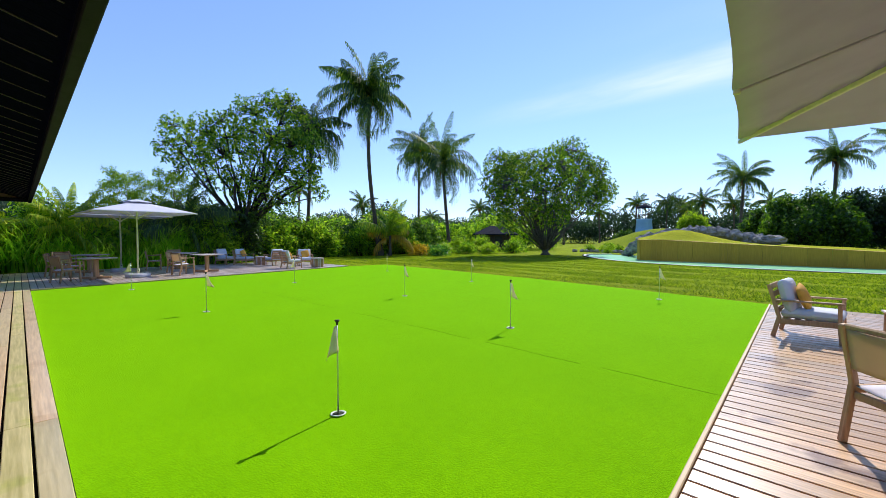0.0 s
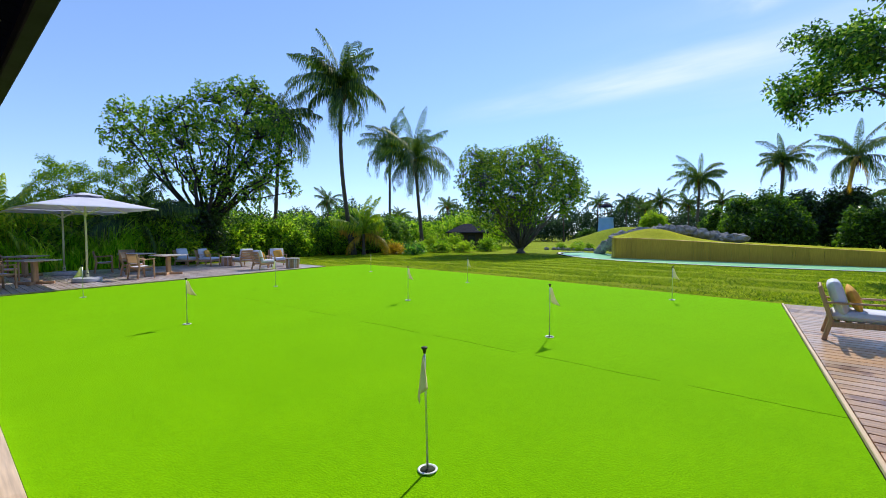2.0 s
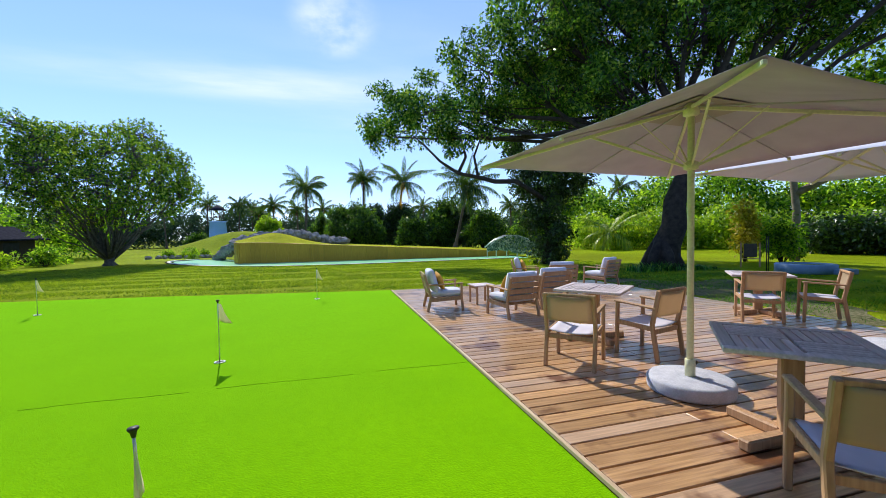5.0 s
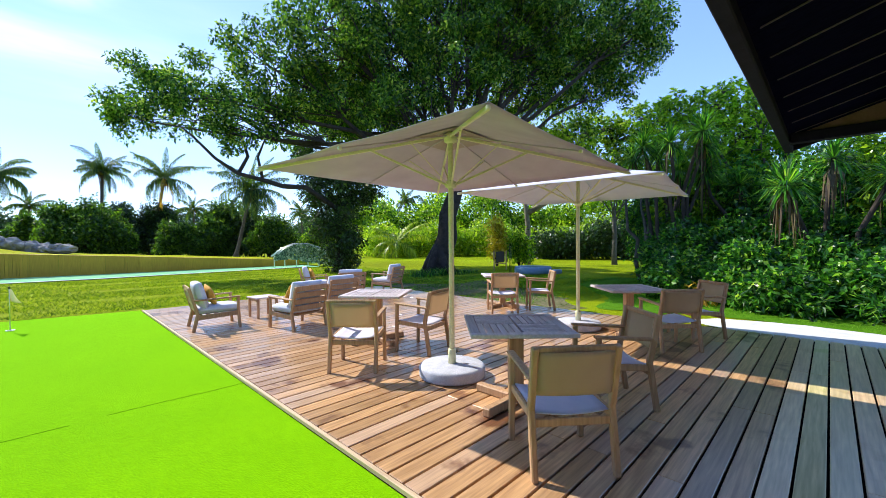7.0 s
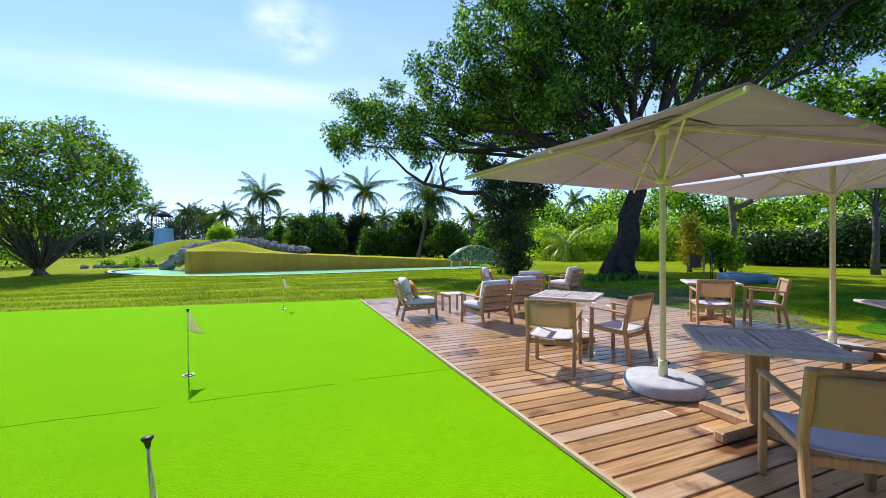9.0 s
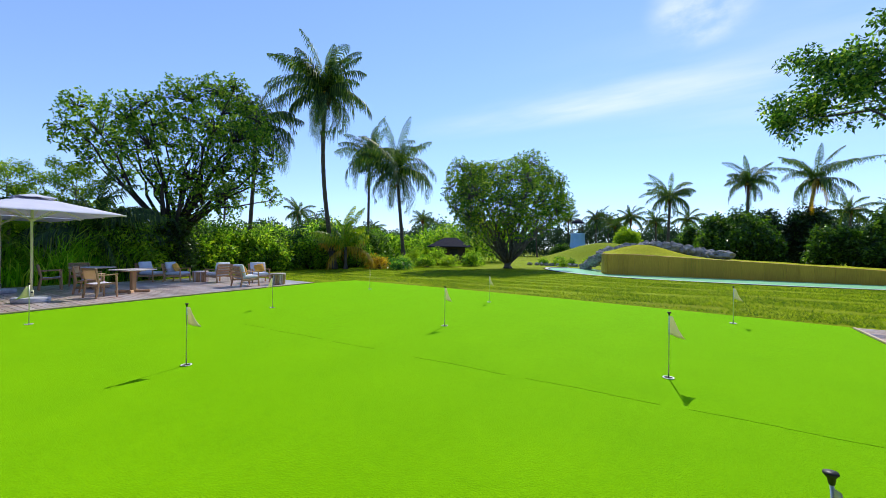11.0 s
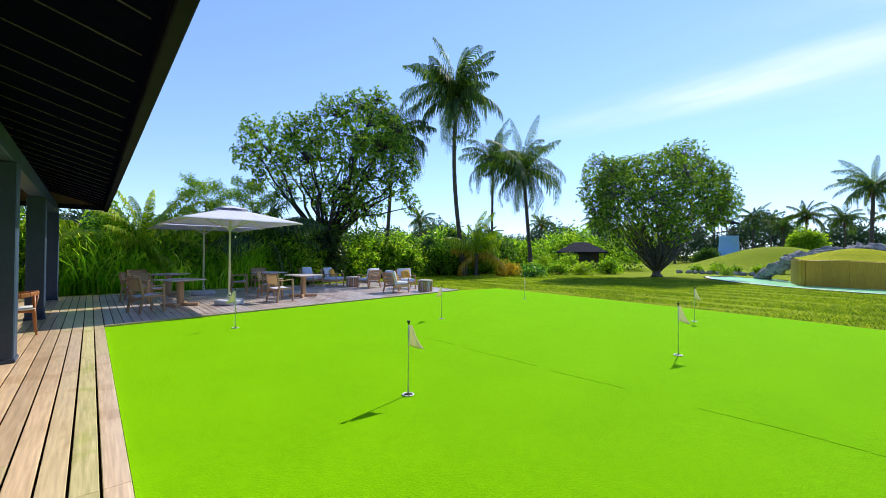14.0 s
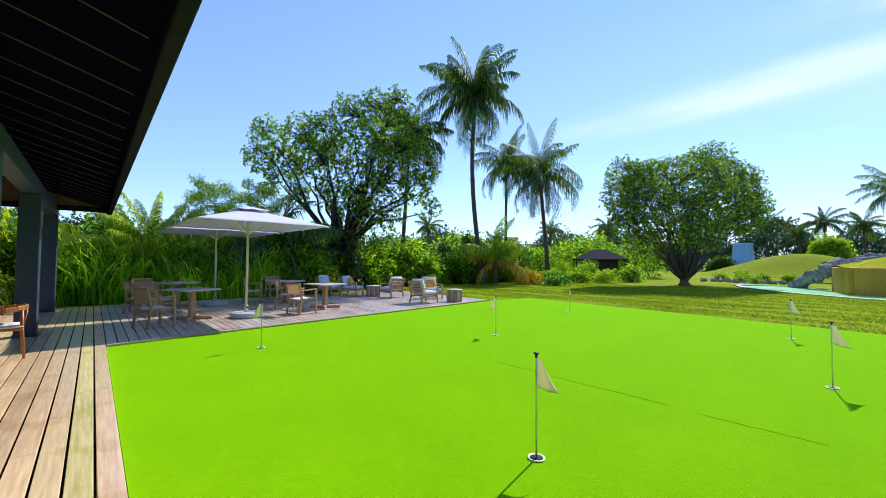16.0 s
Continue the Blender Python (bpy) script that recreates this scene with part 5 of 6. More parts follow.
def rosettes(centres, count, size, rng, narrow=0.42, outward=None):
    """Whorls of folded leaves, each whorl round one twig's end: vertices and quads."""
    c = np.repeat(np.asarray(centres, float), count, axis=0)
    n = len(c)
    aim = np.repeat(np.asarray(outward, float), count, axis=0)
    d = rng.normal(size=(n, 3)) * 0.75 + aim * 0.55 + np.array([0, 0, 0.12])
    d /= np.linalg.norm(d, axis=1, keepdims=True)
    up = aim + rng.normal(size=(n, 3)) * 0.35 + np.array([0, 0, 0.5])
    s = np.cross(d, up)
    s /= np.linalg.norm(s, axis=1, keepdims=True) + 1e-9
    nrm = np.cross(s, d)
    L = rng.uniform(size[0], size[1], (n, 1))
    W = L * narrow * rng.uniform(0.8, 1.25, (n, 1))
    p0 = c + d * L * 0.12
    mid = c + d * L * 0.62
    p2 = c + d * L - np.array([0, 0, 1]) * L * 0.16
    p1, p3 = mid + s * W / 2 + nrm * W * 0.16, mid - s * W / 2 + nrm * W * 0.16
    v = np.stack([p0, p1, p2, p3], axis=1).reshape(-1, 3)
    return v, np.arange(n * 4).reshape(-1, 4)


def lobed_tree(name, label, base, fork, r0, lobes, stems, whorls, leaves, size, mat, bark, seed, shell=0.45):
    """A tree whose crown is a union of lobes: x, y, z, radius. Stems run from the fork into each lobe, twigs end in whorls of leaves."""
    rng = random.Random(seed)
    base, fork = Vector(base), Vector(fork)
    root = thing(name, label, "tree", "", Matrix.Translation(base))
    top = fork - base
    tr = Shape()
    tr.tube([(0, 0, -0.12), (0.02, 0.03, top.z * 0.25)] + [tuple(Vector((0, 0, 0)).lerp(top, u) + Vector((0.05 * math.sin(9 * u), 0.04 * math.cos(7 * u), 0))) for u in (0.5, 0.8, 1.0)], [r0 * 1.5, r0 * 1.12, r0, r0 * 0.95, r0 * 0.85], 14)
    for k in range(6):
        a = k * 1.05 + rng.uniform(0, 0.4)
        tr.tube([(math.cos(a) * r0 * 1.9, math.sin(a) * r0 * 1.9, -0.1), (math.cos(a) * r0, math.sin(a) * r0, r0 * 0.5), (0, 0, r0 * 1.6)], [r0 * 0.18, r0 * 0.34, r0 * 0.3], 8)
    part("trunk", tr, bark, root)
    tw, pts, aims = Shape(), [], []
    for lx, ly, lz, lr in lobes:
        c = Vector((lx, ly, lz)) - base
        tips = []
        for k in range(stems):
            d = Vector((rng.gauss(0, 1), rng.gauss(0, 1), rng.gauss(0, 0.7))).normalized() * lr * 0.55
            a = math.atan2(c.y, c.x)
            o = top * rng.uniform(0.55, 1.0) + Vector((math.cos(a), math.sin(a), 0)) * r0 * 0.5
            line = bend(o, c + d, rng, 0.045)
            w = r0 * (0.32 if stems == 1 else 0.25) * (0.7 + 0.25 * lr)
            part("stem", Shape().tube(line, [w, w * 0.85, w * 0.68, w * 0.5, w * 0.33, w * 0.16], 7), bark, root)
            tips += line[3:]
        n = max(8, int(whorls * lr * lr))
        for k in range(n):
            d = Vector((rng.gauss(0, 1), rng.gauss(0, 1), rng.gauss(0, 1) + 0.15)).normalized()
            lump = 1.0 + 0.22 * noise.noise(d * 1.7 + Vector((lx, ly, lz)))
            q = c + d * lr * lump * (shell + (1 - shell) * rng.random() ** 0.5)
            pts.append(tuple(q))
            aims.append(tuple(d))
            if k % 4 == 0:
                s = min(tips, key=lambda p: (p - q).length)
                tw.tube([s, s.lerp(q, 0.55) + Vector((0, 0, 0.06 * lr)), q], [0.022, 0.014, 0.006], 4, False)
    tagged(part("twig_mass", tw, bark, root), kind="stuff")
    r = np.random.default_rng(seed)
    v, q = rosettes(pts, leaves, size, r, 0.46, aims)
    part("crown", fast_mesh("crown", v, q, mat), None, root)
    return root


# large tree beyond the far deck: a low shoulder and a higher dome
LEFT = [(-27.7, 6.9, 8.0, 1.09), (-25.7, 7.7, 7.7, 1.09), (-28.1, 6.5, 6.8, 0.91), (-28.4, 8.1, 6.8, 1.28), (-25.9, 8.9, 8.1, 1.21), (-24.8, 8.0, 6.3, 1.18), (-25.0, 9.9, 9.1, 1.15), (-25.0, 11.5, 9.7, 1.27), (-23.3, 11.8, 9.4, 1.09), (-22.7, 12.6, 8.0, 1.09), (-22.7, 9.8, 7.2, 1.24), (-22.5, 11.3, 7.1, 1.21), (-26.7, 10.3, 7.5, 1.36), (-22.4, 12.9, 6.5, 0.91), (-22.8, 12.6, 5.3, 1.03), (-22.2, 13.2, 4.3, 0.6), (-24.0, 12.0, 5.7, 1.3), (-23.6, 10.1, 5.4, 1.29), (-25.6, 9.5, 5.0, 1.15), (-24.8, 10.4, 3.9, 1.15), (-23.7, 11.6, 4.0, 0.97), (-27.8, 7.0, 5.6, 0.66), (-27.3, 8.3, 5.2, 0.74), (-25.8, 9.3, 2.7, 0.97)]
lobed_tree("broadleaf_tree", "tall broadleaf tree with an airy crown of leaf whorls", (-25.6, 9.6, 0), (-25.3, 9.9, 3.0), 0.33, [(x, y, z, r * 0.93) for x, y, z, r in LEFT], 1, 150, 7, (0.12, 0.23), M_LEAF_TREE, M_BARK, 23, 0.3)
# two-lobed tree on the lawn
LAWN_TREE = [(-18.2, 27.2, 7.4, 1.43), (-17.1, 26.9, 7.1, 1.21), (-18.5, 26.8, 5.9, 1.34), (-16.5, 26.1, 5.4, 1.68), (-17.9, 27.6, 4.1, 1.34), (-18.8, 30.3, 6.9, 1.56), (-15.1, 30.6, 8.1, 1.26), (-14.6, 32.6, 8.5, 1.68), (-14.0, 28.2, 6.5, 1.65), (-13.6, 32.3, 7.2, 1.53), (-12.8, 33.2, 6.3, 1.43), (-12.5, 35.0, 5.5, 1.19), (-13.5, 30.2, 5.5, 1.8), (-14.9, 27.2, 4.6, 1.65), (-13.1, 32.9, 4.4, 1.34), (-15.4, 34.0, 5.0, 1.87), (-16.1, 29.6, 3.6, 1.53), (-14.3, 29.3, 3.3, 1.26), (-17.1, 27.0, 2.8, 1.1), (-16.2, 29.4, 6.4, 1.18), (-16.3, 29.3, 7.5, 1.35), (-16.9, 28.4, 7.4, 1.2), (-18.4, 27.6, 5.0, 1.3), (-12.7, 34.0, 4.9, 1.35), (-13.0, 33.6, 7.2, 1.3)]
lobed_tree("lawn_tree", "round many-stemmed tree with small sunlit leaves", (-15.6, 30.2, 0), (-15.6, 30.2, 0.5), 0.24, [(x, y, z, r * 0.95) for x, y, z, r in LAWN_TREE], 3, 185, 7, (0.11, 0.21), M_LEAF_ROUND, M_STEMBARK, 24, 0.45)


# ---- palms ----
def frond(rng, L, az, el, droop, n=46, leaf=0.75, hang=0.5, roll=0.0):
    """One feather leaf: quads of the stalk and of its leaflets."""
    V, Q = [], []
    d = np.array([math.cos(az), math.sin(az), 0.0])
    side = np.array([-math.sin(az), math.cos(az), 0.0])
    p = np.zeros(3)
    e = el
    step = L / n
    pts, tan = [], []
    for i in range(n + 1):
        t = d * math.cos(e) + np.array([0, 0, 1]) * math.sin(e)
        pts.append(p.copy())
        tan.append(t)
        p = p + t * step
        e -= droop / n * (0.5 + 1.1 * i / n)
    for i in range(0, n, 2):
        w0, w1 = 0.035 * (1 - i / n) + 0.008, 0.035 * (1 - (i + 2) / n) + 0.008
        k = len(V)
        j = min(i + 2, n)
        V += [pts[i] - side * w0, pts[i] + side * w0, pts[j] + side * w1, pts[j] - side * w1]
        Q.append((k, k + 1, k + 2, k + 3))
    for i in range(3, n + 1):
        u = i / n
        ll = leaf * math.sin(math.pi * min(1, 0.12 + 0.86 * u)) ** 0.6 * rng.uniform(0.85, 1.1)
        for sg in (-1, 1):
            t = tan[i]
            up = np.cross(t, side)
            sd = side * math.cos(roll) + up * math.sin(roll)
            out = sd * sg * 0.72 + t * (0.6 + 0.5 * u) + up * rng.uniform(-0.25, 0.3)
            out /= np.linalg.norm(out)
            dn = np.array([0, 0, -1.0])
            w = 0.026 * (1.2 - 0.4 * u)
            a = pts[i]
            m = a + out * ll * 0.5 + dn * ll * 0.16 * hang
            b = a + out * ll * 0.74 + dn * ll * 0.85 * hang * rng.uniform(0.7, 1.2)
            k = len(V)
            V += [a - t * w, a + t * w, m + t * w * 1.2, m - t * w * 1.2]
            V += [m - t * w * 1.2, m + t * w * 1.2, b + t * w * 0.25, b - t * w * 0.25]
            Q += [(k, k + 1, k + 2, k + 3), (k + 4, k + 5, k + 6, k + 7)]
    return np.array(V), np.array(Q)


def palm(label, base, top, r, fronds, L, seed, mat, lean=0.0, group="coconut palms", name="coconut_palm", dry=0, leaf=0.75, up=1.25, nuts=True, sway=(0, 0), droop=1.0):
    rng = random.Random(seed)
    base, top = Vector(base), Vector(top)
    root = thing(name, label, "palm tree", group, Matrix.Translation(base))
    e = top - base
    tr = Shape()
    n = max(6, int(e.length * 2.5))
    pts, rad = [], []
    for i in range(n + 1):
        u = i / n
        bow = Vector((e.x, e.y, 0)) * (lean * math.sin(u * math.pi)) + Vector((sway[0], sway[1], 0)) * math.sin(u ** 1.15 * math.pi)
        pts.append(Vector((e.x * u, e.y * u, e.z * u)) + bow)
        rad.append(r * (1.3 - 0.66 * min(1, u * 6) if u < 0.17 else 0.66 - 0.16 * u) * (1.06 if i % 2 else 0.97))
    pts[0].z -= 0.15
    tr.tube(pts, rad, 10)
    part("trunk", tr, M_PALMBARK, root)
    for i in range(fronds):
        u = i / fronds
        az = i * 2.399 + rng.uniform(-0.5, 0.5)
        el = up - 1.95 * u ** 1.2 + rng.uniform(-0.25, 0.2)
        V, Q = frond(rng, L * rng.uniform(0.72, 1.12), az, el, droop * (0.8 + 0.8 * u + rng.uniform(-0.4, 0.6)), 54, leaf, 0.8 + 0.5 * u, rng.uniform(-0.9, 0.9))
        V = V + np.array(pts[-1])
        old = i >= fronds - dry
        part("frond", fast_mesh("frond", V, Q, M_FROND_YELLOW if old else mat), None, root, "yellowed drooping frond" if old else "")
    if nuts:
        skirt = Shape()
        for i in range(16):
            a, L2 = i * 2.4, rng.uniform(0.5, 1.7)
            d = Vector((math.cos(a), math.sin(a), 0))
            p = pts[-1] - Vector((0, 0, 0.1))
            skirt.tube([p + d * 0.1, p + d * 0.32 - Vector((0, 0, 0.3 * L2)), p + d * 0.26 - Vector((0, 0, L2))], [0.03, 0.04, 0.01], 5)
        part("dry_sheath", skirt, M_FROND_RUST, root, "rusty dry leaf sheaths")
        nut = Shape().lathe([(0.02, -0.13), (0.10, -0.06), (0.11, 0.03), (0.04, 0.12)], 8).mesh("coconut")
        for i in range(8):
            a = i * 0.9
            ob = part("coconut", nut, M_FROND_YELLOW, root)
            ob.location = pts[-1] + Vector((0.28 * math.cos(a), 0.28 * math.sin(a), -0.15 - 0.12 * (i % 3)))
    return root


PALM_LABEL = "slender coconut palm with arching dark fronds"
palm(PALM_LABEL, (-24.76, 19.99, 0), (-24.08, 18.5, 12.15), 0.25, 38, 4.0, 31, M_FROND, 0, dry=0, leaf=0.9, up=1.5, sway=(-0.30, -0.26), droop=1.25)
palm(PALM_LABEL, (-25.75, 29.5, 0), (-26.3, 29.0, 8.9), 0.27, 36, 5.2, 32, M_FROND, 0.02, leaf=1.0, up=1.45, droop=1.35)
palm(PALM_LABEL, (-31.5, 30.7, 0), (-31.4, 30.7, 11.2), 0.22, 24, 4.2, 33, M_FROND, 0.02, leaf=1.0, up=1.4, droop=1.2)
palm(PALM_LABEL, (-27.2, 14.9, 0), (-26.8, 15.25, 9.4), 0.2, 24, 3.7, 34, M_FROND, 0.02, leaf=0.95, up=1.4, droop=1.2)
YOUNG = "young coconut palm with yellowing fronds"
palm(YOUNG, (-23.9, 20.3, 0), (-23.9, 20.3, 1.6), 0.2, 16, 3.1, 35, M_FROND_LIGHT, 0, "young palms", "young_palm", 5, 0.7, 1.65, False, droop=0.85)
palm(YOUNG, (-25.8, 1.9, 0), (-25.8, 1.9, 1.6), 0.18, 34, 3.3, 136, M_FROND_LIGHT, 0, "young palms", "young_palm", 0, 0.5, 1.4, False, droop=0.8)
palm(YOUNG, (-25.0, -2.2, 0), (-25.0, -2.2, 1.4), 0.18, 18, 3.6, 37, M_FROND_LIGHT, 0, "young palms", "young_palm", 2, 0.8, 1.2, False)
palm(YOUNG, (-25.0, 6.6, 0), (-25.0, 6.6, 2.1), 0.18, 18, 3.2, 38, M_FROND, 0, "young palms", "young_palm", 0, 0.8, 1.35, False)
palm(YOUNG, (22.5, 30.5, 0), (22.5, 30.5, 1.6), 0.2, 13, 3.6, 39, M_FROND_LIGHT, 0, "young palms", "young_palm", 0, 0.8, 1.2, False)
palm(YOUNG, (29.0, 30.0, 0), (29.0, 30.0, 1.8), 0.2, 13, 3.6, 40, M_FROND_LIGHT, 0, "young palms", "young_palm", 0, 0.8, 1.2, False)
# palms behind the raised lawn
palm(PALM_LABEL, (-5.6, 61.0, 0), (-5.3, 61.7, 9.0), 0.3, 26, 4.1, 41, M_FROND, 0.02, leaf=0.75)
palm(PALM_LABEL, (2.4, 56.4, 0), (2.6, 56.4, 9.6), 0.26, 20, 3.6, 42, M_FROND, 0.02, leaf=0.7)
palm("leaning coconut palm with a yellow hanging frond", (6.0, 51.9, 0), (7.4, 51.9, 8.8), 0.26, 22, 4.5, 43, M_FROND, 0.02, dry=2, leaf=0.75)
palm(PALM_LABEL, (10.2, 38.4, 0), (11.6, 38.2, 6.6), 0.24, 24, 3.6, 44, M_FROND, 0.03, leaf=0.75)
P_FAR = palm("distant coconut palm against the sky", (-26.5, 90.4, 0), (-26.2, 90.4, 8.6), 0.25, 18, 3.6, 45, M_FROND, 0.02, "distant palms", leaf=0.75)
P_FAR2 = palm("distant coconut palm against the sky", (-11.5, 75.8, 0), (-11.9, 75.8, 7.4), 0.25, 18, 3.3, 46, M_FROND, 0.02, "distant palms", leaf=0.75)
rng = random.Random(77)
FAR_PALMS = [(-15.0, 82, 0.9), (40.9, 50.8, 0.9), (45, 50, 1.0), (36.5, 52, 0.75), (-8, 80, 0.9), (-17, 86, 0.8), (-3, 74, 0.8), (-20, 88, 0.9), (-33, 70, 0.75), (-38, 66, 0.85), (-30, 80, 0.8), (-45, 60, 0.9),
             (-50, 52, 0.8), (-41, 72, 0.95), (-55, 40, 0.9), (-58, 30, 0.95), (15, 72, 0.9), (22, 66, 0.85), (28, 62, 0.9), (52, 44, 0.9), (57, 36, 0.95)]
for i, (x, y, s) in enumerate(FAR_PALMS):
    c = copy_thing(P_FAR if i % 2 else P_FAR2, pose(x, y, 0, 0, 0, rng.uniform(0, 360)))
    c.scale = (s, s, s * rng.uniform(0.85, 1.15))


# ---- shrubs, reeds, hedges ----
def bush(label, x, y, rx, ry, h, mat, seed, size=(0.12, 0.24), count=20, dens=26, name="shrub", group="shrubs", narrow=0.5):
    """A mounded shrub: leafy clusters over an uneven dome, with stems."""
    rng = random.Random(seed)
    root = thing(name, label, "shrub", group, Matrix.Translation((x, y, 0)))
    n = max(10, int(dens * (rx * ry + (rx + ry) * h * 0.5)))
    pts, st = [], Shape()
    for i in range(n):
        a, u = rng.uniform(0, math.tau), rng.random()
        el = math.asin(rng.random() ** 0.8)
        k = (0.75 + 0.35 * noise.noise((math.cos(a) * 1.3 + seed, math.sin(a) * 1.3, el * 1.5))) * (0.55 + 0.45 * u ** 0.4)
        pts.append((rx * k * math.cos(a) * math.cos(el), ry * k * math.sin(a) * math.cos(el), max(0.1, h * k * 1.15 * math.sin(el) + 0.12 * h)))
        if i % 6 == 0:
            st.tube([(0.1 * pts[-1][0], 0.1 * pts[-1][1], -0.05), tuple(0.55 * c for c in pts[-1]), pts[-1]], [0.03, 0.02, 0.008], 5, False)
    tagged(part("branchwork", st, M_BARK, root), kind="stuff")
    crown_part("foliage", root, pts, int(count * 1.7), 0.3 + 0.06 * h, size, mat, seed, narrow)
    return root


# belt of shrubs beyond the far deck and along the lawn's left side
rng = random.Random(5)
for i in range(20):
    u = i / 19
    y = 7.2 + 17.0 * u
    x = -25.2 - 1.2 * math.sin(u * 3) + rng.uniform(-0.5, 0.5) - (0 if u < 0.7 else 3.0 * (u - 0.7))
    bush("leafy green shrub in the belt behind the deck", x, y, rng.uniform(1.1, 1.6), rng.uniform(1.0, 1.4), rng.uniform(1.7, 2.5), M_SHRUB, 100 + i, (0.13, 0.26), 20, 22)
for i in range(12):
    u = i / 11
    bush("tall green shrub behind the palms", -29.5 + rng.uniform(-1, 1), 6 + 24 * u, 1.8, 1.6, rng.uniform(2.6, 3.4), M_BUSH, 130 + i, (0.18, 0.32), 18, 14)
for i, (x, y, h, mt) in enumerate(((-24.5, 24.2, 1.0, M_SHRUB), (-22.8, 25.6, 0.8, M_LIME), (-21.6, 27.2, 0.8, M_SHRUB), (-20.4, 29.0, 0.9, M_LIME), (-19.6, 31.4, 1.2, M_SHRUB), (-24.0, 28.5, 1.4, M_LIME), (-23.0, 31.0, 1.5, M_SHRUB), (-26.0, 31.5, 1.8, M_SHRUB), (-21.0, 22.6, 0.7, M_LUSH), (-22.6, 22.2, 0.9, M_FROND_YELLOW), (-20.5, 33.5, 1.3, M_SHRUB))):
    bush("low flowering shrub at the lawn's edge", x, y, 1.1, 1.0, h, mt, 160 + i, (0.12, 0.22), 16, 20)
for i, (x, y, s) in enumerate(((-15.8, 40.0, 0.5), (-14.2, 39.4, 0.45), (-12.8, 39.8, 0.5), (-11.4, 40.5, 0.6), (-14.8, 42.5, 0.7), (-13.0, 37.2, 0.35))):
    bush("small yellow-green plant in the flower bed", x, y, s, s, s, M_LIME if i % 2 else M_SHRUB, 180 + i, (0.12, 0.2), 14, 60, "bedding_plant", "flower bed")


def reeds(name, label, x0, x1, y0, y1, n, h, mat, seed, width=0.035):
    """A stand of tall arching grass blades."""
    r = np.random.default_rng(seed)
    bx, by = r.uniform(x0, x1, n), r.uniform(y0, y1, n)
    az, L = r.uniform(0, math.tau, n), r.uniform(h * 0.4, h, n) * (0.85 + 0.25 * np.sin(by * 1.9 + bx) * np.cos(by * 0.7)) * np.clip(0.5 + 0.9 * (x1 - bx) / (x1 - x0), 0, 1)
    lean = r.uniform(0.15, 0.95, n)
    dx, dy = np.cos(az), np.sin(az)
    V = []
    for u in (0.0, 0.35, 0.7, 1.0):
        rad = lean * L * u ** 2.2 * 1.1
        z = L * (u - 0.32 * lean * u ** 3)
        w = width * (1.0 - 0.85 * u) * r.uniform(0.7, 1.3, n)
        cx, cy = bx + dx * rad, by + dy * rad
        V.append(np.stack([cx - dy * w, cy + dx * w, z], 1))
        V.append(np.stack([cx + dy * w, cy - dx * w, z], 1))
    V = np.stack(V, 1).reshape(-1, 3)
    k = np.arange(n)[:, None] * 8
    Q = np.concatenate([k + np.array([[0, 1, 3, 2]]), k + np.array([[2, 3, 5, 4]]), k + np.array([[4, 5, 7, 6]])])
    ob = part(name, fast_mesh(name, V, Q, mat), None)
    return tagged(ob, label, "tall grass", "", "stuff")


reeds("reed_bed", "dense bed of tall arching green reeds", -27.2, -23.8, -9.0, 7.5, 9000, 3.0, M_REED, 3, 0.04)
for i, (x, y, h) in enumerate(((-25.2, -6.5, 2.0), (-24.8, -4.6, 2.3), (-25.4, -3.0, 2.2), (-24.9, -1.4, 2.5), (-25.3, 0.2, 2.2), (-25.6, 1.4, 2.0), (-25.4, 3.2, 1.8), (-24.6, 8.2, 1.9), (-27.0, -2.0, 2.8), (-27.2, 0.6, 2.9), (-27.2, -5.0, 3.0))):
    bush("yellow-green sunlit shrub among the reeds", x, y, 1.1, 1.1, h, M_LIME if i % 3 else M_SHRUB, 300 + i, (0.14, 0.30), 16, 18, "reed_shrub", "reed shrubs", 0.4)
reeds("reed_bed", "tall arching reeds behind the parasols", -26.5, -24.0, 5.5, 8.0, 1800, 3.2, M_REED, 4, 0.038)
for i in range(9):
    bush("bushy green growth behind the reeds", -28.6 + rng.uniform(-0.6, 0.6), -9 + 2.0 * i, 1.6, 1.5, rng.uniform(2.4, 3.2), M_SHRUB, 200 + i, (0.16, 0.3), 18, 14)


def feather_tree(label, x, y, h, seed):
    """Airy small tree with thin layered twigs."""
    rng = random.Random(seed)
    root = thing("feather_tree", label, "tree", "", Matrix.Translation((x, y, 0)))
    s, pts = Shape(), []
    s.tube([(0, 0, -0.1), (0.05, 0.1, h * 0.45), (0.1, 0.0, h * 0.8)], [0.07, 0.05, 0.02], 7)
    for i in range(16):
        a, z = i * 2.4, h * (0.45 + 0.033 * i)
        L = 1.9 * (1.1 - 0.045 * i)
        e = Vector((math.cos(a) * L, math.sin(a) * L, z + 0.35))
        s.tube([(0.07, 0.05, z - 0.2), e * 0.5 + Vector((0, 0, z * 0.5)), e], [0.025, 0.016, 0.006], 5, False)
        for k in range(9):
            u = 0.35 + 0.65 * k / 8
            p = Vector((0.07, 0.05, z - 0.2)).lerp(e, u)
            pts.append((p.x + rng.uniform(-0.2, 0.2), p.y + rng.uniform(-0.2, 0.2), p.z + rng.uniform(-0.05, 0.1)))
    part("trunk", s, M_PALEBARK, root)
    r = np.random.default_rng(seed)
    v, q = leaf_array(pts, 60, 0.26, (0.07, 0.15), r, 0.4)
    part("foliage", fast_mesh("foliage", v, q, M_LIME), None, root)
    return root


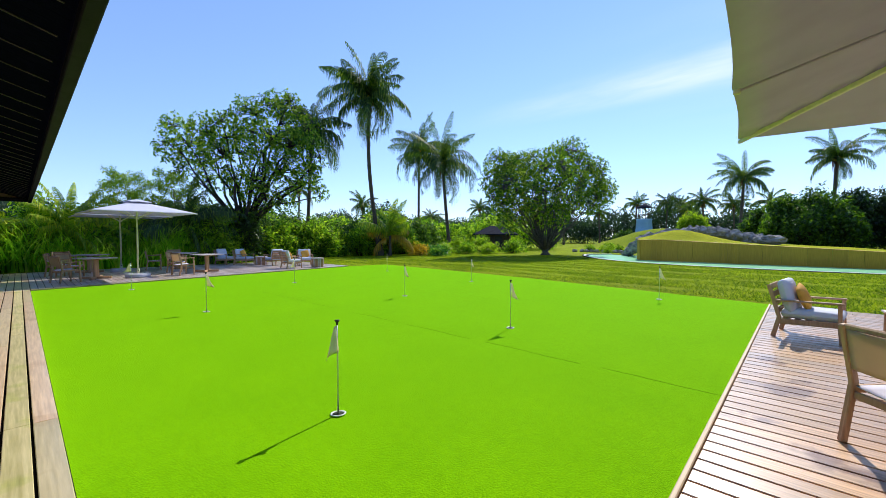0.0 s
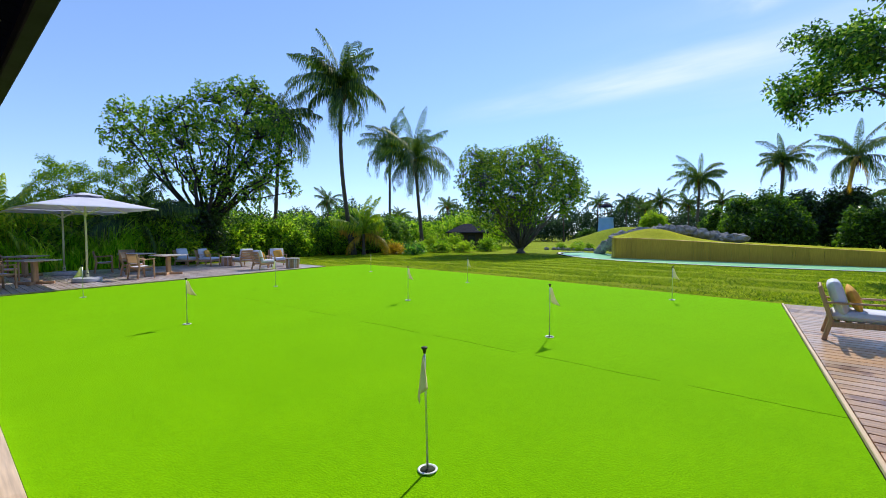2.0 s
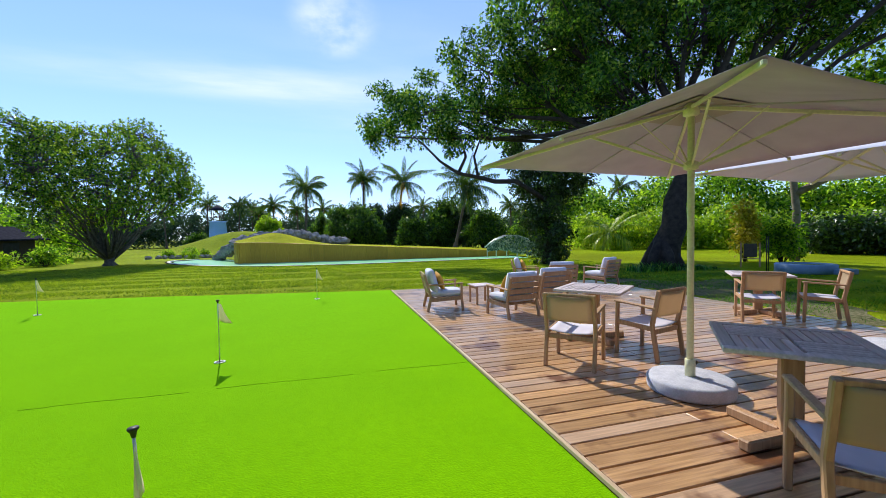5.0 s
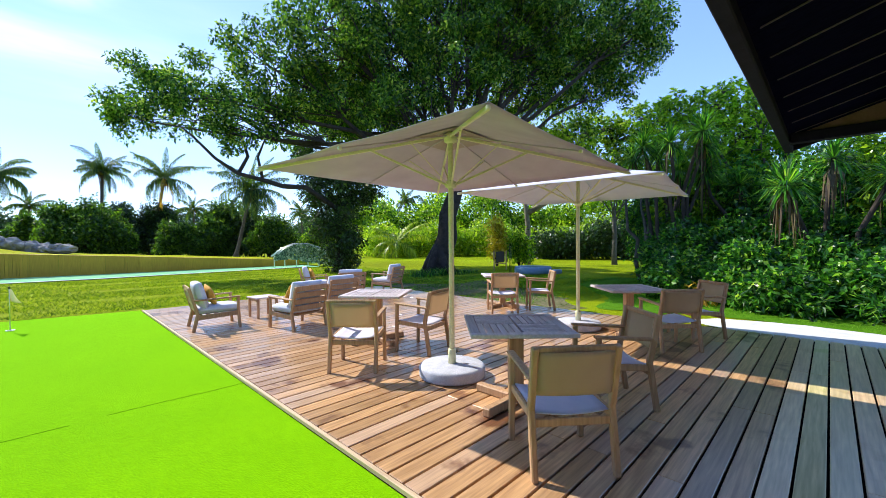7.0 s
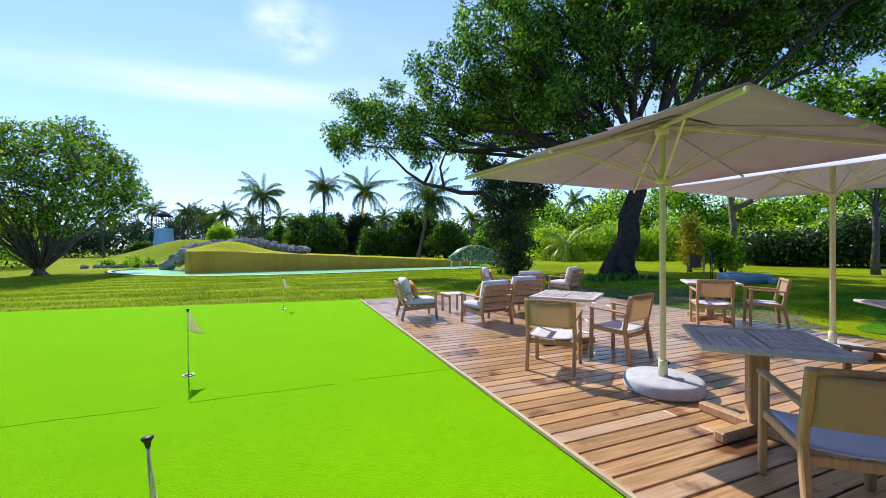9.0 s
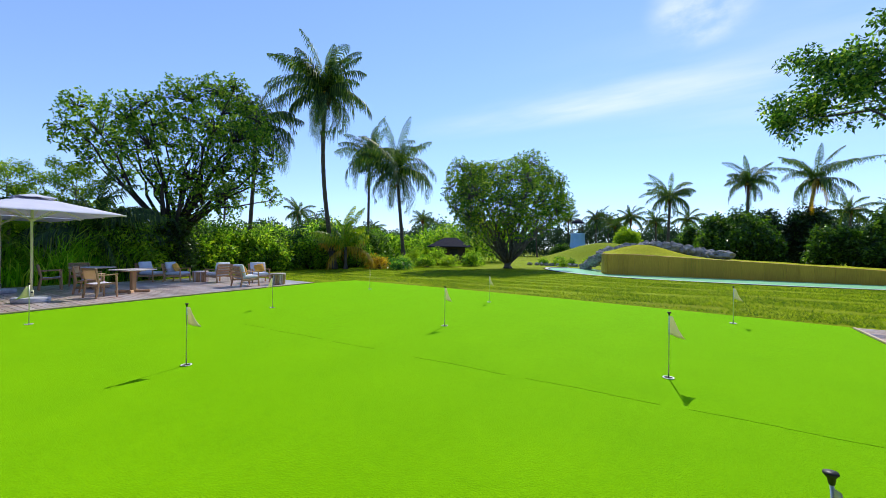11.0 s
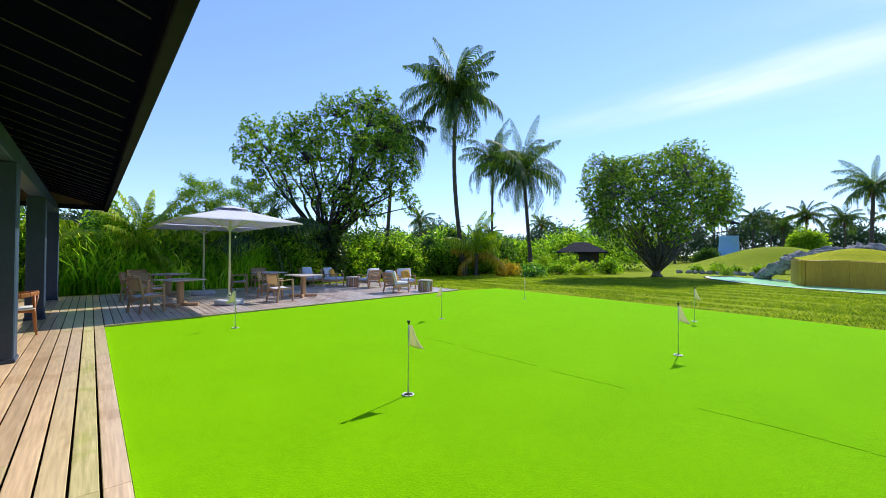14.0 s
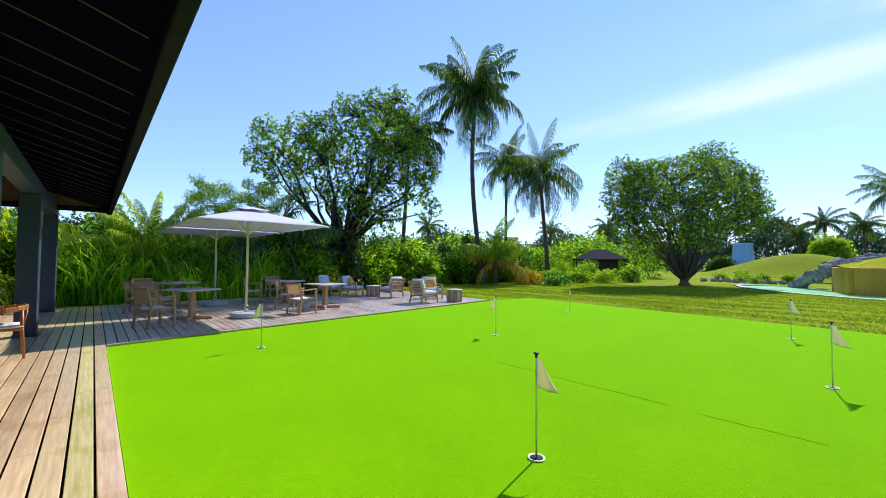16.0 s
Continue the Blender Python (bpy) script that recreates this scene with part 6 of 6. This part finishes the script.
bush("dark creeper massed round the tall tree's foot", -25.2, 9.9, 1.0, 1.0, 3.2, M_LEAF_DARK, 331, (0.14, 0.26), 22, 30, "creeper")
feather_tree("airy light-green tree above the reeds", -27.0, 4.3, 5.0, 61)
feather_tree("airy light-green tree above the reeds", -27.6, 6.6, 5.3, 62)

# woods round the place, too far to count
def woods(name, label, arc, n, h, mat, seed, size=(0.35, 0.7), count=12):
    """A belt of treetops along an arc: centre x, y, radius, from and to degrees, depth."""
    cx, cy, R, a0, a1, dep = arc
    r = np.random.default_rng(seed)
    a = np.radians(r.uniform(a0, a1, n))
    rad = R + r.uniform(0, dep, n)
    top = h * (0.55 + 0.45 * np.abs(np.sin(a * 9 + 1.3) * np.cos(a * 23))) * r.uniform(0.8, 1.15, n)
    z = top * r.random(n) ** 0.6
    c = np.stack([cx + rad * np.cos(a), cy + rad * np.sin(a), z + 0.2], 1)
    v, q = leaf_array(c, count, 0.9, size, r, 0.55)
    ob = part(name, fast_mesh(name, v, q, mat), None)
    return tagged(ob, label, "woods", "", "stuff")


woods("woods", "belt of distant dark trees with haze-blue leaves", (0, 0, 92, 62, 150, 14), 8000, 8.6, M_FAR_HAZE, 1)
woods("woods", "distant trees with haze-blue leaves behind the reeds", (0, 0, 60, 150, 215, 12), 3200, 6.0, M_FAR_HAZE, 2)
woods("woods", "mixed green trees behind the lawn's left side", (0, 0, 46, 116, 158, 10), 2200, 4.2, M_SHRUB, 6, (0.25, 0.45), 14)
woods("woods", "sunlit yellow-green hedge beyond the lawn", (0, 0, 40, 22, 58, 6), 1900, 3.6, M_LIME, 3, (0.22, 0.42), 16)
woods("woods", "tall dark green trees beyond the hedge", (0, 0, 50, -5, 62, 10), 3600, 9.5, M_SHRUB, 4, (0.35, 0.6), 14)
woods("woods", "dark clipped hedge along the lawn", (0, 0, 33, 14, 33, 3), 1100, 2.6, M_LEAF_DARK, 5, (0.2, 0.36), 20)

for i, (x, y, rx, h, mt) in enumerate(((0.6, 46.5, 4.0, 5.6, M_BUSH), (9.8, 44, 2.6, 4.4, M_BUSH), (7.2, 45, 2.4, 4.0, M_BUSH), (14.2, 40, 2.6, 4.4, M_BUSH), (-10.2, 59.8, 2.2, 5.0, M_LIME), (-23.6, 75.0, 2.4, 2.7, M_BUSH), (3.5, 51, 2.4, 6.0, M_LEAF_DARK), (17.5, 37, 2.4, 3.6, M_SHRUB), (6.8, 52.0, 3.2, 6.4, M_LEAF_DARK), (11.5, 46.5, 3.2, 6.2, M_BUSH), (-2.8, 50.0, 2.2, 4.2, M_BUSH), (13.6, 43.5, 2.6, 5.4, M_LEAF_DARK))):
    bush("rounded dark green bush behind the raised lawn", x, y, rx, rx * 0.9, h * 0.9, mt, 220 + i, (0.22, 0.4), 20, 15)

# ---- garden at the dining deck's end ----
JUNGLE = [(9.9, 1.9, 0.8, 0.7), (9.3, 0.9, 0.8, 0.8), (9.8, -0.4, 0.9, 1.0), (10.2, 2.8, 0.9, 1.0), (10.7, 1.5, 1.0, 1.3), (11.0, 0.2, 1.0, 1.5), (10.6, -1.4, 1.0, 1.4), (11.4, 3.2, 1.1, 1.7), (12.0, 1.8, 1.2, 2.0), (12.3, 0.4, 1.2, 2.2), (12.0, -1.2, 1.2, 2.2), (12.8, 3.6, 1.2, 2.0), (9.6, -2.2, 0.9, 1.1)]
for i, (x, y, r, h) in enumerate(JUNGLE):
    bush("lush broad-leaved shrub in the garden bed", x, y, r, r, h, M_LUSH, 240 + i, (0.08, 0.19), 46, 44, "garden_shrub", "garden bed", 0.6)
for i, (x, y, r, h) in enumerate(((14.0, 3.6, 1.3, 3.4), (15.2, 2.2, 1.5, 4.0), (14.8, 0.4, 1.5, 3.8), (15.4, -1.4, 1.6, 4.0), (16.6, 4.6, 1.5, 3.2), (17.5, 2.5, 1.8, 5.4), (17.0, -0.5, 1.8, 5.0), (17.8, 5.6, 1.6, 4.6))):
    bush("tall tangled shrub behind the garden bed", x, y, r, r, h, M_LUSH if i % 3 else M_SHRUB, 260 + i, (0.12, 0.24), 28, 22, "garden_thicket", "thicket", 0.55)
GT = [(14.6, 4.9, 6.3, 0.67), (13.9, 4.2, 6.3, 0.62), (14.8, 3.4, 6.3, 0.7), (16.7, 3.0, 7.0, 0.75), (16.2, 2.1, 6.5, 0.78), (15.0, 4.5, 5.3, 0.94), (14.9, 3.2, 5.2, 0.88), (15.8, 2.4, 5.3, 0.88), (16.6, 1.7, 4.8, 0.88), (15.2, 3.6, 4.1, 0.91), (15.8, 2.4, 3.8, 0.88)]
lobed_tree("garden_tree", "sunlit bright green tree behind the thicket", (16.6, 1.6, 0), (16.6, 1.8, 3.0), 0.22, [(x + 0.9, y, z, r * 1.25) for x, y, z, r in GT], 1, 120, 12, (0.12, 0.24), M_SUNLEAF, M_STEMBARK, 26, 0.3)
GT_FAR = [(24.8, 9.4, 7.9, 1.42), (24.6, 11.0, 8.6, 1.48), (21.2, 11.3, 7.8, 1.37), (21.2, 12.7, 7.8, 1.25), (25.4, 8.9, 9.3, 1.07), (24.0, 10.1, 6.1, 1.42), (25.3, 8.9, 5.8, 1.6)]
lobed_tree("garden_tree", "yellow-green leafy tree beyond the banyan", (24.0, 10.0, 0), (24.0, 10.0, 3.5), 0.13, GT_FAR, 1, 75, 11, (0.18, 0.34), M_SHRUB, M_STEMBARK, 27, 0.3)
for i, (x, y) in enumerate(((14.2, 4.9), (14.6, 5.4), (15.3, 5.2), (14.0, 4.3))):
    s = Shape()
    r_ = random.Random(i)
    s.tube(bend((0, 0, -0.1), (r_.uniform(-0.6, 0.6), r_.uniform(-0.6, 0.6), 3.6), r_, 0.06), [0.09, 0.08, 0.07, 0.06, 0.05, 0.04], 7)
    ob = part("bare_stem", s, M_STEMBARK)
    ob.location = (x, y, 0)
    tagged(ob, "thin crooked pale tree stem", "tree stem", "crooked stems")


def pandanus(label, x, y, h, seed, heads, reach=1.0, straps=130, skirt=46):
    """Screw pine: bare stems, tufts of long strap leaves and a dead skirt."""
    rng = random.Random(seed)
    root = thing("pandanus", label, "pandanus", "screw pines", Matrix.Translation((x, y, 0)))
    V, Q, k = [], [], 0
    VD, QD, kd = [], [], 0
    for i in range(heads):
        a = i * 2.4 + rng.uniform(-0.3, 0.3)
        rr = 0.25 + 0.55 * (i > 0) + rng.uniform(0, 0.4)
        tip = Vector((rr * math.cos(a), rr * math.sin(a), h * rng.uniform(0.78, 1.0)))
        part("stem", Shape().tube(bend((0, 0, -0.1), tip, rng, 0.05), [0.07, 0.065, 0.06, 0.055, 0.05, 0.045], 8), M_BARK, root)
        for j in range(straps):
            az, el = rng.uniform(0, math.tau), rng.uniform(-0.7, 1.4)
            L, w = rng.uniform(0.55, 1.0) * reach, 0.016
            d = np.array([math.cos(az) * math.cos(el), math.sin(az) * math.cos(el), math.sin(el)])
            sd = np.array([-math.sin(az), math.cos(az), 0]) * w
            p0 = np.array(tip)
            p1, p2 = p0 + d * L * 0.5, p0 + d * L * 0.85 + np.array([0, 0, -0.22 * L * (0.4 + 0.6 * math.cos(el))])
            V += [p0 - sd, p0 + sd, p1 + sd, p1 - sd, p1 - sd, p1 + sd, p2 + sd * 0.2, p2 - sd * 0.2]
            Q += [(k, k + 1, k + 2, k + 3), (k + 4, k + 5, k + 6, k + 7)]
            k += 8
        for j in range(skirt):
            az = rng.uniform(0, math.tau)
            p0 = np.array(tip) + np.array([0, 0, -0.1])
            o = np.array([math.cos(az), math.sin(az), 0])
            sd = np.array([-math.sin(az), math.cos(az), 0]) * 0.025
            p1, p2 = p0 + o * 0.2 + np.array([0, 0, -0.3]), p0 + o * rng.uniform(0.12, 0.3) + np.array([0, 0, -rng.uniform(0.9, 1.5)])
            VD += [p0 - sd, p0 + sd, p1 + sd, p1 - sd, p1 - sd, p1 + sd, p2 + sd * 0.3, p2 - sd * 0.3]
            QD += [(kd, kd + 1, kd + 2, kd + 3), (kd + 4, kd + 5, kd + 6, kd + 7)]
            kd += 8
        tagged(part("dead_skirt", fast_mesh("dead_skirt", np.array(VD), np.array(QD), M_DRY), None, root), "hanging grey-brown dead leaves", kind="stuff")
        VD, QD, kd = [], [], 0
    tagged(part("strap_leaf", fast_mesh("strap_leaf", np.array(V), np.array(Q), M_LUSH), None, root), kind="stuff")
    return root


SCREW = "screw pine with long strap leaves and a dead skirt"
pandanus(SCREW, 12.6, 3.75, 4.9, 71, 8, 1.05, 230, 6)
pandanus(SCREW, 11.3, 0.2, 3.5, 72, 4, 1.1, 150, 16)
pandanus(SCREW, 11.9, -1.9, 3.2, 73, 3, 1.0, 130, 14)
pandanus(SCREW, 14.2, 2.2, 4.2, 74, 4, 1.0, 150, 8)
reeds("strap_grass", "arching strap-leaved grass at the bed's edge", 9.2, 10.4, -2.6, -0.2, 260, 1.1, M_LUSH, 8, 0.03)
for i, (x, y) in enumerate(((8.9, 1.3), (9.2, 2.3), (8.7, 0.4), (9.5, 3.0), (8.8, -0.6))):
    bush("small red-brown and green bedding plant", x, y, 0.3, 0.3, 0.35, M_FROND_YELLOW if i == 1 else M_LUSH, 280 + i, (0.12, 0.24), 12, 60, "bedding_plant", "garden bed", 0.25)

# pale leaning tree and croton by the planter
s = Shape()
s.tube([(0, 0, -0.1), (0.1, 0, 2.5), (0.0, 0.2, 5.0), (0.3, 0.5, 8.5)], [0.22, 0.17, 0.14, 0.08], 12)
s.tube([(0.05, 0.1, 3.4), (1.6, -1.4, 4.6), (3.6, -3.0, 7.0)], [0.18, 0.15, 0.1], 10)
pt = thing("pale_tree", "pale-barked tree with a long leaning limb", "tree", "", Matrix.Translation((21.0, 14.6, 0)))
part("trunk", s, M_PALEBARK, pt)
crown_part("crown", pt, [(rng.uniform(-3, 5), rng.uniform(-4, 3), rng.uniform(6.5, 11)) for _ in range(170)], 26, 0.7, (0.16, 0.3), M_SHRUB, 75)
bush("yellow-leaved croton behind the notice frame", 18.4, 15.2, 0.5, 0.5, 3.0, M_CROTON, 291, (0.16, 0.28), 16, 26, "croton")
bush("green bush beside the croton", 19.2, 14.0, 0.8, 0.8, 2.2, M_SHRUB, 292, (0.14, 0.26), 18, 26)
reeds("border_plants", "low strap-leaved plants round the banyan", 9.6, 13.6, 12.6, 13.6, 700, 0.45, M_LUSH, 9, 0.025)

# round blue planter with a step
pl = thing("planter", "low round blue tiled planter with a step", "planter", "", Matrix.Translation((14.9, 10.4, 0)))
part("rim", Shape().lathe([(0.85, 0.0), (0.88, 0.02), (0.88, 0.30), (0.84, 0.33), (0.70, 0.33), (0.70, 0.26)], 36), M_NAVY, pl)
part("soil", Shape().lathe([(0.69, 0.2), (0.69, 0.27), (0.01, 0.28)], 24), M_LAWN, pl)
part("step", Shape().box((0.35, -0.95, 0.09), (0.8, 0.4, 0.18), 0.02), M_NAVY, pl)
# notice frame on two posts
nf = thing("notice_frame", "dark notice board between two thin wooden posts", "notice board", "", pose(15.5, 12.8, 0, 0, 0, -27))
for sx in (-0.36, 0.36):
    part("post", Shape().box((sx, 0, 0.5), (0.05, 0.05, 1.1), 0.006), M_TEAK, nf)
part("board", Shape().box((0, 0, 0.72), (0.5, 0.03, 0.58), 0.006), M_SIGN, nf)
part("crossbar", Shape().box((0, 0, 0.36), (0.66, 0.03, 0.04), 0.005), M_TEAK, nf)
st = thing("stand", "dark metal stand with a small cross foot", "stand", "", pose(13.3, 10.6, 0, 0, 0, 20))
for sx in (-0.08, 0.12):
    part("upright", Shape().tube([(sx, 0, 0), (sx, 0, 1.35)], 0.018, 8), M_BLACK, st)
part("foot", Shape().bar((-0.25, 0, 0.03), (0.3, 0, 0.03), 0.05, 0.05, 0.006), M_BLACK, st)

# ---- far buildings ----
tow = thing("lookout_tower", "pale blue water tower with a small roofed lookout", "tower", "", Matrix.Translation((-21.8, 80.0, 0)))
tow.scale = (0.78, 0.78, 1.0)
part("drum", Shape().lathe([(2.0, -0.1), (1.9, 2.4), (1.68, 4.6), (1.78, 4.7), (1.78, 4.85)], 28), M_BLUE, tow)
for k in range(6):
    a = k * math.pi / 3
    part("post", Shape().tube([(1.25 * math.cos(a), 1.25 * math.sin(a), 4.8), (1.25 * math.cos(a), 1.25 * math.sin(a), 7.05)], 0.07, 8), M_DARKWOOD, tow)
part("railing", Shape().lathe([(1.36, 5.6), (1.40, 5.6), (1.40, 5.68), (1.36, 5.68)], 24), M_DARKWOOD, tow)
part("roof", Shape().lathe([(1.75, 6.9), (1.7, 7.0), (0.9, 7.4), (0.06, 7.75)], 12), M_HUTROOF, tow)
part("mast", Shape().tube([(0, 0, 7.6), (0, 0, 9.5)], 0.035, 6), M_STEEL, tow)

hut = thing("garden_hut", "small hut with a low dark hipped roof", "hut", "", pose(-24.0, 35.0, 0, 0, 0, 30))
hut.scale = (0.95, 0.8, 0.92)
part("wall", Shape().box((0, 0, 0.95), (3.2, 2.8, 1.9), 0.03), M_DARKWOOD, hut)
r = Shape()
r.add([(-2.4, -2.1, 1.95), (2.4, -2.1, 1.95), (2.4, 2.1, 1.95), (-2.4, 2.1, 1.95), (-0.6, 0, 2.95), (0.6, 0, 2.95), (-2.4, -2.1, 1.85), (2.4, -2.1, 1.85), (2.4, 2.1, 1.85), (-2.4, 2.1, 1.85)],
      [(0, 1, 5, 4), (1, 2, 5), (2, 3, 4, 5), (3, 0, 4), (6, 9, 8, 7), (0, 6, 7, 1), (1, 7, 8, 2), (2, 8, 9, 3), (3, 9, 6, 0)])
part("roof", r, M_HUTROOF, hut)
part("doorway", Shape().box((0.4, -1.41, 0.85), (0.8, 0.04, 1.7), 0.01), M_BLACK, hut)
for sx in (-2.1, 2.1):
    part("post", Shape().box((sx, -1.85, 0.93), (0.1, 0.1, 1.86), 0.01), M_DARKWOOD, hut)

# ---- lawn blades ----
def far_edge(x):
    """The green's far edge."""
    return np.interp(x, [-16.8, -16.4, -11.0, -6.7, -3.4, EDGE_R, EDGE_R + 0.05, 30], [12.0, 13.8, 13.35, 12.8, 12.2, 11.6, 11.4, 11.4])


def lawn_blades(name, label, n, box, h, mat, seed, keep):
    """Short grass blades in wind-combed patches."""
    r = np.random.default_rng(seed)
    x0, x1, y0, y1 = box
    x, y = r.uniform(x0, x1, n), r.uniform(y0, y1, n)
    ok = keep(x, y) & (np.sin(x * 0.9 + 2 * np.sin(y * 2.1)) + np.sin(y * 4.3 + x * 0.35) + r.uniform(-1.5, 1.2, n) > -0.4)
    x, y = x[ok], y[ok]
    n = len(x)
    az, L = r.uniform(0, math.tau, n), r.uniform(0.35, 1.0, n) * h
    dx, dy = np.cos(az) * L * 0.8, np.sin(az) * L * 0.8
    w = 0.012
    z = np.full(n, -0.005)
    V = np.stack([np.stack([x - w, y, z], 1), np.stack([x + w, y, z], 1), np.stack([x + dx, y + dy, z + L], 1)], 1).reshape(-1, 3)
    ob = part(name, fast_mesh(name, V, np.arange(n * 3).reshape(-1, 3), mat), None)
    return tagged(ob, label, "grass", "", "stuff")


def pool_edge(x):
    return np.interp(x, [-20, -12.3, -9.3, -5.5, -1.0, 11.3, 30], [36, 30, 26.2, 23.9, 23.2, 23.9, 24])


M_BLADE = foliage("grass_blades", [(0.0, (0.04, 0.09, 0.004)), (0.5, (0.16, 0.25, 0.012)), (1.0, (0.40, 0.46, 0.035))], 0.6, 0.4)
lawn_blades("lawn_grass", "short tufted lawn grass beyond the green", 220000, (-24, 12, 11.4, 27.0), 0.075, M_BLADE, 51, lambda x, y: (y > far_edge(x) + 0.04) & (y < pool_edge(x) - 0.15))
# blades take the same darkened greens as the strip by the garden bed
M_BLADE_LUSH = foliage("garden_grass_blades", [(0.0, (0.03, 0.09, 0.004)), (0.5, (0.08, 0.22, 0.012)), (1.0, (0.20, 0.38, 0.03))], 0.6, 0.4)
lawn_blades("lawn_grass", "sparse grass on the soil under the banyan", 26000, (6.5, 14, 4.5, 14.5), 0.07, M_BLADE_LUSH, 54, lambda x, y: x > 6.45)
lawn_blades("lawn_grass", "short grass before the garden bed", 36000, (7.4, 15, -2.5, 6.5), 0.06, M_BLADE_LUSH, 53, lambda x, y: (x > 8.0) & (y < 4.0 + 0.35 * (x - 8.0)))
